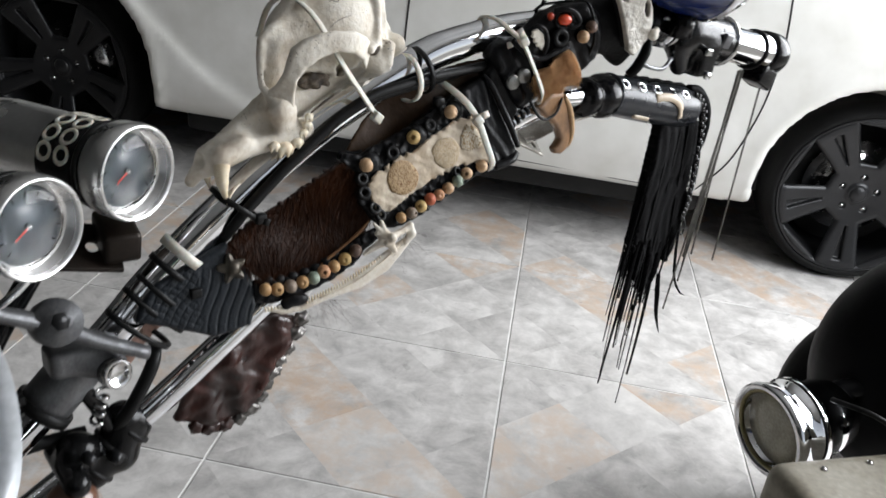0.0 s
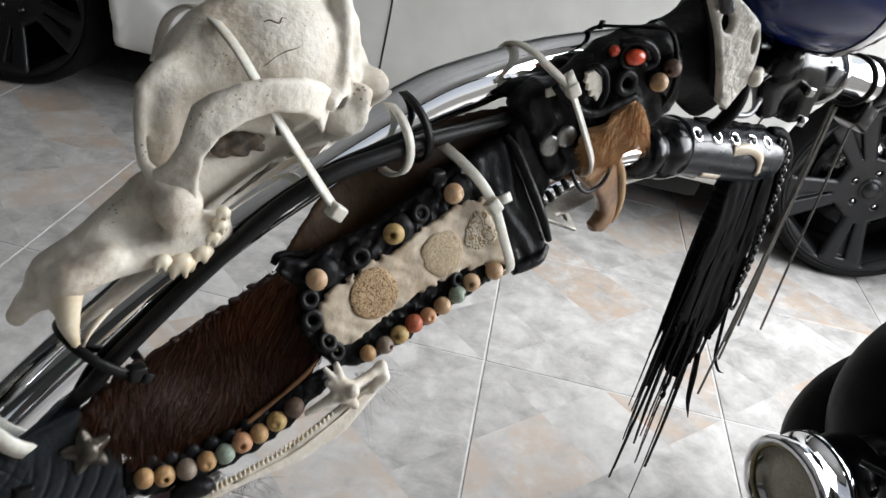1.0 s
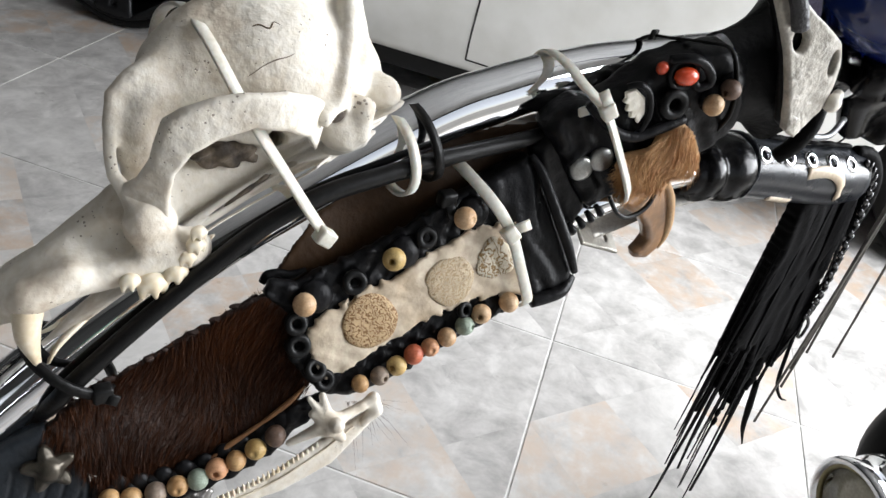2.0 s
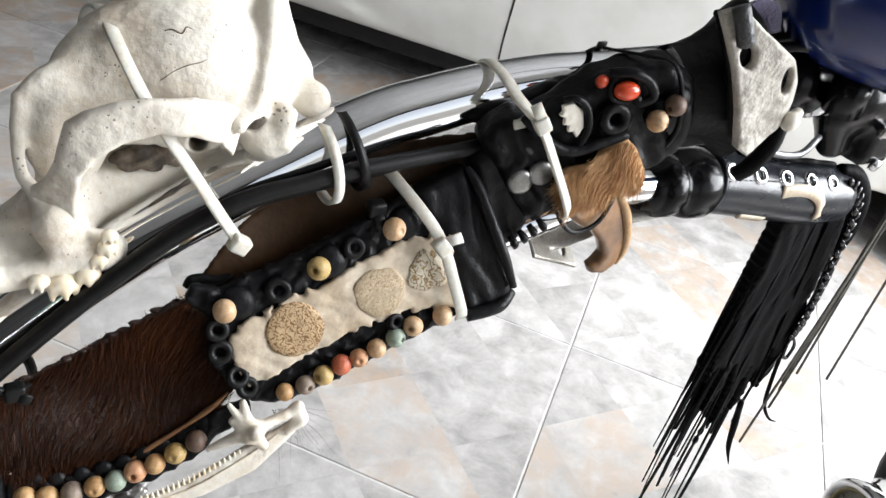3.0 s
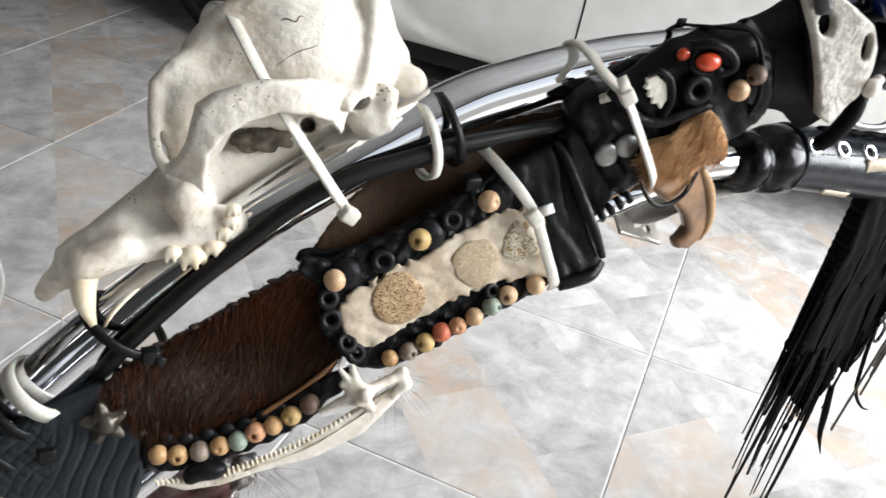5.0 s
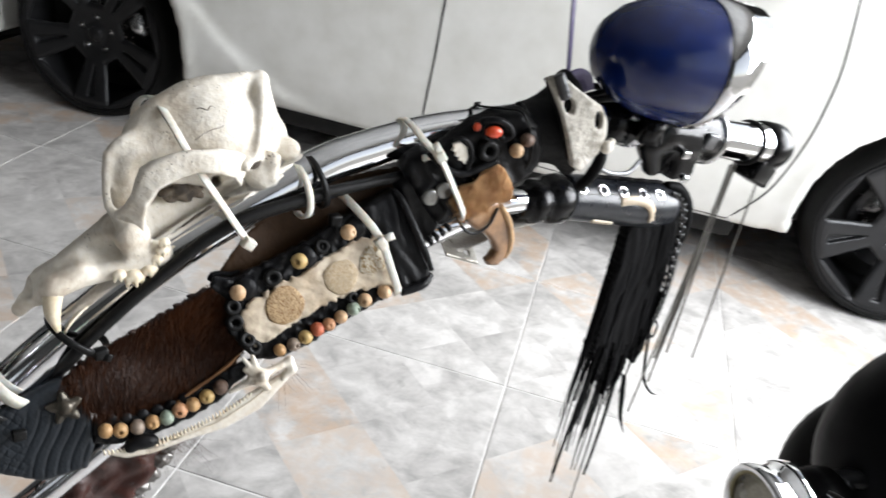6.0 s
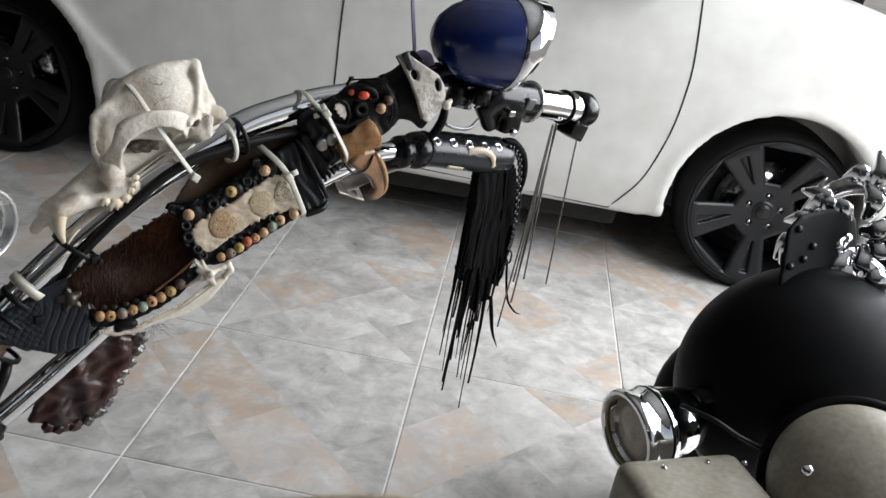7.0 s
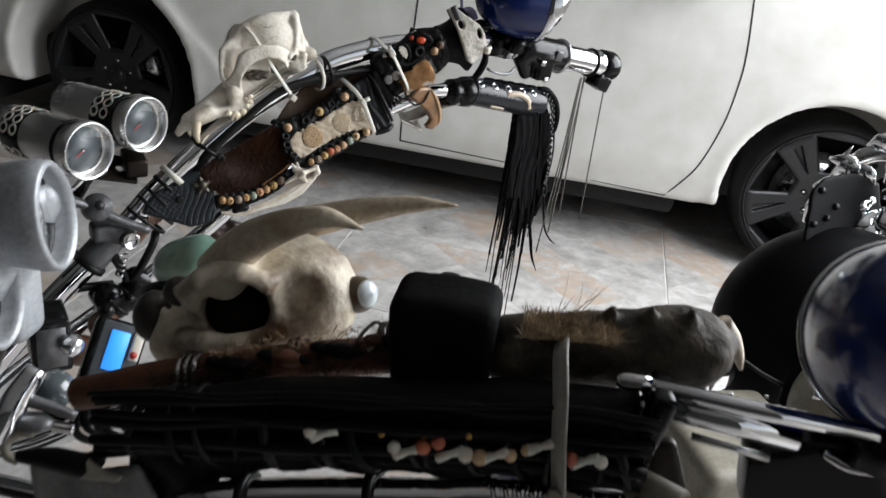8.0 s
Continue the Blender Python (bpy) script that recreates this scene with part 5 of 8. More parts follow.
for i in range(28):
    t = i / 27
    x = -0.002 + 0.050 * t
    z = 0.7582 + 0.0140 * t + 0.0080 * t * t
    tooth("tooth", [(x, -0.0042, z - 0.001), (x - 0.0003, -0.0046, z + 0.0009 + 0.0008 * (1 - t)), (x - 0.0006, -0.0046, z + 0.0015 + 0.0014 * (1 - t))], (0.0006, 0.0005, 0.0001), jaw, k=6)
for i in range(9):
    x = -0.0275 + i * 0.0020
    tooth("tooth", [(x, -0.0035, 0.7560 - 0.0001 * i), (x - 0.0003, -0.0040, 0.7578 - 0.0001 * i), (x - 0.001, -0.0040, 0.7590 - 0.0001 * i)], (0.0009, 0.0006, 0.0001), jaw, k=6)


def small_bone(P):
    c = (0.0509, -0.0100, 0.7920)
    d = d_egg(P, c, (0.0055, 0.0040, 0.0050))
    for e, r0, r in (((0.0364, -0.0060, 0.7838), 0.0030, 0.0013), ((0.0432, -0.0080, 0.8024), 0.0024, 0.0010), ((0.0482, -0.0080, 0.8030), 0.0026, 0.0014), ((0.0640, -0.0070, 0.7962), 0.0026, 0.0018),
                     ((0.0563, -0.0075, 0.7842), 0.0034, 0.0020), ((0.0445, -0.0085, 0.7960), 0.0026, 0.0016)):
        d = s_or(d, d_cap(P, c, e, r0, r), 0.0014)
    d = s_or(d, d_chain(P, [(0.0640, -0.0070, 0.7962), (0.0690, -0.0060, 0.7985), (0.0705, -0.0050, 0.7930), (0.0660, -0.0050, 0.7880)], (0.0018, 0.0016, 0.0020, 0.0018)), 0.0012)
    d = s_or(d, d_ball(P, (0.0525, -0.0140, 0.7932), 0.0030), 0.0008)
    d = s_cut(d, d_ball(P, (0.0468, -0.0130, 0.7905), 0.0019), 0.0006)
    return s_cut(d, d_ball(P, (0.0600, -0.0110, 0.7930), 0.0017), 0.0006)


solo("small_bone", nets(small_bone, (0.032, -0.020, 0.778), (0.076, 0.002, 0.808), 0.0006), PITTED, WRAP_AT, "small forked ivory bone fixed at the corner of the beads", "bone")


def whisker_spot(rng):
    x = rng.choice((rng.uniform(0.060, 0.072), rng.uniform(-0.012, 0.020), rng.uniform(-0.012, 0.020)))
    return (x, 0.002, 0.794 if x > 0.05 else 0.756), (rng.uniform(-0.4, 0.9), rng.uniform(-0.7, 0.2), rng.uniform(-1.0, -0.1))


tagged(solo("stray_hairs", hairs(110, whisker_spot, 0.020, 0.00007, 8), HAIR, WRAP_AT, "long stray dark hairs under the jawbone", "hair"), kind="stuff")

# ---- folded cuffs between panel and upper wrap ----
cuff = thing("leather_cuff", WRAP_AT, "folded black leather cuff wrapped round both tubes", "leather cuff")


def fold(a, b):
    def g(x, z):
        s = (x - a[0]) * b[0] + (z - a[1]) * b[1]
        return 0.0009 * np.abs(np.sin(s * 260 + 1.3 * np.sin(z * 90))) + 0.0004 * np.sin(s * 900 + 2 * np.sin(z * 140)) - 0.0004
    return g


CUFF_1 = [(0.1080, 0.8815), (0.1144, 0.8840), (0.1259, 0.8900), (0.1305, 0.8925), (0.1356, 0.8856), (0.1444, 0.8673), (0.1556, 0.8455), (0.1562, 0.8385), (0.1456, 0.8340), (0.1358, 0.8315), (0.1292, 0.8520), (0.1200, 0.8690)]
part("fold", slab(CUFF_1, 0.0060, 0.0135, 0.0014, 0.004, None, fold((0.12, 0.88), (0.89, 0.46))), LEATHER, cuff)
part("fold_edge", tube([(0.1300, -0.0005, 0.8925), (0.1352, -0.0025, 0.8850), (0.1440, -0.0035, 0.8670), (0.1500, -0.0035, 0.8550), (0.1552, -0.0020, 0.8440)], 0.0022, 10, 5, (0.6, 1, 1.1, 1.0, 0.7)), LEATHER, cuff)
part("fold_hem", tube([(0.1562, 0.0030, 0.8400), (0.1510, -0.0008, 0.8358), (0.1440, -0.0015, 0.8335), (0.1365, -0.0010, 0.8318)], 0.0028, 10, 5), LEATHER, cuff)
inner = thing("leather_cuff", ORN_AT, "narrow black leather cuff with pinched folds round both tubes", "leather cuff")
CUFF_2 = [(0.1326, 0.8900), (0.1409, 0.8990), (0.1504, 0.8880), (0.1646, 0.8640), (0.1619, 0.8549), (0.1570, 0.8500), (0.1505, 0.8535), (0.1415, 0.8710)]
part("fold", slab(CUFF_2, 0.0110, 0.0150, 0.0014, 0.004, None, fold((0.14, 0.89), (0.86, 0.5))), LEATHER, inner)
for k in range(4):
    part("pinched_fold", tube([(0.1560 + 0.0034 * k, 0.0010, 0.8585 + 0.0030 * k), (0.1585 + 0.0034 * k, -0.0008, 0.8560 + 0.0030 * k), (0.1600 + 0.0034 * k, 0.0015, 0.8525 + 0.0032 * k)], 0.0017, 8, 3, (0.7, 1.1, 0.6)), LEATHER, inner)

# ---- upper ornament wrap ----
charm = thing("ornament_wrap", ORN_AT, "black leather ornament wrap with coral, beads, teeth and tan fur", "leather wrap")
UW = [(0.1340, 0.9000), (0.1375, 0.9075), (0.1451, 0.9125), (0.1557, 0.9135), (0.1643, 0.9215), (0.1729, 0.9300), (0.1848, 0.9356), (0.2033, 0.9395), (0.2150, 0.9330), (0.2200, 0.9200), (0.2212, 0.9048), (0.2100, 0.8930), (0.1900, 0.8830), (0.1754, 0.8740), (0.1640, 0.8650), (0.1560, 0.8720), (0.1450, 0.8870)]
part("wrap", slab(UW, 0.0085, 0.0180, 0.0014, 0.005, None, lambda x, z: 0.0010 * np.sin(x * 640 + 2 * np.sin(z * 300)) * np.clip((0.91 - z) / 0.01, 0, 1) + 0.0006 * np.sin(x * 410 + z * 330)), LEATHER, charm)
part("coral", ball(0.0044, 16, 9, (1.2, 0.7, 0.85), (0.1830, -0.0045, 0.9288)), CORAL, charm, "polished coral red cabochon")
part("coral_socket", torus(0.0058, 0.0013, 24, 8, facing((0.1830, -0.0020, 0.9288), (0, -1, 0.1))), LEATHER, charm)
part("coral", ball(0.0027, 12, 8, (1.0, 0.7, 1.0), (0.1738, -0.0008, 0.9300)), CORAL, charm, "small coral red bead")
ring_bead((0.1825, 0.9168), -0.0035, 1.25, (82, 8), charm)
mound((0.2015, 0.9190), -0.0010, 0.0062, charm)
bead((0.1990, 0.9184), PALE, -0.0060, 0.98, charm, 15)
mound((0.2078, 0.9252), -0.0005, 0.0060, charm)
bead((0.2049, 0.9249), DARKW, -0.0050, 0.95, charm, 50)
TEETH_O = [(0.1592, 0.9206), (0.1632, 0.9224), (0.1682, 0.9192), (0.1704, 0.9129), (0.1688, 0.9080), (0.1664, 0.9108), (0.1643, 0.9103), (0.1640, 0.9132), (0.1618, 0.9132), (0.1618, 0.9160), (0.1594, 0.9166), (0.1602, 0.9184)]
part("toothed_plate", slab(TEETH_O, -0.0038, 0.0022, 0.0005, 0.0005), BONE, charm, "ivory plate with saw teeth")
part("cord", tube([(0.1600, -0.003, 0.9225), (0.1640, -0.005, 0.9244), (0.1690, -0.005, 0.9212), (0.1722, -0.005, 0.9130), (0.1705, -0.005, 0.9045)], 0.0013, 10, 5), LEATHER, charm)
part("cord", tube([(0.1470, -0.001, 0.9140), (0.1530, -0.003, 0.9095), (0.1600, -0.005, 0.9045), (0.1690, -0.0055, 0.9030), (0.1795, -0.005, 0.9070), (0.1894, -0.004, 0.9112)], 0.0022, 10, 5), LEATHER, charm)
part("cord", tube([(0.1755, -0.001, 0.9335), (0.1835, -0.004, 0.9358), (0.1909, -0.0045, 0.9330), (0.1945, -0.0045, 0.9275), (0.1905, -0.004, 0.9245), (0.1880, -0.003, 0.9262)], 0.0020, 10, 5), LEATHER, charm)
for c in ((0.1528, 0.8858), (0.1606, 0.8903)):
    part("snap_stud", lathe([(0.0, 0.0012), (0.0036, 0.0011), (0.0050, 0.0006), (0.0054, -0.001)], 24, facing((c[0], -0.0012, c[1]), (0, -1, 0.1))), mat("dull_nickel", (0.42, 0.42, 0.40), 0.34, 0.85, var=(0.26, 0.26, 0.25), scale=160), charm, "dull metal snap stud")
part("tag", bevel_box(0.0050, 0.0016, 0.0040, 0.0005, 1, pose(0.1462, -0.0012, 0.9108, 0, -20, 0)), NYLON, charm, "white tag")
zip_tie(W_L, strip([(0.1390, 0.036, 0.9150), (0.1385, 0.0270, 0.9225), (0.1390, 0.0180, 0.9245), (0.1405, 0.0080, 0.9240), (0.1425, 0.0000, 0.9215), (0.1462, -0.0055, 0.9185), (0.1518, -0.0075, 0.9138), (0.1610, -0.0105, 0.8984), (0.1697, -0.0120, 0.8829), (0.1735, -0.0070, 0.8756), (0.1745, -0.0020, 0.8730)], 0.0048, 0.0016, 5, (0, -1, 0.2)),
        (0.1512, -0.0085, 0.9150), [(0.1500, -0.0098, 0.9175), (0.1468, -0.0088, 0.9225)], turn=55, at=ORN_AT)
zip_tie(B_L, strip([(0.1840, 0.0380, 0.9250), (0.1845, 0.0280, 0.9320), (0.1860, 0.0160, 0.9360), (0.1920, 0.0030, 0.9400), (0.1990, -0.0035, 0.9405), (0.2060, -0.0045, 0.9292), (0.2100, -0.0040, 0.9150), (0.2110, 0.0010, 0.9040)], 0.0026, 0.0012, 5, (0, -1, 0.3)),
        None, [(0.1850, 0.0260, 0.9335), (0.1800, 0.0220, 0.9345)], RUBBER, at=ORN_AT)
PAW = [(0.1655, 0.8890), (0.1687, 0.8948), (0.1789, 0.8980), (0.1803, 0.9037), (0.1850, 0.9075), (0.1897, 0.9100), (0.1949, 0.9062), (0.2017, 0.8965), (0.2008, 0.8891), (0.1940, 0.8862), (0.1854, 0.8828), (0.1745, 0.8755)]
part("paw_skin", slab(PAW, -0.0040, 0.0070, 0.0012, 0.003, None, lambda x, z: 0.0012 * np.sin((x - z) * 160)), PAW_FUR, charm, "tan furred skin")


def paw_spot(rng):
    while True:
        x, z = rng.uniform(0.164, 0.203), rng.uniform(0.874, 0.911)
        if inside(x, z, PAW):
            w = math.sin((x + z) * 260)
            return (x, -0.0078 + rng.uniform(0, 0.001), z), (-0.55 + rng.uniform(-0.3, 0.3) + 0.5 * w, -0.35 + rng.uniform(-0.2, 0.12), -0.55 + rng.uniform(-0.3, 0.3) - 0.3 * w)


tagged(part("paw_fur", hairs(6500, paw_spot, 0.0056, 0.00011, 11), PAW_FUR, charm, "soft tan fur"), kind="stuff")

# broad curved claw under the fur
CLAW_O = [(0.1848, 0.8640), (0.1966, 0.8740), (0.2122, 0.8740), (0.2227, 0.8600), (0.2300, 0.8450), (0.2322, 0.8350), (0.2300, 0.8270), (0.2229, 0.8228), (0.2145, 0.8250), (0.2120, 0.8292), (0.2155, 0.8312), (0.2182, 0.8352), (0.2135, 0.8430), (0.2056, 0.8505), (0.1952, 0.8560)]
claw = thing("claw", BAR, "large curved brown claw hanging from the tan fur", "claw")
part("horn", slab(CLAW_O, 0.0060, 0.0085, 0.0009, 0.0038, lambda x, z: 0.10 * (x - 0.21) + 0.02 * (z - 0.85)), CLAW_MAT, claw, "ridged brown horn")
part("horn_edge", tube([(0.2135, 0.0030, 0.8700), (0.2225, 0.0032, 0.8590), (0.2292, 0.0038, 0.8450), (0.2308, 0.0042, 0.8350), (0.2290, 0.0042, 0.8280)], 0.0022, 8, 4, (0.8, 1, 1, 0.9, 0.4)), mat("pale_horn", (0.52, 0.34, 0.18), 0.35, var=(0.36, 0.2, 0.09), scale=60), claw, "pale rim of the horn")
part("cord", tube([(0.1790, 0.004, 0.8690), (0.1835, -0.001, 0.8600), (0.1920, -0.0015, 0.8555), (0.2030, -0.0010, 0.8590), (0.2105, 0.002, 0.8690)], 0.0011, 8, 5), RUBBER, claw, "thin black cord")

# steel bracket behind the claw
bracket = thing("steel_bracket", BAR @ pose(0.010, 0, -0.010), "bare steel bracket plate with two holes under the bar", "bracket")


def plate_with_holes(L, Wd, T, holes, r):
    """A flat plate in x and y with round holes, as a ring-by-ring mesh."""
    def f(P):
        d = d_box(P, (0, 0, 0), (L / 2, Wd / 2, T / 2), 0.0005)
        for hx, hy in holes:
            rad = np.sqrt((P[..., 0] - hx) ** 2 + (P[..., 1] - hy) ** 2) - r
            d = np.maximum(d, -rad)
        return d
    return nets(f, (-L / 2 - 0.002, -Wd / 2 - 0.002, -T / 2 - 0.002), (L / 2 + 0.002, Wd / 2 + 0.002, T / 2 + 0.002), 0.0008)


part("plate", moved(plate_with_holes(0.036, 0.022, 0.002, ((-0.007, 0.003), (0.007, -0.003)), 0.0030), pose(0.193, 0.024, 0.841, 35, 24, 8)), STEEL, bracket)
part("arm", strip([(0.186, 0.024, 0.8430), (0.200, 0.024, 0.8455), (0.225, 0.020, 0.8560), (0.258, 0.014, 0.8640)], 0.014, 0.002, 4, (0, -0.5, 0.8)), STEEL, bracket)

# ---- flared collar and pale mask ----
collar = thing("flared_collar", BAR, "flared black leather collar with cracked grey mask beside the grip", "leather collar")


def collar_cone():
    """Elliptic rings from the wrap out to a slanted rim, and back inside."""
    k, vs, fs = 44, [], []
    rows = [(0.0, 0.0), (0.2, 0.02), (0.45, 0.16), (0.7, 0.42), (0.88, 0.74), (1.0, 1.0), (1.02, 0.97), (0.85, 0.62), (0.5, 0.12), (0.15, -0.08)]
    for t, f in rows:
        c = Vector((0.214, -0.002, 0.921)).lerp(Vector((0.2430, -0.006, 0.927)), t)
        hz, hy = 0.0200 + 0.0140 * f, 0.0130 + 0.0075 * f
        lean = Vector((-0.0070 - 0.0010 * t, 0, hz))
        for i in range(k):
            a = 2 * math.pi * i / k
            w = 1 + 0.02 * f * math.sin(3 * a + 1) + 0.012 * f * math.sin(8 * a)
            vs.append(c + lean * (math.sin(a) * w) + Vector((0, -hy * math.cos(a) * w, 0)))
    for j in range(len(rows) - 1):
        for i in range(k):
            fs.append((j * k + i, (j + 1) * k + i, (j + 1) * k + (i + 1) % k, j * k + (i + 1) % k))
    return vs, fs


part("cup", collar_cone(), SOFT_LEATHER, collar)
MASK = [(0.2058, 0.9615), (0.2125, 0.9650), (0.2230, 0.9582), (0.2342, 0.9524), (0.2440, 0.9476), (0.2548, 0.9370), (0.2592, 0.9280), (0.2579, 0.9191), (0.2489, 0.9127), (0.2395, 0.9062), (0.2325, 0.9100), (0.2262, 0.9246), (0.2180, 0.9413)]


def mask_bow(x, z):
    return 9.0 * (x - 0.238) ** 2 + 0.0004 * np.sin(x * 230 + z * 160)


def holed_mask(P):
    x, z = P[:, 0, :, 0], P[:, 0, :, 2]
    d2 = d_outline(x, z, MASK)
    for hx, hz, hr, k in ((0.2450, 0.9384, 0.0036, 0.54), (0.2208, 0.9474, 0.0030, 0.60)):
        u, v = (x - hx) * 0.53 - (z - hz) * 0.85, (x - hx) * 0.85 + (z - hz) * 0.53
        d2 = np.maximum(d2, hr - np.sqrt(v ** 2 + (u * k) ** 2))
    yc = -0.0285 + mask_bow(x, z)
    # creases fan out under the mouth
    crease = 0.0004 * np.abs(np.sin((x * 0.8 + z) * 700 + 3 * np.sin(x * 240))) * np.clip((0.921 - z) / 0.006, 0, 1)
    q = np.abs(P[..., 1] - yc[:, None, :]) - (0.0020 + crease[:, None, :])
    a, b = d2[:, None, :] + 0.001, q + 0.001
    return np.sqrt(np.maximum(a, 0) ** 2 + np.maximum(b, 0) ** 2) + np.minimum(np.maximum(a, b), 0) - 0.001


part("mask", nets(holed_mask, (0.202, -0.034, 0.901), (0.264, -0.016, 0.970), 0.0007), GREY_MASK, collar, "cracked grey mask with two eye holes")
part("mask_backing", slab([(0.240 + (x - 0.240) * 0.95, 0.934 + (z - 0.934) * 0.95) for x, z in MASK], -0.0235, 0.0040, 0.0014, 0.0012, mask_bow), SOFT_LEATHER, collar)
part("mask_roll", tube([(0.2640, -0.022, 0.9175), (0.2625, -0.023, 0.9060), (0.2590, -0.021, 0.8950), (0.2570, -0.017, 0.8880)], 0.0040, 12, 4, (0.8, 1, 1, 0.9)), SOFT_LEATHER, collar, "rolled black leather")
part("mask_knob", nets(lambda P: s_or(d_egg(P, (0.2590, -0.0290, 0.9200), (0.0042, 0.0036, 0.0042)), d_ball(P, (0.2640, -0.0270, 0.9225), 0.0024), 0.002), (0.252, -0.035, 0.913), (0.270, -0.021, 0.928), 0.0007), BONE, collar, "pale bone bead")
part("rim_lace", tube([(0.2085, -0.0250, 0.9660), (0.2110, -0.0275, 0.9600), (0.2145, -0.0285, 0.9535)], 0.0034, 10, 4), SHELL_LACE, collar, "grey ribbed lace at the rim")
ribbon = thing("purple_ribbon", BAR, "thin purple ribbon rising from the collar", "ribbon")
part("band", strip([(0.2385, -0.002, 0.950), (0.2375, -0.002, 0.962), (0.2335, -0.002, 0.980), (0.2280, -0.001, 1.01), (0.2230, 0.0, 1.05), (0.2180, 0.0, 1.14)], 0.0058, 0.0010, 5, (0.5, -1, 0)), PURPLE, ribbon)
part("knot", strip([(0.2390, -0.004, 0.9560), (0.2440, -0.005, 0.9580), (0.2500, -0.006, 0.9555), (0.2545, -0.006, 0.9480)], 0.0085, 0.0014, 5, (0.3, -1, 0)), PURPLE, ribbon)

# ---- fringed lever sleeve ----
sleeve = thing("fringed_sleeve", BAR, "black leather lever sleeve with eyelets and long hanging fringe", "leather sleeve")
SLEEVE = mat("smooth_black_leather", (0.009, 0.011, 0.015), 0.30, var=(0.013, 0.015, 0.020), scale=30, bump=0.12, bscale=120, spec=0.4, rvar=0.06)
BOOT_AT = facing((0.2390, 0.0165, 0.8620), (1, 0, -0.02))
part("boot", lathe([(0.0080, 0.0), (0.0108, 0.001), (0.0115, 0.007), (0.0128, 0.0085), (0.0150, 0.0105), (0.0155, 0.0170), (0.0140, 0.0190), (0.0138, 0.0225), (0.0160, 0.0245), (0.0175, 0.0300), (0.0178, 0.0370), (0.0160, 0.0400), (0.0140, 0.0430)], 36, BOOT_AT), BLACK_PLASTIC, sleeve, "stepped black rubber boot")
SLEEVE_P = [(0.2800, 0.018, 0.8612), (0.3000, 0.018, 0.8580), (0.3250, 0.018, 0.8528), (0.3500, 0.018, 0.8480), (0.3750, 0.018, 0.8440), (0.3940, 0.018, 0.8410)]
part("cover", tube(SLEEVE_P, 0.0168, 32, 5, (0.97, 1.00, 1.02, 1.04, 1.08, 1.00), 1.0), SLEEVE, sleeve, "smooth black leather cover")
part("cover_lip", torus(0.0160, 0.0016, 36, 8, facing((0.2805, 0.018, 0.8612), (1, 0, -0.17))), SLEEVE, sleeve)
EYE_D = Vector((0.0, -0.70, 0.72))
for i, x in enumerate((0.2862, 0.3080, 0.3296, 0.3515, 0.3712)):
    c = Vector((x, 0.018, 0.8602 - (x - 0.2862) * 0.178)) + EYE_D * 0.0170
    part("eyelet", torus(0.0036, 0.0015, 20, 8, facing(c, EYE_D)), CHROME, sleeve, "chrome eyelet")
part("lace_edge", tube([(x, 0.018 + dy, 0.8775 - (x - 0.2862) * 0.17 + 0.0012 * (i % 2)) for i, (x, dy) in enumerate((0.300 + 0.0085 * k, -0.002 * (k % 2)) for k in range(11))], 0.0017, 8, 3), FRINGE_MAT, sleeve, "black lacing along the top seam")
part("patch", sweep([(0.3264, 0.0022, 0.8590), (0.3360, 0.0016, 0.8594), (0.3460, 0.0010, 0.8580), (0.3555, 0.0004, 0.8538), (0.3620, 0.0004, 0.8470), (0.3640, 0.0008, 0.8390)], [(0.0034, -0.0004), (0.0034, 0.0006), (-0.0034, 0.0006), (-0.0034, -0.0004)], 5, (0, -1, 0.2)), HIDE, sleeve, "tan leather inlay")
part("patch", sweep([(0.3050, 0.0056, 0.8450), (0.3150, 0.0054, 0.8428), (0.3260, 0.0056, 0.8402)], [(0.0020, -0.0004), (0.0020, 0.0005), (-0.0020, 0.0005), (-0.0020, -0.0004)], 4, (0, -1, -0.5)), HIDE, sleeve, "tan leather inlay")
for k in range(16):
    x = 0.2930 + 0.0037 * k
    part("stitch", bevel_box(0.0022, 0.0008, 0.0006, 0.0002, 1, pose(x, 0.0040, 0.8683 - (x - 0.293) * 0.12, 25, 7, 0)), CORD, sleeve)
FR = random.Random(21)
TIPS = [(0.0, 0.3465, 0.615), (0.14, 0.357, 0.584), (0.30, 0.369, 0.560), (0.45, 0.381, 0.536), (0.56, 0.393, 0.521), (0.66, 0.405, 0.558), (0.78, 0.412, 0.625), (0.90, 0.418, 0.662), (1.0, 0.424, 0.692)]


def fringe_tip(f):
    for (a, xa, za), (b, xb, zb) in zip(TIPS, TIPS[1:]):
        if a <= f <= b:
            t = (f - a) / (b - a)
            return xa + (xb - xa) * t, za + (zb - za) * t
    return TIPS[-1][1:]


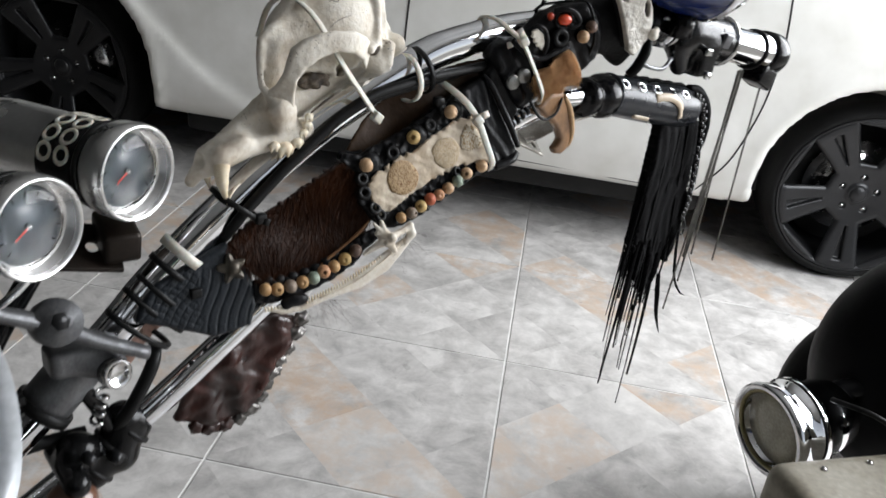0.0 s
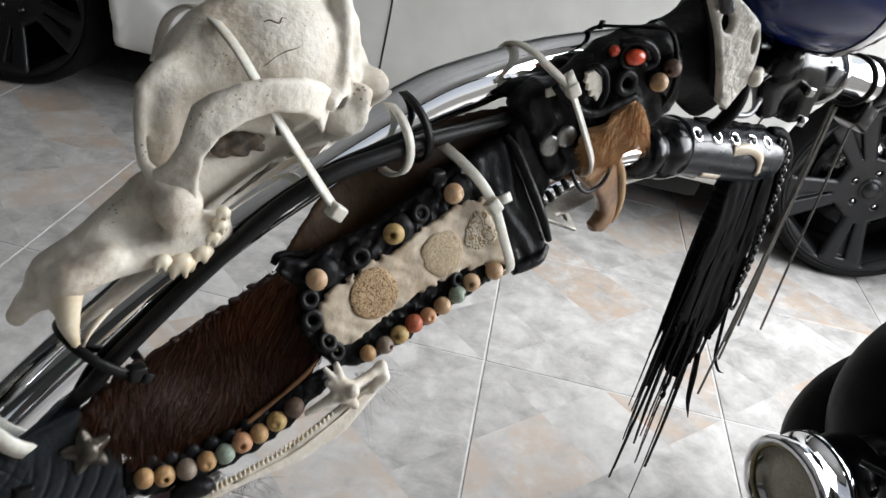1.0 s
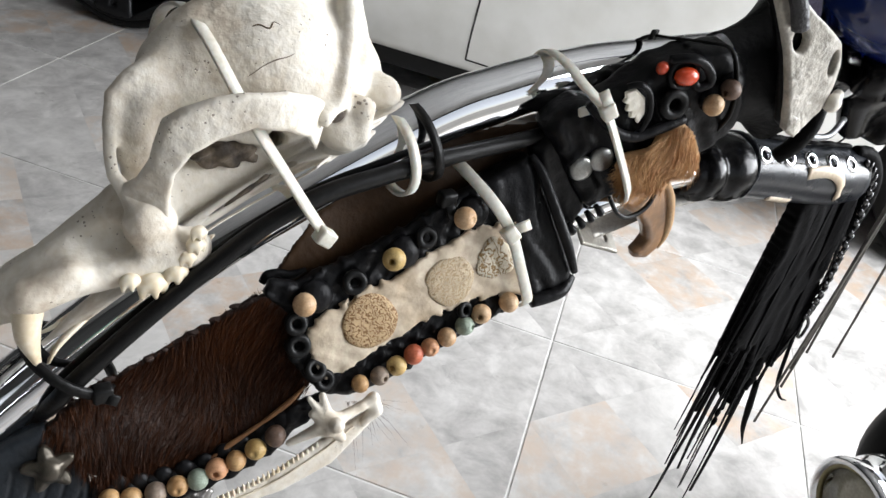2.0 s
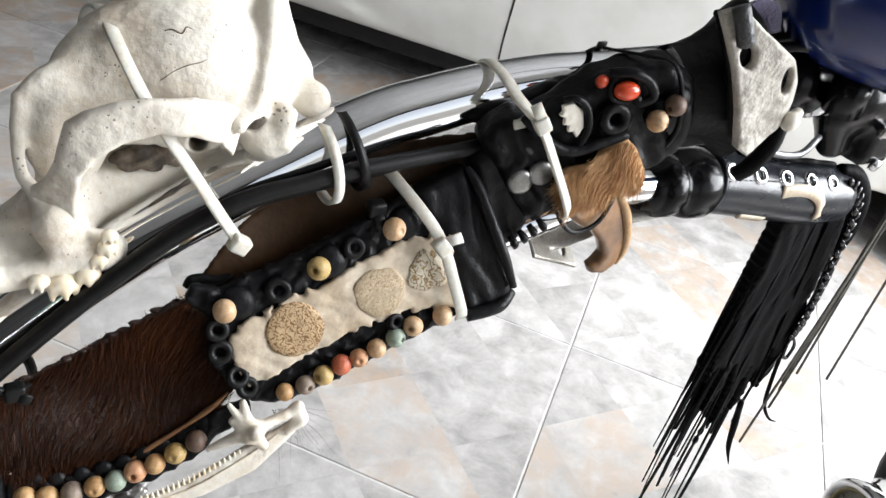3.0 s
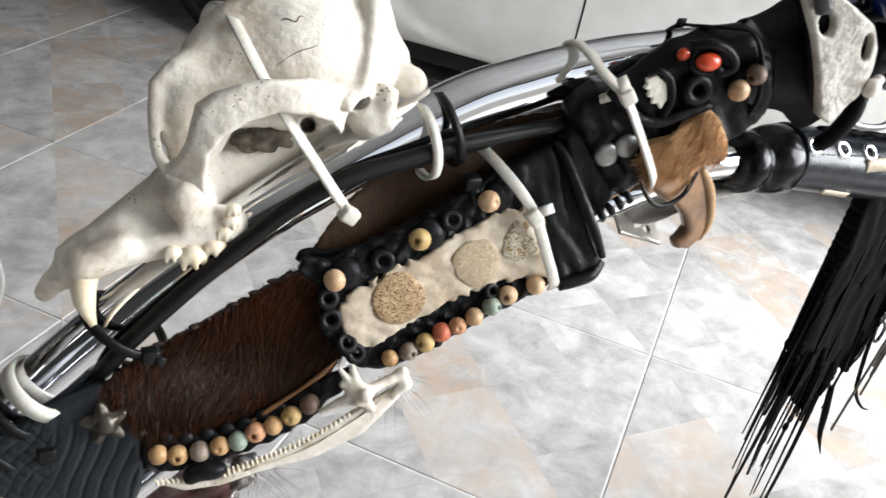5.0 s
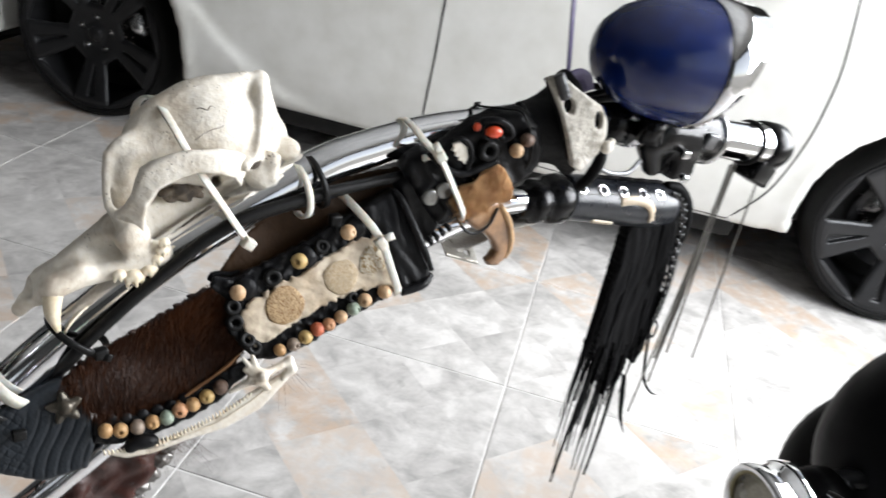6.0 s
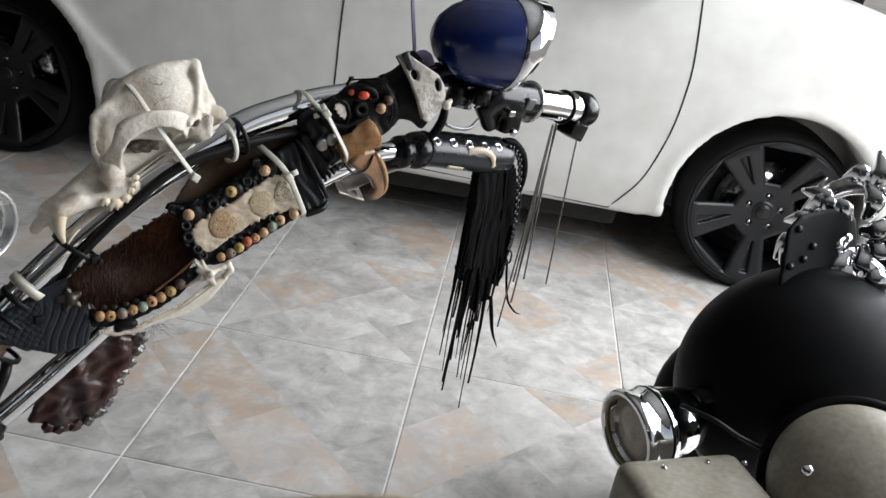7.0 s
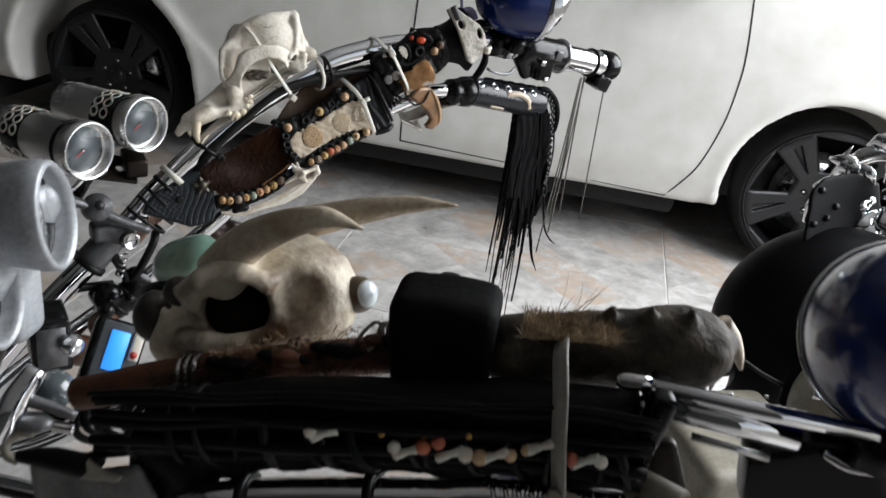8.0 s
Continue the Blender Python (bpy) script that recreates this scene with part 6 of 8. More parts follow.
for i in range(40):
    f = min(1.0, max(0.0, i / 39 + FR.uniform(-0.02, 0.02)))
    x0, z0 = 0.3590 + 0.0520 * f, 0.8340 - 0.006 * f
    xt, zt = fringe_tip(f)
    if i % 5:
        cut = FR.uniform(0.10, 0.42)
        xt, zt = xt + (x0 - xt) * cut * 0.8, zt + (z0 - zt) * cut
    y0 = 0.0118 + 0.0035 * (i % 4) + FR.uniform(-0.001, 0.001)
    out = 0.010 * f * f
    pts, rs = [], []
    for k in range(8):
        q = k / 7
        wob = 0.0026 * q * math.sin(5.0 * q + i * 1.7)
        pts.append((x0 + (xt - x0) * q + out * math.sin(math.pi * q) + wob, y0 + 0.002 * q * math.sin(i * 2.3 + 4 * q), z0 + (zt - z0) * q))
        rs.append((1.25 - 0.80 * q ** 1.3) * FR.uniform(0.85, 1.2))
    part("strand", strip(pts, FR.uniform(0.0026, 0.0052), 0.0013, 3, (FR.uniform(-0.6, 0.6), -1, 0), scales=rs), FRINGE_MAT, sleeve)
    if i % 5 == 2:
        p = pts[4 + i % 3]
        part("knot", ball(0.0024, 8, 6, (0.9, 0.8, 1.8), p), FRINGE_MAT, sleeve)
HEAD_O = [(0.3540, 0.8360), (0.3760, 0.8420), (0.4030, 0.8400), (0.4130, 0.8200), (0.4190, 0.7900), (0.4235, 0.7560), (0.4265, 0.7230), (0.4240, 0.6980), (0.4180, 0.6800), (0.4150, 0.7120), (0.4095, 0.7240), (0.4070, 0.6700), (0.4020, 0.6620), (0.3985, 0.7080), (0.3935, 0.6620), (0.3880, 0.6560), (0.3850, 0.6980), (0.3800, 0.7180), (0.3770, 0.6860), (0.3715, 0.6720), (0.3680, 0.7140), (0.3635, 0.7180), (0.3585, 0.7020), (0.3560, 0.7500), (0.3560, 0.8000)]
part("fringe_head", slab(HEAD_O, 0.0160, 0.0115, 0.0016, 0.0028, None, lambda x, z: 0.0010 * np.sin(x * 330 + 4 * np.sin(z * 45)) * np.sin(z * 70 + x * 200), rough=0.0007), FRINGE_MAT, sleeve, "dense head of the leather fringe")
part("loose_lace", tube([(0.4115, 0.012, 0.672), (0.4170, 0.011, 0.648), (0.4250, 0.011, 0.622), (0.4380, 0.011, 0.598)], 0.0021, 8, 5, (1.0, 1.2, 0.9, 0.2)), FRINGE_MAT, sleeve)
part("loose_lace", tube([(0.4265, 0.012, 0.716), (0.4310, 0.011, 0.690), (0.4400, 0.011, 0.662), (0.4560, 0.011, 0.642), (0.4690, 0.011, 0.634)], 0.0014, 8, 5, (1.0, 1, 1, 0.8, 0.2)), FRINGE_MAT, sleeve)
part("lace_roll", tube([(0.3860, 0.014, 0.8605), (0.4010, 0.013, 0.8560), (0.4150, 0.012, 0.8420), (0.4225, 0.012, 0.8250), (0.4240, 0.012, 0.8080), (0.4215, 0.012, 0.7960)], 0.0050, 12, 5, (0.6, 1.0, 1.15, 1.05, 0.8, 0.4)), FRINGE_MAT, sleeve, "rolled black lace at the sleeve's end")
BRAID_P = smooth_path([(0.3895, 0.006, 0.8560), (0.4040, 0.005, 0.8420), (0.4110, 0.005, 0.8200), (0.4135, 0.005, 0.7960), (0.4185, 0.006, 0.7700), (0.4215, 0.007, 0.7470), (0.4205, 0.008, 0.7330)], 6)
GLOSSY_LACE = mat("glossy_black_lace", (0.010, 0.010, 0.011), 0.22, var=(0.016, 0.016, 0.017), scale=120, spec=0.5)
for i, p in enumerate(BRAID_P):
    part("braid_link", ball(0.0026, 10, 6, (0.75, 0.7, 1.35), (0, 0, 0)), GLOSSY_LACE, sleeve, m=pose(p.x + (0.0011 if i % 2 else -0.0011), p.y, p.z, 0, 32 if i % 2 else -32, 0))
part("braid_tail", tube([(0.4200, 0.007, 0.734), (0.4250, 0.006, 0.726), (0.4240, 0.006, 0.716), (0.4190, 0.006, 0.718), (0.4180, 0.007, 0.728)], 0.0011, 8, 5), GLOSSY_LACE, sleeve)
part("braid_tail", tube([(0.4235, 0.010, 0.800), (0.4265, 0.009, 0.775), (0.4260, 0.009, 0.750), (0.4225, 0.009, 0.728), (0.4150, 0.009, 0.700)], 0.0012, 8, 5, (1.2, 1, 1, 0.8, 0.5)), GLOSSY_LACE, sleeve)

# ---- grip end ----


def housing(P):
    d = d_cap(P, (0.352, 0.010, 0.910), (0.402, 0.010, 0.901), 0.0195, 0.0195)
    d = s_or(d, d_box(P, (0.372, 0.006, 0.890), (0.012, 0.015, 0.014), 0.005), 0.005)
    d = s_or(d, d_cap(P, (0.340, 0.004, 0.903), (0.352, 0.006, 0.884), 0.010, 0.008), 0.005)
    d = np.maximum(d, -(np.abs(P[..., 0] - 0.384) - 0.0008 + 200 * np.maximum(0, d + 0.002)))
    return d


sw = part("switch_housing", nets(housing, (0.310, -0.018, 0.862), (0.428, 0.040, 0.938), 0.0018), BLACK_PLASTIC, handlebar, "black switch housing")
part("switch_button", bevel_box(0.011, 0.004, 0.012, 0.0012, 2, pose(0.388, -0.0095, 0.906, 10, 10, 0)), ALU, sw, "grey switch button")
part("switch_button", bevel_box(0.008, 0.004, 0.006, 0.001, 2, pose(0.362, -0.0115, 0.8985, 0, 10, 0)), OLD_CHROME, sw)
part("screw", lathe([(0.0, 0.002), (0.0032, 0.0016), (0.0036, -0.002)], 12, facing((0.372, -0.010, 0.878), (0.2, -1, -0.2))), CHROME, sw)
part("clamp", tube([(0.290, 0.012, 0.9205), (0.316, 0.011, 0.9165)], 0.0155, 24, 1), BLACK_PLASTIC, handlebar, "black lever clamp")
part("clamp_ring", tube([(0.318, 0.011, 0.9165), (0.325, 0.011, 0.9150)], 0.0165, 24, 1), CHROME, handlebar)
part("clamp_ring", tube([(0.328, 0.011, 0.9145), (0.333, 0.011, 0.9135)], 0.0150, 24, 1), OLD_CHROME, handlebar)
for y in (-0.006, 0.004, 0.016):
    part("wire", tube([(0.262, 0.008 + y * 0.4, 0.936), (0.280, y, 0.942), (0.300, y, 0.938), (0.318, y * 0.8, 0.930)], 0.0024, 8, 4), RUBBER, handlebar)
part("grip", lathe([(0.0150, 0.0), (0.0168, 0.002), (0.0160, 0.008), (0.0155, 0.040), (0.0158, 0.066), (0.0172, 0.070), (0.0172, 0.076), (0.0160, 0.078)], 36, facing((0.404, 0.010, 0.9015), (1, 0, -0.17))), CHROME, handlebar, "chrome grip barrel")
part("grip_ring", torus(0.0165, 0.0018, 32, 8, facing((0.463, 0.010, 0.8915), (1, 0, -0.17))), RUBBER, handlebar)
part("grip_ring", torus(0.0185, 0.0030, 32, 8, facing((0.407, 0.010, 0.9010), (1, 0, -0.17))), OLD_CHROME, handlebar)
part("end_cap", lathe([(0.0165, 0.0), (0.0195, 0.003), (0.0195, 0.020), (0.0170, 0.026), (0.0, 0.028)], 36, facing((0.480, 0.010, 0.8885), (1, 0, -0.17))), BLACK_PLASTIC, handlebar, "black end cap")
part("end_block", bevel_box(0.026, 0.022, 0.020, 0.003, 2, pose(0.482, 0.006, 0.868, 0, 25, 0)), BLACK_PLASTIC, handlebar)
part("hand_lever", tube([(0.330, 0.000, 0.892), (0.316, -0.004, 0.886), (0.296, -0.006, 0.8885), (0.284, -0.004, 0.893)], 0.0017, 10, 5), ALU, handlebar, "thin bent lever rod")

for i, (x, y, dx, ln) in enumerate(((0.452, 0.008, -0.012, 0.185), (0.456, 0.012, -0.006, 0.20), (0.460, 0.010, -0.014, 0.215), (0.463, 0.014, 0.002, 0.19), (0.502, 0.012, 0.004, 0.205), (0.448, 0.006, -0.022, 0.24))):
    solo("hanging_cord", tube([(x, y, 0.872), (x + dx * 0.3, y, 0.872 - ln * 0.35), (x + dx, y, 0.872 - ln)], 0.0010, 6, 5), CORD, BAR, "thin grey cord hanging from the grip end", "cord", group="cords at the grip")

# ---- blue bullet lamp ----


def bullet_lamp(m, label, reach=1.0):
    lamp_ = thing("bullet_lamp", m, label, "lamp", group="blue bullet lamps")
    part("shell", lathe([(0.0, 0.0), (0.010, 0.0015), (0.0195, 0.007), (0.0285, 0.018), (0.0350, 0.032), (0.0390, 0.050), (0.0405, 0.068), (0.0405, 0.074)], 48), BLUE, lamp_, "deep blue enamel shell")
    k, vs, fs = 48, [], []
    for r, z, slant in ((0.0412, 0.070, 0.0), (0.0425, 0.072, 0.0), (0.0425, 0.080, 0.15), (0.0415, 0.088, 0.45), (0.0400, 0.088, 0.45), (0.0392, 0.076, 0.1)):
        for i in range(k):
            a = 2 * math.pi * i / k
            vs.append((r * math.cos(a), r * math.sin(a), 0.070 + (z - 0.070) * reach + slant * reach * 0.036 * math.sin(a)))
    for j in range(5):
        for i in range(k):
            fs.append((j * k + i, j * k + (i + 1) % k, (j + 1) * k + (i + 1) % k, (j + 1) * k + i))
    part("visor", (vs, fs), CHROME, lamp_, "slanted chrome visor rim")
    part("lens", lathe([(0.0395, 0.070), (0.030, 0.070 + 0.006 * reach), (0.015, 0.070 + 0.009 * reach), (0.0, 0.070 + 0.010 * reach)], 40), DIAL, lamp_, "frosted lens")
    part("stem", tube([(0, -0.036, 0.058), (0, -0.056, 0.060)], 0.009, 14, 1), BLACK_PLASTIC, lamp_)
    return lamp_


bullet_lamp(BAR @ facing((0.262, 0.004, 0.972), (0.100, -0.030, -0.006)), "blue enamel bullet lamp with slanted chrome visor above the grip")

SHELL = mat("tarnished_shell", (0.20, 0.19, 0.18), 0.3, 0.6, var=(0.05, 0.045, 0.04), scale=120)
# ---- reddish leather pouch with a shell edge under the lower tube ----
pouch = thing("leather_pouch", BAR @ pose(0.012, 0, -0.018), "dark red leather pouch with scalloped shell edge hanging below the tubes", "pouch")
POUCH = [(-0.0900, 0.6960), (-0.0820, 0.7120), (-0.0708, 0.7260), (-0.0419, 0.7516), (-0.0200, 0.7560), (-0.0020, 0.7480), (-0.0080, 0.7290), (-0.0218, 0.7167), (-0.0300, 0.6980), (-0.0420, 0.6840), (-0.0660, 0.6850)]
part("bag", slab(POUCH, 0.022, 0.012, 0.0018, 0.005, None, lambda x, z: 0.0022 * np.sin((x * 0.8 + z) * 75 + 2 * np.sin(x * 120)) + 0.0016 * np.sin(x * 330 + 2 * np.sin(z * 210)) * np.sin(z * 260)), RED_LEATHER, pouch, "glossy oxblood leather")
RIM_P = [(-0.0020, 0.7480), (-0.0060, 0.7380), (-0.0110, 0.7285), (-0.0180, 0.7205), (-0.0225, 0.7125), (-0.0265, 0.7045), (-0.0315, 0.6965), (-0.0380, 0.6885), (-0.0460, 0.6835), (-0.0560, 0.6825), (-0.0660, 0.6840), (-0.0760, 0.6880)]
for i, (x, z) in enumerate(RIM_P):
    k = 1.0 + 0.25 * math.sin(i * 2.1)
    part("shell" if i < 9 else "ruffle", nets(lambda P: d_egg(P, (x, 0.018, z), (0.0062 * k, 0.0040, 0.0050)) + 0.0007 * np.sin(P[..., 0] * 900 + i) * np.sin(P[..., 2] * 1000), (x - 0.010, 0.010, z - 0.009), (x + 0.010, 0.026, z + 0.009), 0.0011), SHELL if i < 9 else RED_LEATHER, pouch, "silvery shell" if i < 9 else "")
solo("pink_rag", slab([(-0.128, 0.7330), (-0.085, 0.7560), (-0.064, 0.7580), (-0.090, 0.7330), (-0.108, 0.7160)], 0.030, 0.002, 0.0016, 0.0008, lambda x, z: 0.002 * np.sin(x * 200)), mat("pinkish_cloth", (0.42, 0.27, 0.22), 0.8, var=(0.3, 0.18, 0.14), scale=60, bump=0.3), BAR, "pale pink leather patch behind the tubes", "leather patch")

# ---- twin chrome gauges ----


BRUSHED = mat("satin_chrome", (0.86, 0.86, 0.85), 0.30, 1.0, var=(0.74, 0.74, 0.73), scale=30, rvar=0.08, bscale=60)


def sleeve_letters(parent, r, z0, turn):
    """Two rows of plain white rounded marks on a black label band."""
    for row in range(2):
        for k in range(5):
            a = turn + k * 0.46
            c = Vector((r * math.cos(a), r * math.sin(a), z0 + row * 0.0125))
            part("label_mark", torus(0.0044, 0.0012, 14, 6, facing(c, (math.cos(a), math.sin(a), 0), (0, 0, 1)), 0.5), NYLON, parent)


def gauge(m, label, b0, b1):
    g = thing("chrome_gauge", m, label, "gauge", group="twin chrome gauges")
    part("body", lathe([(0.0, -0.105), (0.016, -0.103), (0.0215, -0.096), (0.0225, -0.085), (0.0225, -0.010), (0.0235, -0.009), (0.0235, -0.004), (0.0225, -0.003)], 48), BRUSHED, g, "satin chrome cylinder")
    band = part("label_band", lathe([(0.0227, b0), (0.0231, b0 + 0.001), (0.0231, b1 - 0.001), (0.0227, b1)], 48), BLACK_PLASTIC, g, "black printed label band")
    sleeve_letters(band, 0.0232, b0 + 0.0065, 0.9)
    sleeve_letters(band, 0.0232, b0 + 0.0065, -2.6)
    part("groove", torus(0.0226, 0.0020, 40, 8, pose(0, 0, -0.012)), RUBBER, g)
    part("bezel", lathe([(0.0235, -0.006), (0.0258, -0.005), (0.0263, 0.004), (0.0258, 0.009), (0.0246, 0.010), (0.0234, 0.006), (0.0230, 0.000)], 56), BRUSHED, g, "satin bright bezel")
    dial = part("dial", lathe([(0.0, 0.0005), (0.0231, 0.0005), (0.0231, -0.002)], 40), DIAL, g, "pale blue dial")
    for k in range(11):
        a = radians(-130 + 26 * k)
        part("tick", bevel_box(0.0008, 0.0034, 0.0003, 0.0001, 1, Matrix.Rotation(a, 4, 'Z') @ pose(0, 0.0178, 0.0010)), BLACK_PLASTIC, dial)
    part("needle", moved(strip([(0, -0.001, 0), (0, 0.010, 0)], 0.0011, 0.0004, 1), pose(0, 0, 0.0022, 0, 0, 120)), RED_PAINT, dial, "red needle")
    part("hub", lathe([(0.0, 0.0035), (0.0014, 0.003), (0.0017, 0.0005)], 16), OLD_CHROME, dial)
    pane = part("pane", lathe([(0.0, 0.0078), (0.012, 0.0074), (0.0235, 0.0062), (0.0235, 0.0056), (0.012, 0.0068), (0.0, 0.0072)], 40), GLASS, g, "domed clear glass")
    pane.visible_shadow = False
    return g


gauge(facing((-0.086, 0.445, 0.849), (0.93, -0.36, 0.05)), "chrome tube gauge with black label band beside the skull", -0.041, -0.015)
gauge(facing((-0.113, 0.395, 0.834), (0.93, -0.36, 0.05)), "chrome tube gauge with black label band, on the bracket", -0.084, -0.058)
gb = thing("gauge_bracket", pose(-0.018, 0.004, -0.002), "brown oxidised steel bracket carrying the twin gauges", "bracket")
BRZ = mat("oxidised_steel", (0.020, 0.014, 0.010), 0.4, 0.6, var=(0.010, 0.007, 0.005), scale=40, rvar=0.1)
part("plate", moved(plate_with_holes(0.075, 0.030, 0.003, ((0.022, 0.0), (-0.022, 0.0)), 0.0035), pose(-0.105, 0.425, 0.808, 35, 12, 40)), BRZ, gb)
part("tab", bevel_box(0.020, 0.030, 0.018, 0.003, 2, pose(-0.078, 0.447, 0.809, 10, 0, 40)), BRZ, gb)
part("bolt", lathe([(0.0, 0.004), (0.0055, 0.003), (0.006, -0.003)], 6, facing((-0.098, 0.418, 0.813), (0.3, -0.7, 0.6))), OLD_CHROME, gb)
part("washer", lathe([(0.003, 0.001), (0.009, 0.001), (0.009, -0.001), (0.003, -0.001)], 24, facing((-0.098, 0.418, 0.810), (0.3, -0.7, 0.6))), OLD_CHROME, gb)
part("wire_hook", tube([(-0.120, 0.372, 0.800), (-0.108, 0.374, 0.796), (-0.098, 0.378, 0.804), (-0.092, 0.384, 0.812)], 0.0022, 8, 5), CHROME, gb, "bent chrome wire")
part("leg", tube([(-0.105, 0.420, 0.806), (-0.125, 0.400, 0.760), (-0.14, 0.385, 0.715)], 0.006, 10, 3), BLACK_PLASTIC, gb)

# ---- cast lever perch on the bar ----
perch = thing("lever_perch", BAR, "grey cast aluminium lever perch clamped to the handlebar", "lever")
part("lever_arm", tube([(-0.205, 0.004, 0.8040), (-0.175, 0.004, 0.7920), (-0.150, 0.003, 0.7790), (-0.126, -0.004, 0.7655), (-0.1035, -0.010, 0.7550)], 0.0068, 12, 5, (0.6, 0.8, 1.0, 0.85, 0.75), 0.7), ALU, perch)
part("pivot", lathe([(0.0, 0.011), (0.006, 0.0105), (0.0065, 0.008), (0.0120, 0.007), (0.0130, 0.0), (0.0120, -0.010)], 24, facing((-0.1455, 0.004, 0.7785), (0.05, -0.9, 0.5))), ALU, perch)
part("pivot_nut", lathe([(0.0, 0.0025), (0.005, 0.002), (0.0058, -0.004)], 6, facing((-0.1455, -0.0035, 0.7830), (0.05, -0.9, 0.5))), GUNMETAL, perch, "dark hexagon nut")


def perch_body(P):
    d = d_box(P, (-0.134, 0.012, 0.7510), (0.0165, 0.010, 0.0085), 0.004)
    d = s_or(d, d_cap(P, (-0.130, 0.010, 0.748), (-0.1205, 0.003, 0.7455), 0.0095, 0.0095), 0.005)
    d = s_or(d, d_cap(P, (-0.146, 0.026, 0.7175), (-0.128, 0.026, 0.7360), 0.0145, 0.0145), 0.003)
    return s_cut(d, d_cap(P, (-0.140, -0.006, 0.7545), (-0.124, -0.008, 0.7505), 0.003, 0.003), 0.002)


part("body", nets(perch_body, (-0.182, -0.012, 0.695), (-0.100, 0.050, 0.790), 0.002), ALU, perch)
part("bolt", lathe([(0.0, 0.002), (0.006, 0.002), (0.007, 0.004), (0.0085, 0.003), (0.0085, -0.004)], 20, facing((-0.1205, -0.006, 0.7450), (0.2, -1, 0.2))), OLD_CHROME, perch)
part("spring", tube([(-0.121 - 0.00018 * i + 0.0036 * math.cos(i * 0.9), 0.014 + 0.0036 * math.sin(i * 0.9), 0.722 - 0.0008 * i) for i in range(30)], 0.0011, 6, 2), OLD_CHROME, perch, "coil spring")
part("cable_end", tube([(-0.133, 0.020, 0.738), (-0.129, 0.018, 0.7200), (-0.1225, 0.018, 0.7050), (-0.1170, 0.018, 0.6900)], 0.0045, 10, 4), BLACK_PLASTIC, perch)

# ---- black joint below, with brown ball ends ----
joint = thing("steering_joint", BAR, "black clamp joint with brown ball ends under the lower tube", "joint")


def joint_body(P):
    d = d_cap(P, (-0.103, 0.022, 0.6850), (-0.1290, 0.022, 0.6620), 0.0118, 0.0130)
    d = s_or(d, d_ball(P, (-0.1360, 0.020, 0.6790), 0.0125), 0.004)
    d = s_or(d, d_cap(P, (-0.1130, 0.022, 0.6690), (-0.1080, 0.022, 0.6900), 0.0135, 0.0120), 0.002)
    return s_or(d, d_cap(P, (-0.143, 0.000, 0.672), (-0.143, 0.036, 0.672), 0.0075, 0.0075), 0.003)


part("clamp", nets(joint_body, (-0.160, -0.014, 0.640), (-0.084, 0.052, 0.712), 0.002), BLACK_PLASTIC, joint)
for a in ((-0.1045, 0.022, 0.6838), (-0.1145, 0.022, 0.6745), (-0.1270, 0.022, 0.6635)):
    part("ring", torus(0.0128, 0.0016, 28, 8, facing(a, (0.75, 0, 0.66))), RUBBER, joint)
for x, z in ((-0.1340, 0.6830), (-0.1420, 0.6725), (-0.1190, 0.6780)):
    part("bolt", lathe([(0.0, 0.005), (0.0035, 0.004), (0.004, -0.004)], 6, facing((x, 0.006, z), (0.1, -1, 0.2))), GUNMETAL, joint)
BROWN_LACQUER = mat("brown_lacquer", (0.13, 0.055, 0.028), 0.3, var=(0.07, 0.03, 0.016), scale=50, coat=0.4)
for c, r in (((-0.1440, 0.010, 0.6520), 0.0150), ((-0.1680, 0.004, 0.6320), 0.0165)):
    part("ball_end", ball(r, 18, 11, (1, 1, 0.92), c), BROWN_LACQUER, joint, "glossy brown ball")
part("hose", tube([(-0.128, 0.030, 0.6835), (-0.150, 0.030, 0.6850), (-0.176, 0.030, 0.6845), (-0.22, 0.034, 0.675), (-0.27, 0.04, 0.65)], 0.0042, 10, 5), RUBBER, joint)

# ---- twin grey instrument pod ----
pod = thing("instrument_pod", ONE, "silver grey twin instrument pod facing the rider", "instrument pod")


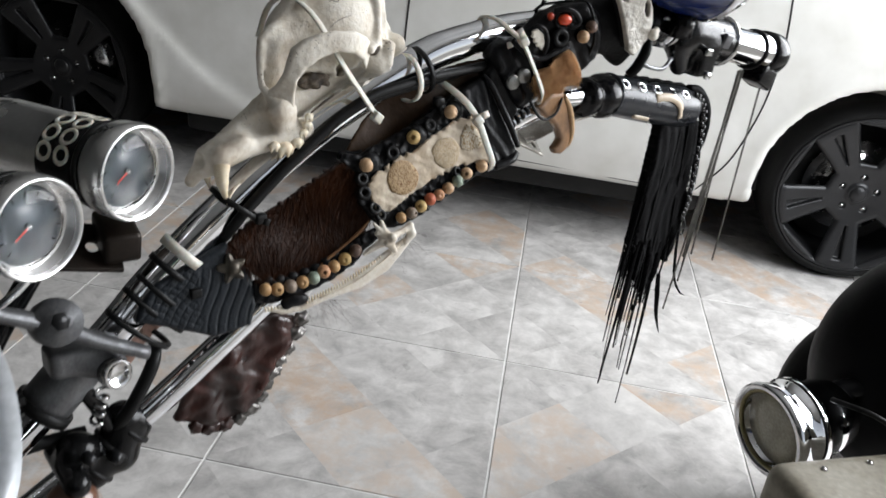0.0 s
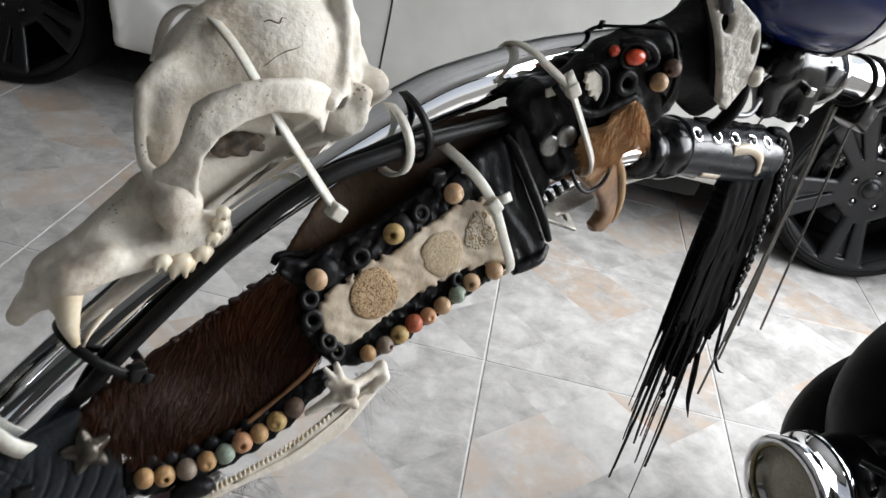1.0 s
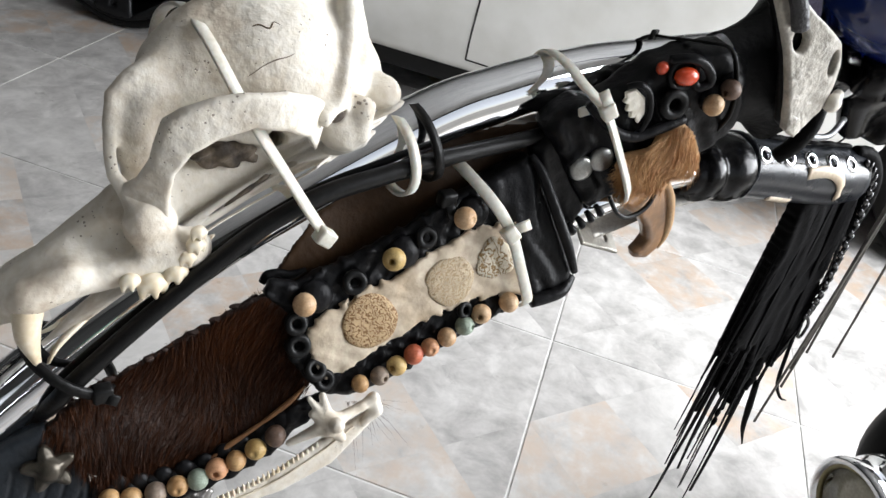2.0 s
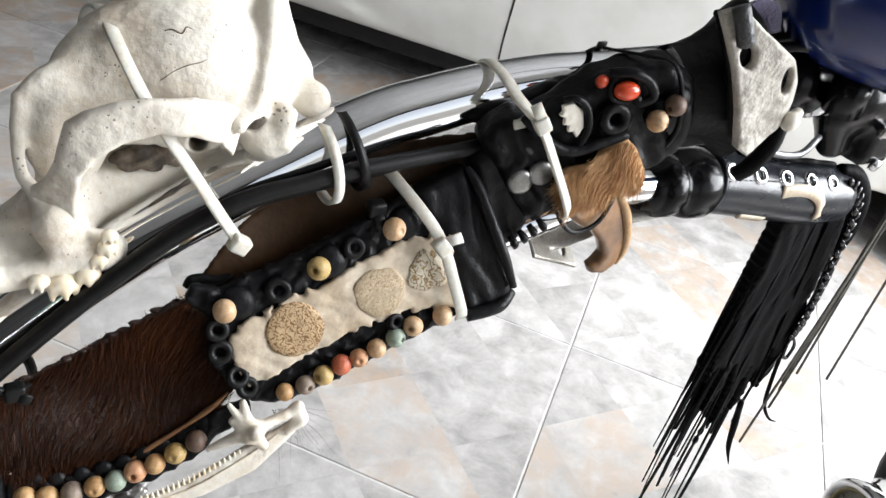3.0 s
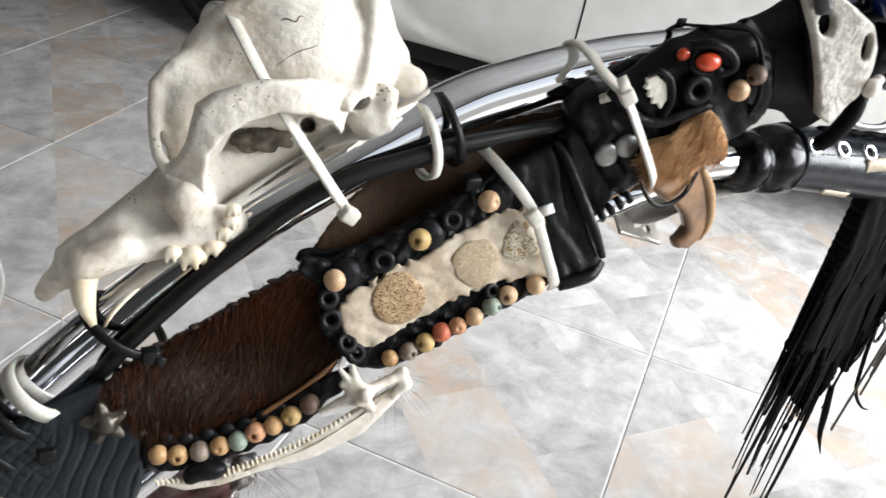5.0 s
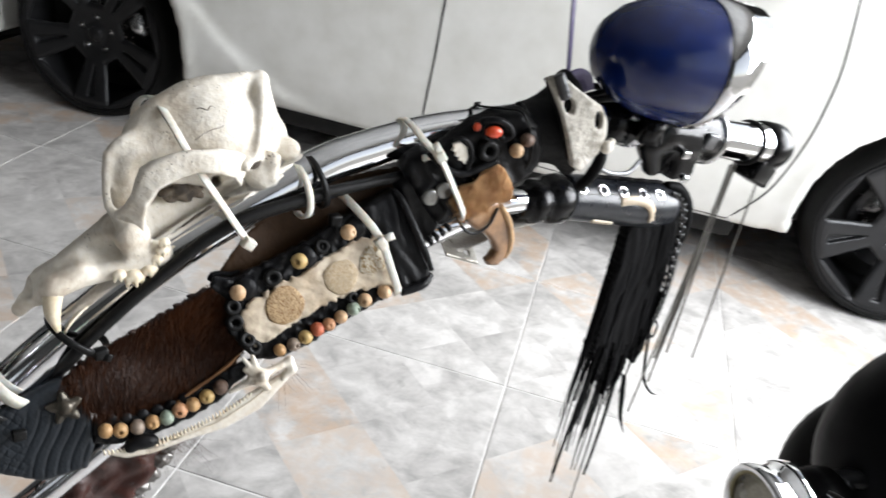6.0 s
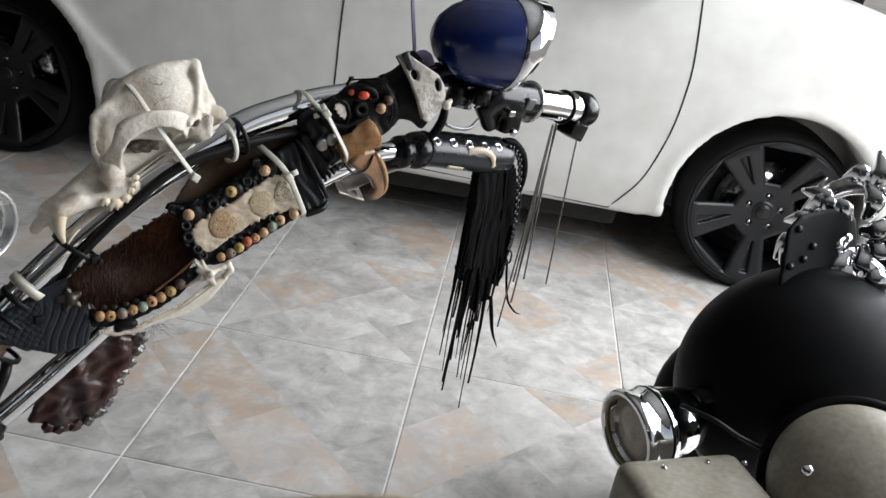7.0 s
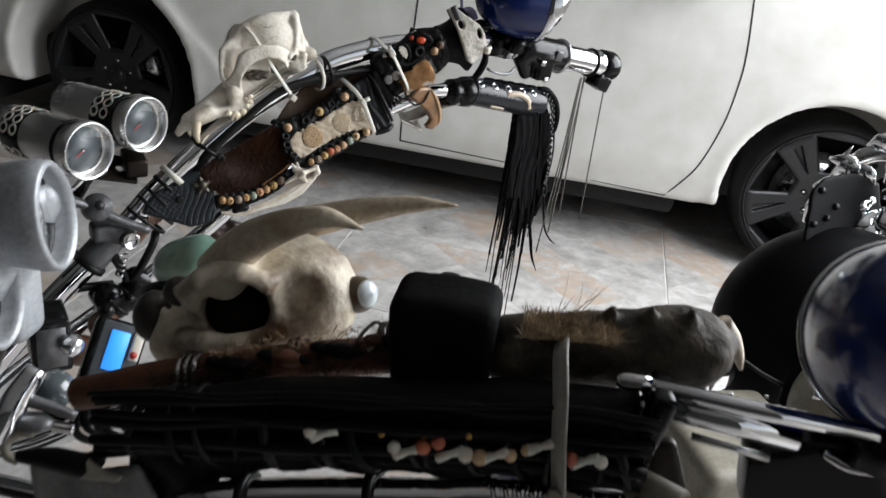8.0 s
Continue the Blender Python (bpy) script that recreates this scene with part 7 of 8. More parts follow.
def pod_unit(c, r, tall):
    m = facing(c, (0.97, 0.12, 0.12))
    m2 = m @ Matrix.Diagonal((0.92, tall, 1, 1))
    part("housing", moved(lathe([(0.0, -0.050), (r * 0.75, -0.046), (r * 1.05, -0.026), (r * 1.16, 0.000), (r * 1.14, 0.010), (r * 1.04, 0.013), (r * 0.98, 0.006), (r * 0.92, -0.010)], 48), m2), GREY_PLASTIC, pod, "grey plastic housing")
    d = part("dial", moved(lathe([(0.0, -0.010), (r * 0.93, -0.010), (r * 0.93, -0.012)], 40), m2), mat("grey_dial", (0.16, 0.18, 0.20), 0.35, var=(0.12, 0.13, 0.15), scale=40), pod, "dark grey dial")
    for k in range(13):
        a = radians(-140 + 23 * k)
        part("tick", moved(bevel_box(0.0010, 0.005, 0.0004, 0.0001, 1), m2 @ Matrix.Rotation(a, 4, 'Z') @ pose(0, r * 0.78, -0.0090)), NYLON, d)
    part("needle", moved(strip([(0, -0.003, 0), (0, r * 0.42, 0)], 0.0012, 0.0006, 1), m2 @ pose(0, 0, -0.007, 0, 0, 70)), RED_PAINT, d, "red needle")
    part("ring", moved(torus(r * 0.95, 0.0016, 48, 8), m2 @ pose(0, 0, -0.004)), BLACK_PLASTIC, pod)
    g = part("pane", moved(lathe([(0.0, 0.001), (r * 0.96, -0.003), (r * 0.96, -0.0036), (0.0, 0.0004)], 40), m2), GLASS, pod, "clear glass")
    g.visible_shadow = False


pod_unit((-0.050, 0.235, 0.845), 0.026, 1.35)
pod_unit((-0.078, 0.205, 0.795), 0.029, 1.30)
part("bridge", nets(lambda P: s_or(d_cap(P, (-0.075, 0.262, 0.845), (-0.105, 0.230, 0.790), 0.026, 0.028), d_box(P, (-0.10, 0.26, 0.775), (0.02, 0.02, 0.05), 0.01), 0.02), (-0.15, 0.19, 0.70), (-0.035, 0.31, 0.89), 0.0035), GREY_PLASTIC, pod)
part("stalk", tube([(-0.10, 0.26, 0.76), (-0.13, 0.28, 0.70), (-0.17, 0.30, 0.63)], 0.010, 12, 4), BLACK_PLASTIC, pod)

# ---- digital display and small controls below ----
disp = thing("digital_display", facing((-0.044, 0.312, 0.686), (0.62, -0.62, 0.48)) @ pose(0, 0, 0, 0, 0, 62), "small black handlebar computer with glowing blue screen", "display")
part("case", bevel_box(0.062, 0.044, 0.020, 0.007, 3, pose(0, 0, -0.012)), BLACK_PLASTIC, disp)
part("bezel", bevel_box(0.056, 0.036, 0.004, 0.0015, 2, pose(0, 0, -0.001)), mat("dark_grey_plastic", (0.05, 0.055, 0.06), 0.35, var=(0.04, 0.045, 0.05), scale=50), disp)
part("screen", bevel_box(0.034, 0.016, 0.002, 0.0006, 1, pose(0.004, 0.002, 0.0020)), SCREEN, disp, "glowing blue screen")
part("button", bevel_box(0.026, 0.009, 0.004, 0.0018, 2, pose(0.012, -0.0135, 0.0016)), NYLON, disp, "white button strip")
part("button", lathe([(0.0, 0.003), (0.003, 0.0025), (0.0032, 0.0)], 14, pose(0.004, -0.0125, 0.0030)), RED_PAINT, disp, "red button")
part("button", bevel_box(0.012, 0.010, 0.004, 0.002, 2, pose(-0.014, -0.012, 0.0012)), GREY_PLASTIC, disp)
box = thing("relay_box", pose(-0.090, 0.290, 0.708, 0, 0, 40), "small black and steel relay box beside the display", "relay box")
part("case", bevel_box(0.030, 0.038, 0.048, 0.003, 2), BLACK_PLASTIC, box)
part("face", bevel_box(0.022, 0.002, 0.036, 0.0006, 1, pose(0, -0.0196, 0)), ALU, box)
part("stud", ball(0.0095, 16, 9, (1, 1, 1), (0.014, -0.026, 0.004)), CHROME, box, "round chrome stud")
knob = thing("round_knob", pose(-0.0522, 0.2335, 0.7014), "large round grey knob below the pod", "knob")
part("ball", ball(0.0165, 24, 14, (1, 1, 0.95)), mat("smoky_glass_ball", (0.07, 0.085, 0.09), 0.2, var=(0.04, 0.05, 0.055), scale=60, coat=0.5), knob)
part("stem", tube([(0.0, 0.0, -0.020), (-0.010, 0.01, -0.05), (-0.04, 0.03, -0.09)], 0.008, 12, 3), BLACK_PLASTIC, knob)
lever = thing("near_lever", ONE, "bright cast lever end beside the near handlebar", "lever")
part("arm", tube([(0.004, 0.139, 0.792), (-0.0016, 0.1257, 0.778), (-0.0030, 0.1180, 0.7700), (-0.010, 0.1050, 0.752)], 0.0075, 14, 5, (0.9, 1.1, 1.1, 1.0)), CHROME, lever, "thick polished arm")
part("arm", tube([(0.002, 0.1279, 0.7765), (0.017, 0.1327, 0.7705), (0.0294, 0.1358, 0.7645)], 0.0036, 12, 4, (1.2, 1.0, 0.9)), ALU, lever)
part("boss", ball(0.0090, 16, 9, (1.3, 1, 0.6), (0.010, 0.1228, 0.7649)), ALU, lever)
part("foot", bevel_box(0.014, 0.006, 0.006, 0.002, 2, pose(0.0250, 0.128, 0.7610, 0, 18, 20)), OLD_CHROME, lever)
part("hook", tube([(0.012, 0.1180, 0.7610), (0.0032, 0.1162, 0.7600), (0.0000, 0.1089, 0.7560), (0.0030, 0.1060, 0.7510), (0.0090, 0.1070, 0.7480)], 0.0028, 8, 5), CREAM_PAINT, lever)

# ---- the near handlebar and what is tied to it ----
near = thing("near_handlebar", ONE, "near chrome handlebar wrapped in black leather and loaded with trophies", "handlebar")
NEAR = [(-0.215, 0.30, 0.56), (-0.1184, 0.268, 0.6056), (-0.0249, 0.2225, 0.6842), (0.0374, 0.1668, 0.7441), (0.0844, 0.1250, 0.787), (0.1500, 0.0700, 0.8430), (0.20, 0.048, 0.871), (0.28, 0.050, 0.889), (0.345, 0.050, 0.897)]
part("tube", tube(NEAR, 0.0112, 24, 6), CHROME, near, "polished chrome tube")
part("lower_tube", tube([(-0.19, 0.27, 0.56), (-0.01, 0.17, 0.660), (0.06, 0.09, 0.745), (0.1477, 0.038, 0.8130), (0.1801, 0.035, 0.8270), (0.2189, 0.035, 0.8380), (0.2646, 0.036, 0.8480), (0.291, 0.038, 0.854), (0.353, 0.040, 0.858)], 0.0085, 20, 6), CHROME, near, "thinner chrome lower tube")
part("leather", tube([(0.128, 0.048, 0.848), (0.20, 0.048, 0.871), (0.28, 0.049, 0.888), (0.340, 0.049, 0.897)], 0.0140, 24, 6, (0.9, 1.1, 1.0, 1.05, 0.95)), SOFT_LEATHER, near, "black leather wrapping")
part("leather_apron", moved(slab([(0.115, 0.848), (0.20, 0.868), (0.345, 0.893), (0.352, 0.868), (0.29, 0.862), (0.24, 0.852), (0.19, 0.842), (0.160, 0.826), (0.152, 0.806), (0.118, 0.795)], 0.040, 0.006, 0.003, 0.0025, None, lambda x, z: 0.002 * np.sin(x * 160 + 3 * np.sin(z * 90))), ONE), SOFT_LEATHER, near, "black leather apron")
for p, way in (((0.0390, 0.1655, 0.7455), (0.69, -0.62, 0.60)), ((0.0000, 0.2000, 0.7080), (0.69, -0.60, 0.62)), ((0.0760, 0.1330, 0.7790), (0.69, -0.60, 0.62))):
    part("band", torus(0.0128, 0.0030, 24, 8, facing(p, way)), RUBBER, near)
for p in ((0.1775, 0.035, 0.8258), (0.2350, 0.0355, 0.8415), (0.3180, 0.039, 0.8560)):
    part("band", torus(0.0108, 0.0024, 24, 8, facing(p, (1, -0.05, 0.3))), RUBBER, near)
part("spring_sleeve", tube([(0.284 + 0.0009 * i, 0.029 + 0.0046 * math.cos(i * 1.05), 0.8600 + 0.0046 * math.sin(i * 1.05) + 0.00012 * i) for i in range(94)], 0.0011, 6, 1), OLD_CHROME, near, "coiled metal cable sleeve")
for i, x in enumerate((0.236, 0.254, 0.272, 0.213)):
    part("stud", ball(0.0017, 10, 7, (1, 0.7, 1), (x, 0.029, 0.868 + (x - 0.2) * 0.22 + 0.004)), mat("brass", (0.45, 0.28, 0.09), 0.3, 1.0, var=(0.3, 0.18, 0.06), scale=70), near, "brass stud")
part("rod", tube([(0.3410, 0.046, 0.9168), (0.4307, 0.046, 0.9136)], 0.0037, 16, 1), CHROME, near, "bright chrome rod")
part("rod_end", tube([(0.3270, 0.046, 0.9168), (0.3310, 0.046, 0.9172), (0.3410, 0.046, 0.9180)], 0.0034, 14, 2, (0.7, 1.1, 1.0)), OLD_CHROME, near)
part("barrel", tube([(0.3450, 0.049, 0.9085), (0.4030, 0.049, 0.9040)], 0.0062, 20, 1), CHROME, near, "chrome tube end")
part("trim_rod", tube([(0.3614, 0.044, 0.8985), (0.3935, 0.044, 0.8950)], 0.0017, 12, 1), OLD_CHROME, near)
part("switch_housing", moved(slab([(0.3880, 0.8890), (0.4120, 0.9030), (0.4400, 0.9050), (0.4560, 0.8740), (0.4300, 0.8560), (0.3930, 0.8590)], 0.062, 0.022, 0.004, 0.003), ONE), BLACK_PLASTIC, near, "black switch housing")
part("switch_lever", tube([(0.4160, 0.050, 0.8985), (0.4260, 0.047, 0.8960), (0.4380, 0.046, 0.8975)], 0.0022, 10, 3), OLD_CHROME, near)
part("lower_bracket", moved(slab([(0.3470, 0.8880), (0.3585, 0.8880), (0.3730, 0.8540), (0.3600, 0.8450), (0.3480, 0.8500)], 0.054, 0.008, 0.002, 0.0015), ONE), BRZ, near, "dark steel bracket")
part("clamp", bevel_box(0.010, 0.024, 0.034, 0.003, 2, pose(0.344, 0.046, 0.902, 0, 10, 0)), BLACK_PLASTIC, near)
NC = random.Random(31)
for i in range(9):
    pts = []
    for k in range(9):
        x = 0.105 + 0.030 * k
        pts.append((x, 0.036 - 0.003 * (i % 3) + NC.uniform(-0.002, 0.002), 0.836 + 0.0043 * i + 0.235 * (x - 0.105) * (1 - 0.25 * (x - 0.105) / 0.24) + NC.uniform(-0.0018, 0.0018)))
    part("lashing_cord", tube(pts, NC.uniform(0.0012, 0.0034), 8, 4), SOFT_LEATHER, near)
for i in range(15):
    x = 0.126 + 0.0150 * i + NC.uniform(-0.004, 0.004)
    z = 0.848 + 0.235 * (x - 0.128) * (1 - 0.25 * (x - 0.128) / 0.22)
    part("lashing", torus(0.0165 + NC.uniform(-0.001, 0.0015), NC.uniform(0.0012, 0.0026), 20, 6, facing((x, 0.046, z), (1, NC.uniform(-0.25, 0.25), 0.25 + NC.uniform(-0.3, 0.3)))), SOFT_LEATHER if i % 2 else RUBBER, near)
strap = thing("grey_strap", ONE, "grey webbing strap looped round the near handlebar", "strap")
part("band", strip([(0.304, 0.070, 0.918), (0.303, 0.045, 0.923), (0.305, 0.030, 0.915), (0.308, 0.026, 0.895), (0.312, 0.026, 0.872), (0.316, 0.034, 0.852), (0.316, 0.050, 0.846)], 0.0085, 0.0018, 5, (0, -1, 0.2)), STRAP, strap)
part("buckle", bevel_box(0.013, 0.004, 0.010, 0.0015, 2, pose(0.3135, 0.0245, 0.868, 0, 10, 0)), CREAM_PAINT, strap)

trinkets = thing("bone_trinkets", ONE, "row of small bones and beads strung on the near handlebar", "trinkets")
TR = random.Random(5)
for i in range(26):
    t = i / 25
    x = 0.176 + 0.150 * t
    z = 0.8670 + 0.023 * t + TR.uniform(-0.004, 0.004)
    if x < 0.238 and i not in (5, 6):
        continue
    w = TR.choice((BONE, NYLON, REDW, PALE, BONE, ORANGE, DARKW, PALE))
    if i % 3 == 0:
        part("small_bone", tube([(x - 0.005, 0.029, z - 0.003), (x, 0.0275, z + 0.001), (x + 0.005, 0.029, z + 0.003)], 0.0030, 8, 3, (0.9, 0.5, 0.85)), NYLON, trinkets)
    else:
        part("bead", ball(TR.uniform(0.0022, 0.0036), 10, 7, (1, 0.9, 1), (x, 0.0285, z)), w, trinkets)

# horned skull
hs = thing("horned_skull", ONE, "weathered horned skull with brown stains tied behind the near handlebar", "skull")


def horned(P):
    d = d_egg(P, (0.164, 0.126, 0.884), (0.036, 0.032, 0.032))
    d = s_or(d, d_cap(P, (0.106, 0.124, 0.856), (0.147, 0.127, 0.879), 0.0165, 0.027), 0.012)
    d = s_or(d, d_cap(P, (0.102, 0.114, 0.844), (0.150, 0.106, 0.856), 0.0105, 0.012), 0.010)
    d = s_or(d, d_egg(P, (0.129, 0.110, 0.885), (0.018, 0.016, 0.012)), 0.010)
    # brow over the eye
    d = s_or(d, d_chain(P, [(0.116, 0.100, 0.884), (0.130, 0.094, 0.899), (0.148, 0.092, 0.906), (0.166, 0.097, 0.900)], (0.005, 0.006, 0.006, 0.006)), 0.008)
    d = s_cut(d, d_cap(P, (0.1470, 0.088, 0.8880), (0.1350, 0.130, 0.8660), 0.0185, 0.0150), 0.0022)
    # hollow of the temple, nose opening
    d = s_cut(d, d_egg(P, (0.1830, 0.0945, 0.8965), (0.0180, 0.0150, 0.0160)), 0.005)
    d = s_cut(d, d_cap(P, (0.1090, 0.092, 0.8800), (0.1040, 0.120, 0.8700), 0.0090, 0.0080), 0.003)
    d = s_cut(d, d_egg(P, (0.082, 0.120, 0.858), (0.014, 0.014, 0.012)), 0.004)
    d = s_or(d, d_chain(P, [(0.118, 0.098, 0.862), (0.134, 0.090, 0.867), (0.150, 0.089, 0.871), (0.166, 0.095, 0.876), (0.182, 0.106, 0.880)], (0.006, 0.0048, 0.0045, 0.005, 0.007)), 0.004)
    d = s_or(d, d_egg(P, (0.186, 0.114, 0.882), (0.013, 0.014, 0.018)), 0.008)
    d = s_or(d, d_cap(P, (0.134, 0.109, 0.896), (0.141, 0.105, 0.910), 0.0125, 0.0110), 0.006)
    d = s_or(d, d_cap(P, (0.143, 0.144, 0.895), (0.152, 0.149, 0.907), 0.0115, 0.0110), 0.006)
    return d + 0.0004 * np.sin(P[..., 0] * 190 + 3 * np.sin(P[..., 2] * 130)) * np.sin(P[..., 2] * 170 + P[..., 1] * 150)


part("cranium", nets(horned, (0.060, 0.070, 0.815), (0.215, 0.172, 0.935), 0.0015), OLD_BONE, hs, "yellowed stained bone")
# near-black fill: the shade deep in the eye hole, put in as colour
part("eye_lining", nets(lambda P: d_cap(P, (0.1390, 0.1190, 0.8730), (0.1340, 0.1320, 0.8650), 0.0175, 0.0160), (0.110, 0.094, 0.840), (0.166, 0.156, 0.898), 0.0018), mat("eye_shade_black", (0.010, 0.007, 0.005), 0.8, var=(0.02, 0.014, 0.01), scale=80, spec=0.1), hs, "near-black fill that stands for shade in the eye hole")
HORN = mat("grey_horn", (0.58, 0.50, 0.38), 0.45, var=(0.27, 0.20, 0.13), scale=40, bump=0.7, bscale=150)
part("horn", tube([(0.130, 0.109, 0.898), (0.142, 0.104, 0.913), (0.155, 0.099, 0.926), (0.172, 0.094, 0.938), (0.190, 0.091, 0.9455), (0.2075, 0.090, 0.9435)], 0.0108, 18, 6, (1.0, 0.98, 0.86, 0.68, 0.46, 0.06)), HORN, hs, "curved grey horn")
part("horn", tube([(0.144, 0.147, 0.897), (0.157, 0.150, 0.911), (0.175, 0.151, 0.919), (0.200, 0.153, 0.928), (0.222, 0.155, 0.934), (0.243, 0.156, 0.9365)], 0.0098, 18, 6, (1.0, 0.95, 0.85, 0.66, 0.44, 0.06)), HORN, hs, "curved grey horn")
part("nose_plug", nets(lambda P: s_or(d_egg(P, (0.0900, 0.120, 0.8570), (0.0110, 0.012, 0.0150)), d_ball(P, (0.1080, 0.1120, 0.8800), 0.0080), 0.007), (0.070, 0.095, 0.833), (0.120, 0.146, 0.890), 0.0018), mat("dark_horn", (0.035, 0.027, 0.022), 0.45, var=(0.02, 0.016, 0.013), scale=50, bump=0.4), hs, "dark brown muzzle knob")
eb = thing("two_tone_bead", ONE, "large half white half brown bead beside the horned skull", "bead")
part("shell", ball(0.0098, 20, 12, (1, 1, 1), (0.2005, 0.124, 0.8910)), mat("horn_bead", (0.13, 0.09, 0.05), 0.3, var=(0.06, 0.04, 0.025), scale=70, coat=0.4), eb)
part("cap", lathe([(0.0, 0.0108), (0.0042, 0.0098), (0.0066, 0.0081), (0.0074, 0.0068)], 24, facing((0.2005, 0.124, 0.8910), (0.80, -0.40, 0.42))), mat("white_glaze", (0.66, 0.72, 0.74), 0.18, var=(0.6, 0.66, 0.68), scale=40), eb, "glossy white cap")
solo("green_stone", nets(lambda P: d_egg((P - np.array((0.083, 0.178, 0.863))) @ np.array(Matrix.Rotation(radians(-30), 3, 'Y')), (0, 0, 0), (0.023, 0.016, 0.0145)) + 0.0005 * np.sin(P[..., 0] * 260), (0.052, 0.155, 0.835), (0.114, 0.202, 0.892), 0.002), JADE, ONE, "polished pale green stone egg on the handlebar", "stone")
solo("stone_cradle", tube([(0.058, 0.176, 0.836), (0.066, 0.170, 0.842), (0.078, 0.166, 0.848), (0.094, 0.160, 0.852)], 0.0062, 12, 4), SOFT_LEATHER, ONE, "black leather cradle under the green stone", "holder")
solo("pink_bead", ball(0.0068, 14, 9, (1.2, 1, 0.9), (0.112, 0.182, 0.878)), ORANGE, ONE, "small orange bead behind the horned skull", "bead")

# rusty staff with wrappings
staff = thing("wrapped_staff", ONE, "rust-brown wooden staff with fur and cord wrappings", "staff")
SP = [(0.0637, 0.088, 0.8215), (0.080, 0.086, 0.8295), (0.110, 0.083, 0.845), (0.150, 0.080, 0.862), (0.200, 0.078, 0.880), (0.245, 0.076, 0.893), (0.300, 0.078, 0.903)]
part("shaft", tube(SP, 0.0088, 16, 5), RUST, staff)
for i, x in enumerate((0.128, 0.132, 0.136, 0.183, 0.187, 0.226, 0.230, 0.234)):
    z = 0.8525 + (x - 0.128) * 0.40
    part("lashing", torus(0.0096, 0.0014, 20, 6, facing((x, 0.081, z), (1, -0.05, 0.42))), OLD_CHROME if i < 3 else BROWN_LEATHER, staff)
for i in range(12):
    x = 0.138 + 0.0085 * i
    part("knot", ball(0.0030 + 0.0013 * ((i * 7) % 3), 9, 6, (1.6, 0.9, 0.7), (x, 0.0715, 0.861 + (x - 0.138) * 0.38 + 0.0025 * ((i * 5) % 3))), RUST if i % 5 == 0 else SOFT_LEATHER, staff)


def staff_spot(rng):
    x = rng.uniform(0.14, 0.235)
    return (x, 0.078 + rng.uniform(-0.008, 0.006), 0.870 + (x - 0.14) * 0.36), (rng.uniform(-0.8, 0.8), rng.uniform(-0.6, 0.3), rng.uniform(0.2, 1))


STRAW = mat("straw_hair", (0.56, 0.44, 0.29), 0.7, var=(0.20, 0.13, 0.075), scale=120)
tagged(part("tuft", hairs(380, staff_spot, 0.0052, 0.00022, 14), STRAW, staff, "straw-coloured tufts"), kind="stuff")


def scruff_spot(rng):
    x = rng.choice((rng.uniform(0.112, 0.172), rng.uniform(0.192, 0.245), rng.uniform(0.112, 0.245)))
    a = rng.uniform(-1.9, 0.9)
    return (x, 0.080 - 0.0088 * math.cos(a), 0.8465 + (x - 0.112) * 0.40 + 0.0088 * math.sin(a)), (rng.uniform(-0.9, 0.9), -math.cos(a) * 0.5, math.sin(a) * 0.6 + rng.uniform(-0.4, 0.2))


tagged(part("scruff", hairs(3200, scruff_spot, 0.0075, 0.00022, 23), mat("dark_scruff", (0.020, 0.012, 0.007), 0.7, var=(0.055, 0.035, 0.02), scale=150), staff, "matted dark brown hair"), kind="stuff")
part("white_thread", tube([(0.212, 0.074, 0.893), (0.217, 0.072, 0.903), (0.222, 0.071, 0.908), (0.225, 0.072, 0.900), (0.219, 0.070, 0.893)], 0.0009, 6, 5), NYLON, staff, "loop of white thread")

# black block
block = thing("black_block", ONE, "matt black rounded block strapped on the near handlebar", "block")


def block_shape(P):
    m = np.array(Matrix.Rotation(radians(-2), 3, 'Y').transposed())
    q = (P - np.array((0.2530, 0.072, 0.9035))) @ m.T
    q[..., 0] = q[..., 0] * (1.0 - 3.0 * q[..., 2])
    return d_box(q, (0, 0, 0), (0.0225, 0.019, 0.0275), 0.0075) + 0.0005 * np.sin(P[..., 0] * 160 + P[..., 2] * 110)


part("body", nets(block_shape, (0.205, 0.040, 0.862), (0.302, 0.104, 0.962), 0.0024), mat("matt_black", (0.003, 0.003, 0.003), 0.75, var=(0.005, 0.005, 0.005), scale=40, bump=0.3, spec=0.06), block)
part("knob", ball(0.0085, 16, 10, (1.1, 1, 0.8), (0.2470, 0.124, 0.9055)), BLACK_PLASTIC, block, "round black knob")
part("knob_arm", tube([(0.2470, 0.124, 0.9000), (0.2480, 0.100, 0.8950), (0.2500, 0.080, 0.8950)], 0.0060, 10, 3), BLACK_PLASTIC, block)

# grey spined paw
gl = thing("spined_paw", ONE, "dusty grey spined paw with straw fur on the near handlebar", "paw")


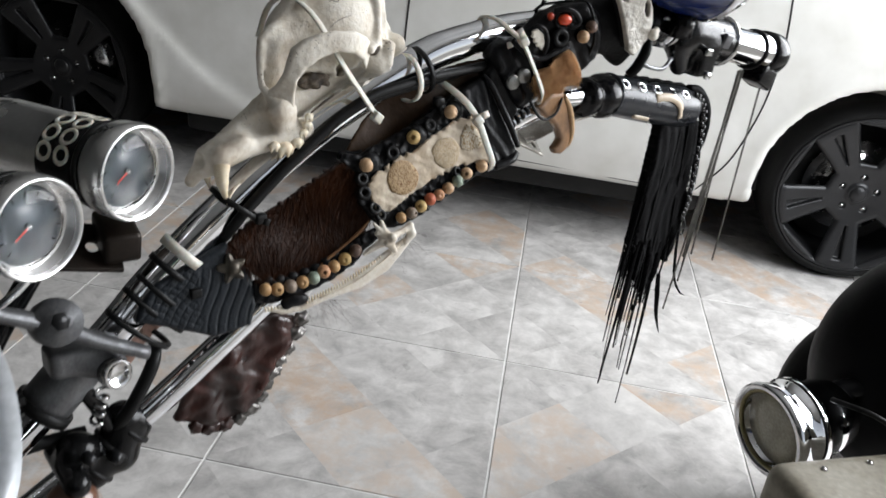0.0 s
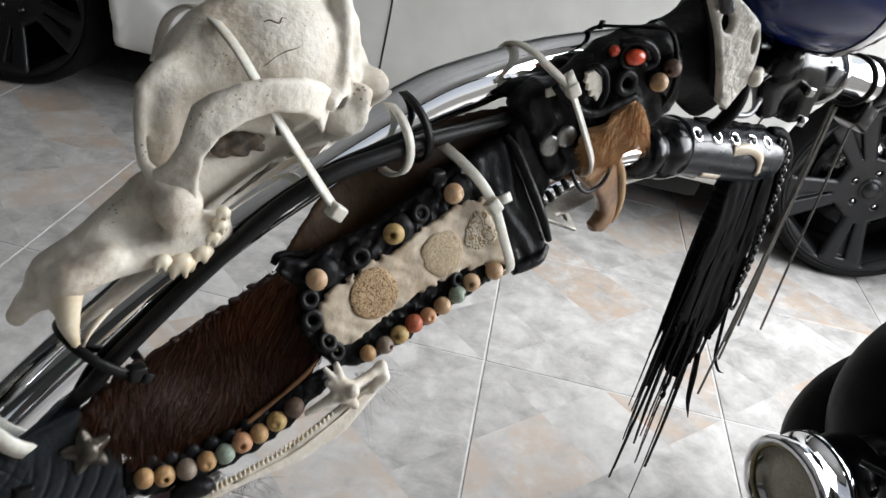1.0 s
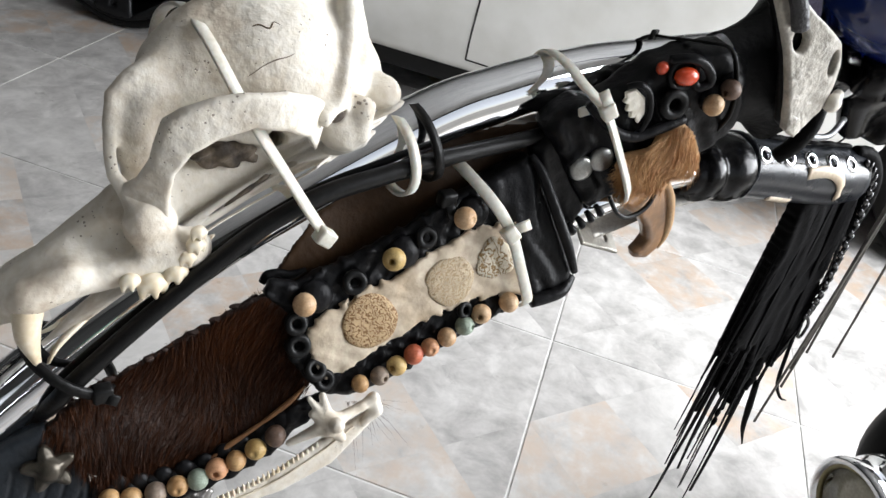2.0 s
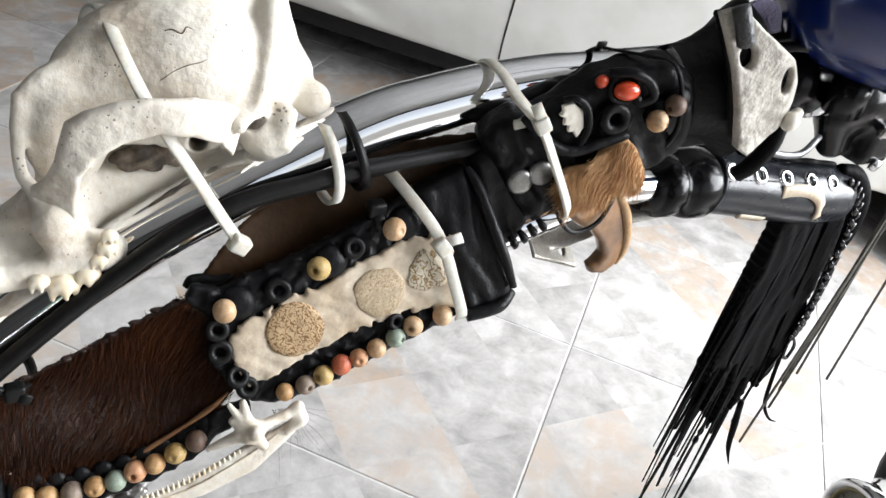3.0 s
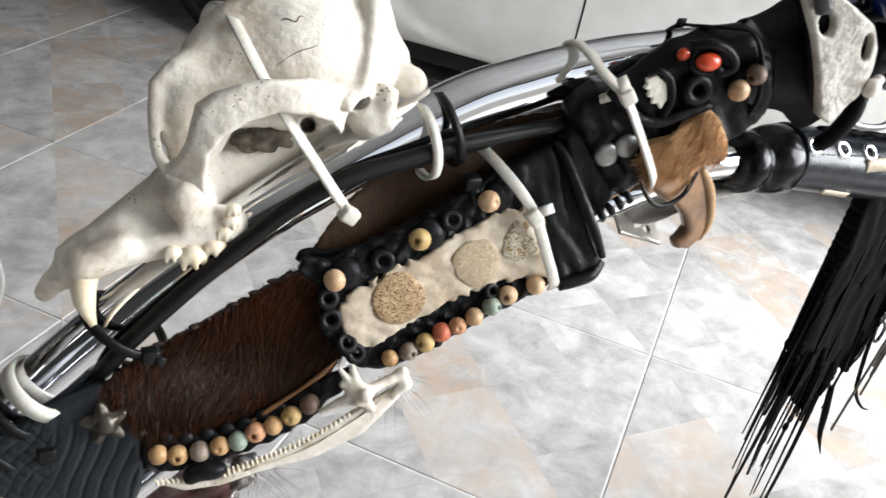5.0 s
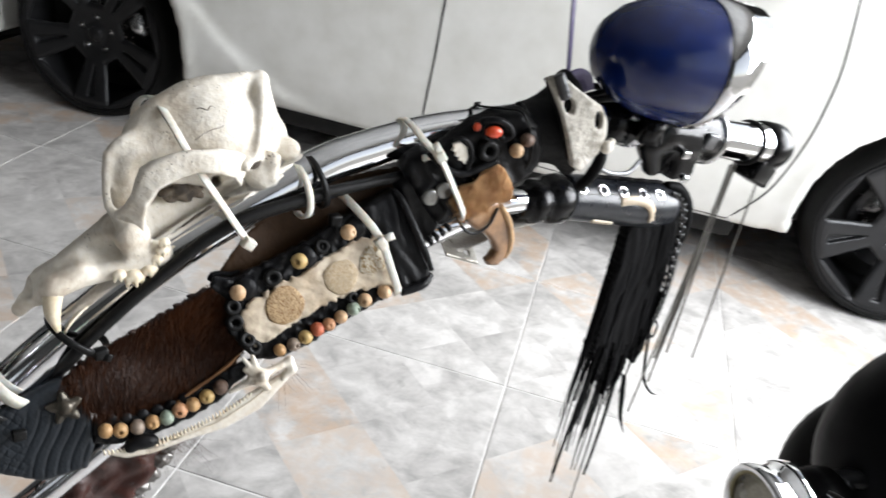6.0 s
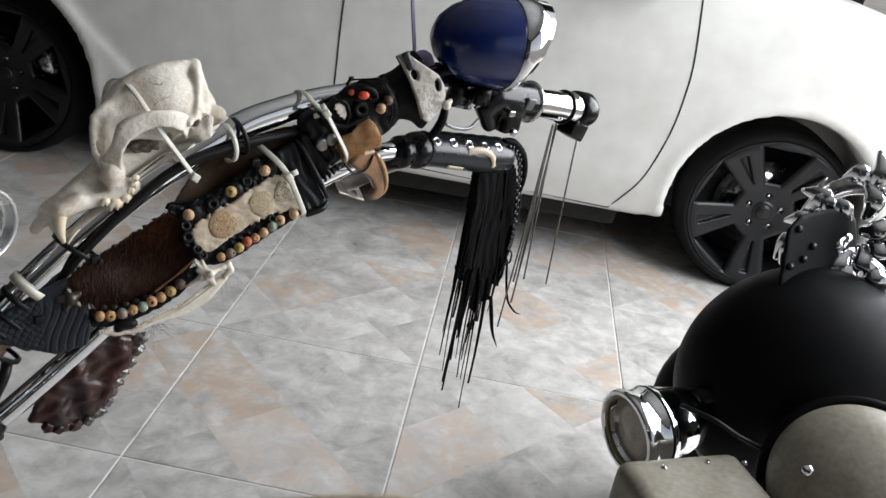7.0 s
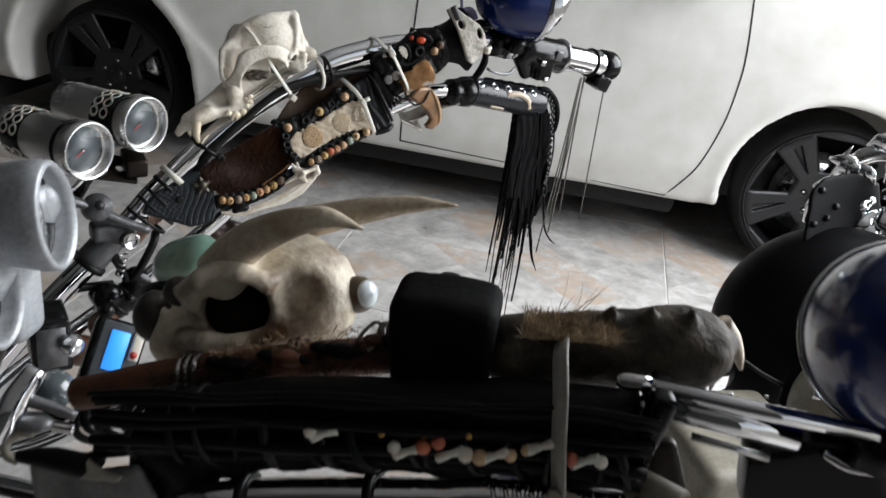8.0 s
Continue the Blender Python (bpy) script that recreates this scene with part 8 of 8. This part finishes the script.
def paw_shape(P):
    d = d_cap(P, (0.285, 0.078, 0.903), (0.350, 0.084, 0.9155), 0.0165, 0.0175)
    d = s_or(d, d_egg(P, (0.358, 0.086, 0.9145), (0.022, 0.019, 0.0175)), 0.008)
    d = s_or(d, d_cap(P, (0.364, 0.092, 0.918), (0.378, 0.102, 0.913), 0.012, 0.008), 0.008)
    d = s_or(d, d_cap(P, (0.345, 0.084, 0.906), (0.364, 0.090, 0.899), 0.012, 0.009), 0.008)
    for x, z in ((0.322, 0.932), (0.3385, 0.9345), (0.3555, 0.9365)):
        d = s_or(d, d_cap(P, (x, 0.080, z - 0.010), (x + 0.001, 0.078, z + 0.001), 0.0055, 0.0018), 0.003)
    return d + 0.0005 * np.sin(P[..., 0] * 420 + 2 * np.sin(P[..., 2] * 300)) * np.sin(P[..., 2] * 500)


part("body", nets(paw_shape, (0.258, 0.046, 0.868), (0.400, 0.122, 0.948), 0.0019), KNUCKLE, gl)
part("claw", tube([(0.3770, 0.1080, 0.9200), (0.3835, 0.1090, 0.9130), (0.3880, 0.1060, 0.9060), (0.3905, 0.1030, 0.9000)], 0.0052, 10, 4, (1, 0.9, 0.6, 0.15)), OLD_BONE, gl, "pale claw tip")


def mane_spot(rng):
    x = rng.uniform(0.286, 0.326)
    return (x, 0.072 + rng.uniform(-0.012, 0.012), 0.919 + (x - 0.28) * 0.12), (rng.uniform(-0.3, 0.9), rng.uniform(-0.5, 0.3), rng.uniform(0.1, 1))


tagged(part("mane", hairs(2600, mane_spot, 0.0062, 0.00016, 17), STRAW, gl, "straw-coloured mane"), kind="stuff")
tagged(part("long_hair", hairs(14, lambda rng: ((0.304 + rng.uniform(-0.006, 0.006), 0.072, 0.925), (0.45 + rng.uniform(-0.2, 0.2), -0.1, 1)), 0.034, 0.00016, 19), STRAW, gl, "long loose hairs"), kind="stuff")

# worn white cover and cream tube end under the near bar
pad = thing("white_cover", ONE, "worn white leather cover with black edge under the near handlebar", "cover")
part("panel", moved(slab([(0.0690, 0.8235), (0.1003, 0.8230), (0.1250, 0.8330), (0.1340, 0.8150), (0.1300, 0.7800), (0.0980, 0.7650), (0.0725, 0.7800)], 0.034, 0.006, 0.003, 0.0025), ONE), mat("worn_white_leather", (0.16, 0.16, 0.155), 0.6, var=(0.08, 0.08, 0.078), scale=60, bump=0.4, bscale=200), pad, "worn grey-white panel")
part("fold", moved(slab([(0.1037, 0.8365), (0.1110, 0.8320), (0.1211, 0.8305), (0.1190, 0.8270), (0.0990, 0.8240), (0.1040, 0.8300)], 0.0265, 0.003, 0.0012, 0.001), ONE), CREAM_PAINT, pad, "folded cream corner")
part("edge", tube([(0.0670, 0.031, 0.8250), (0.0850, 0.030, 0.8290), (0.1000, 0.030, 0.8290), (0.1070, 0.032, 0.8340)], 0.0050, 10, 4, (0.6, 1.1, 1.2, 0.8)), SOFT_LEATHER, pad)
can = thing("cream_canister", ONE, "short cream tube end clipped under the near handlebar", "canister")
part("body", lathe([(0.0, 0.0), (0.0060, 0.001), (0.0080, 0.003), (0.0080, 0.024), (0.0066, 0.026), (0.0056, 0.022), (0.0, 0.021)], 24, facing((0.3420, 0.044, 0.8700), (0.75, -0.55, 0.1))), CREAM_PAINT, can)

# near blue lamp
bullet_lamp(facing((0.4260, 0.0190, 0.9740), (0.25, 0.85, -0.45)), "blue enamel bullet lamp with pale rim on the near handlebar", 0.12)

# ---- fork and front wheel that carry both bars ----
fork = thing("front_fork", ONE, "black front fork and tyre carrying the handlebars", "motorcycle fork")
part("top_clamp", nets(lambda P: d_box(P, (-0.235, 0.300, 0.545), (0.05, 0.045, 0.022), 0.01), (-0.30, 0.24, 0.51), (-0.17, 0.36, 0.58), 0.004), BLACK_PLASTIC, fork)
for y in (0.25, 0.35):
    part("fork_leg", tube([(-0.235, y, 0.56), (-0.42, y - 0.06, 0.29)], 0.019, 16, 1), OLD_CHROME, fork)
FW = Matrix.Translation((-0.43, 0.24, 0.27)) @ Matrix.Rotation(radians(90), 4, 'X') @ Matrix.Rotation(radians(0), 4, 'Y')
part("front_tyre", lathe([(0.20, -0.038), (0.245, -0.040), (0.263, -0.022), (0.27, 0.0), (0.263, 0.022), (0.245, 0.040), (0.20, 0.038), (0.195, 0.0), (0.20, -0.038)], 48, FW), TYRE, fork, "black front tyre")
part("wheel_disc", lathe([(0.02, -0.04), (0.05, -0.03), (0.20, -0.02), (0.20, 0.02), (0.05, 0.03), (0.02, 0.04)], 40, FW), GUNMETAL, fork)
part("axle", tube([(-0.43, 0.17, 0.27), (-0.43, 0.31, 0.27)], 0.012, 12, 1), OLD_CHROME, fork)

# ---- the second motorcycle's tail, parked between bar and car ----
tail = thing("motorcycle", ONE, "black motorcycle tail with chrome lamp, cream panels and chrome ornament", "motorcycle")


def fender(P):
    d = d_egg(P, (0.862, 1.225, 0.383), (0.208, 0.150, 0.212))
    d = s_cut(d, d_egg(P, (0.86, 1.40, 0.30), (0.20, 0.20, 0.26)), 0.02)
    return np.maximum(d, 0.14 - P[..., 2])


part("fender", nets(fender, (0.62, 1.05, 0.12), (1.09, 1.40, 0.67), 0.007), BLACK_PAINT, tail, "gloss black rounded fender")
part("tyre", lathe([(0.10, -0.05), (0.165, -0.055), (0.192, -0.03), (0.200, 0.0), (0.192, 0.03), (0.165, 0.055), (0.10, 0.05)], 48, Matrix.Translation((0.86, 1.33, 0.245)) @ Matrix.Rotation(radians(90), 4, 'X')), TYRE, tail, "black rear tyre")
part("rear_rim", lathe([(0.02, -0.06), (0.09, -0.052), (0.13, -0.058), (0.13, 0.058), (0.02, 0.06)], 32, Matrix.Translation((0.86, 1.33, 0.245)) @ Matrix.Rotation(radians(90), 4, 'X')), OLD_CHROME, tail)

# bracket and chrome ornament
part("bracket", slab([(-0.055, -0.085), (-0.040, 0.030), (-0.012, 0.052), (0.060, 0.060), (0.12, 0.040), (0.14, -0.060)], 0.0, 0.008, 0.004, 0.002), BLACK_PAINT, tail, "dark steel bracket", m=pose(0.800, 1.245, 0.625, -18, 0, 30))
for x, y, z in ((-0.020, -0.006, 0.030), (-0.005, -0.006, -0.020), (0.015, -0.006, 0.000), (-0.035, -0.006, -0.030)):
    part("bolt", lathe([(0.0, 0.005), (0.006, 0.004), (0.007, -0.003)], 6, pose(0.800, 1.245, 0.625, -18, 0, 30) @ facing((x, y, z), (0, -1, 0))), GUNMETAL, tail)
orn = part("ornament", torus(0.085, 0.016, 40, 12, facing((0.905, 1.30, 0.640), (-0.55, -0.80, 0.35)), 0.7), OLD_CHROME, tail, "chrome wreath ornament")
OR = random.Random(9)
OM = facing((0.905, 1.30, 0.640), (-0.55, -0.80, 0.35))
for i in range(34):
    a = OR.uniform(0, 6.283)
    r = 0.085 * math.sqrt(OR.random())
    p0 = Vector((r * math.cos(a), r * math.sin(a), 0.006))
    a2 = a + OR.uniform(-1.0, 1.0)
    l = OR.uniform(0.044, 0.070)
    p1 = p0 + Vector((l * 0.5 * math.cos(a2), l * 0.5 * math.sin(a2), 0.018))
    p2 = p0 + Vector((l * math.cos(a2 + 0.5), l * math.sin(a2 + 0.5), 0.004))
    part("ornament_leaf", moved(tube([p0, p1, p2], 0.0160, 14, 5, (0.55, 1.15, 0.2), 0.5), OM), CHROME, orn)
part("ornament_spike", moved(tube([(-0.075, 0.020, 0.0), (-0.085, 0.045, 0.008), (-0.080, 0.075, 0.010)], 0.011, 12, 4, (1.1, 0.8, 0.05)), OM), OLD_CHROME, orn)

# chrome bell lamp
LM = facing((0.562, 1.080, 0.322), (-0.90, -0.45, -0.12)) @ Matrix.Scale(1.12, 4)
bell = part("bell_lamp", lathe([(0.020, -0.130), (0.034, -0.120), (0.046, -0.100), (0.052, -0.075), (0.056, -0.050), (0.0605, -0.046), (0.0605, -0.030), (0.058, -0.026), (0.061, -0.010), (0.064, 0.000), (0.063, 0.006), (0.057, 0.008), (0.053, 0.000), (0.045, -0.030)], 56, LM), CHROME, tail, "chrome bell lamp")
part("bell_band", torus(0.0575, 0.004, 48, 8, LM @ pose(0, 0, -0.036)), BLACK_PAINT, bell, "black band")
part("bell_ring", torus(0.053, 0.0035, 48, 8, LM @ pose(0, 0, 0.001)), mat("dull_brass", (0.26, 0.23, 0.13), 0.35, 0.9, var=(0.16, 0.14, 0.08), scale=50), bell, "dull brass ring")
part("bell_lens", lathe([(0.0, -0.004), (0.030, -0.006), (0.052, -0.010), (0.052, -0.013)], 40, LM), mat("cloudy_lens", (0.48, 0.46, 0.37), 0.15, var=(0.36, 0.34, 0.27), scale=30), bell, "cloudy lens")
part("bell_post", tube([LM @ Vector((0, 0, -0.07)), LM @ Vector((0.0, -0.06, -0.08)), LM @ Vector((0.01, -0.16, -0.10))], 0.010, 12, 3), BLACK_PAINT, bell)
part("bell_arm", tube([LM @ Vector((0, 0, -0.12)), (0.66, 1.14, 0.37), (0.72, 1.15, 0.38)], 0.014, 12, 3), BLACK_PAINT, bell)
part("cable", tube([(0.63, 1.08, 0.39), (0.67, 1.04, 0.40), (0.71, 1.03, 0.385), (0.75, 1.03, 0.37)], 0.004, 8, 5), RUBBER, tail)

# cream side panel and round cover


def side_panel(P):
    q = P - np.array((0.655, 0.890, 0.250))
    m = np.array(Matrix.Rotation(radians(20), 3, 'Z').transposed())
    q = q @ m.T
    return d_box(q, (0, 0, 0), (0.105, 0.115, 0.110), 0.022)


part("side_panel", nets(side_panel, (0.46, 0.70, 0.12), (0.85, 1.08, 0.385), 0.006), CREAM_PAINT, tail, "cream painted box panel")
for x, y in ((0.590, 0.955), (0.660, 0.985), (0.720, 1.000)):
    part("panel_screw", lathe([(0.0, 0.003), (0.004, 0.002), (0.0046, -0.002)], 12, pose(x, y, 0.3605)), OLD_CHROME, tail)
part("box_foot", bevel_box(0.16, 0.16, 0.16, 0.01, 2, pose(0.66, 0.90, 0.08)), BLACK_PAINT, tail)
DM = facing((0.862, 0.955, 0.382), (-0.46, -0.60, 0.64)) @ Matrix.Scale(0.95, 4)
drum = part("round_cover", lathe([(0.128, -0.060), (0.128, 0.0), (0.120, 0.026), (0.100, 0.048), (0.070, 0.064), (0.035, 0.073), (0.0, 0.076)], 64, DM), CREAM_PAINT, tail, "cream domed round cover")
part("cover_rim", torus(0.131, 0.012, 64, 12, DM @ pose(0, 0, -0.004)), BLACK_PAINT, drum, "gloss black rim")
part("cover_rivet", lathe([(0.0, 0.006), (0.006, 0.005), (0.009, 0.0)], 16, facing((0.757, 0.900, 0.437), (-0.5, -0.6, 0.6))), CHROME, drum, "chrome rivet")
part("frame_post", tube([(0.86, 1.30, 0.25), (0.86, 1.05, 0.33), (0.85, 0.98, 0.36)], 0.03, 14, 3), BLACK_PAINT, tail)

# ---- floor tiles, each a piece of its own ----
TILE_MESH = mesh("tile", bevel_box(TILE - 0.004, TILE - 0.004, 0.008, 0.0012, 1), False)
TILE_MESH.materials.append(TILE_MAT)
rot = Matrix.Rotation(TURN_F, 3, 'Z')
for i in range(-9, 9):
    for j in range(-11, 9):
        c = Vector((CROSS.x, CROSS.y, 0)) + rot @ Vector(((i + 0.5) * TILE, (j + 0.5) * TILE, 0))
        if X0 + 0.05 < c.x < X1 + 0.2 and Y0 + 0.1 < c.y < Y1 - 0.1:
            ob = part("tile", TILE_MESH, TILE_MAT, floor)
            turns = (i * 7 + j * 3) % 4
            ob.matrix_world = Matrix.Translation((c.x, c.y, -0.004)) @ Matrix.Rotation(TURN_F + turns * math.pi / 2, 4, 'Z')
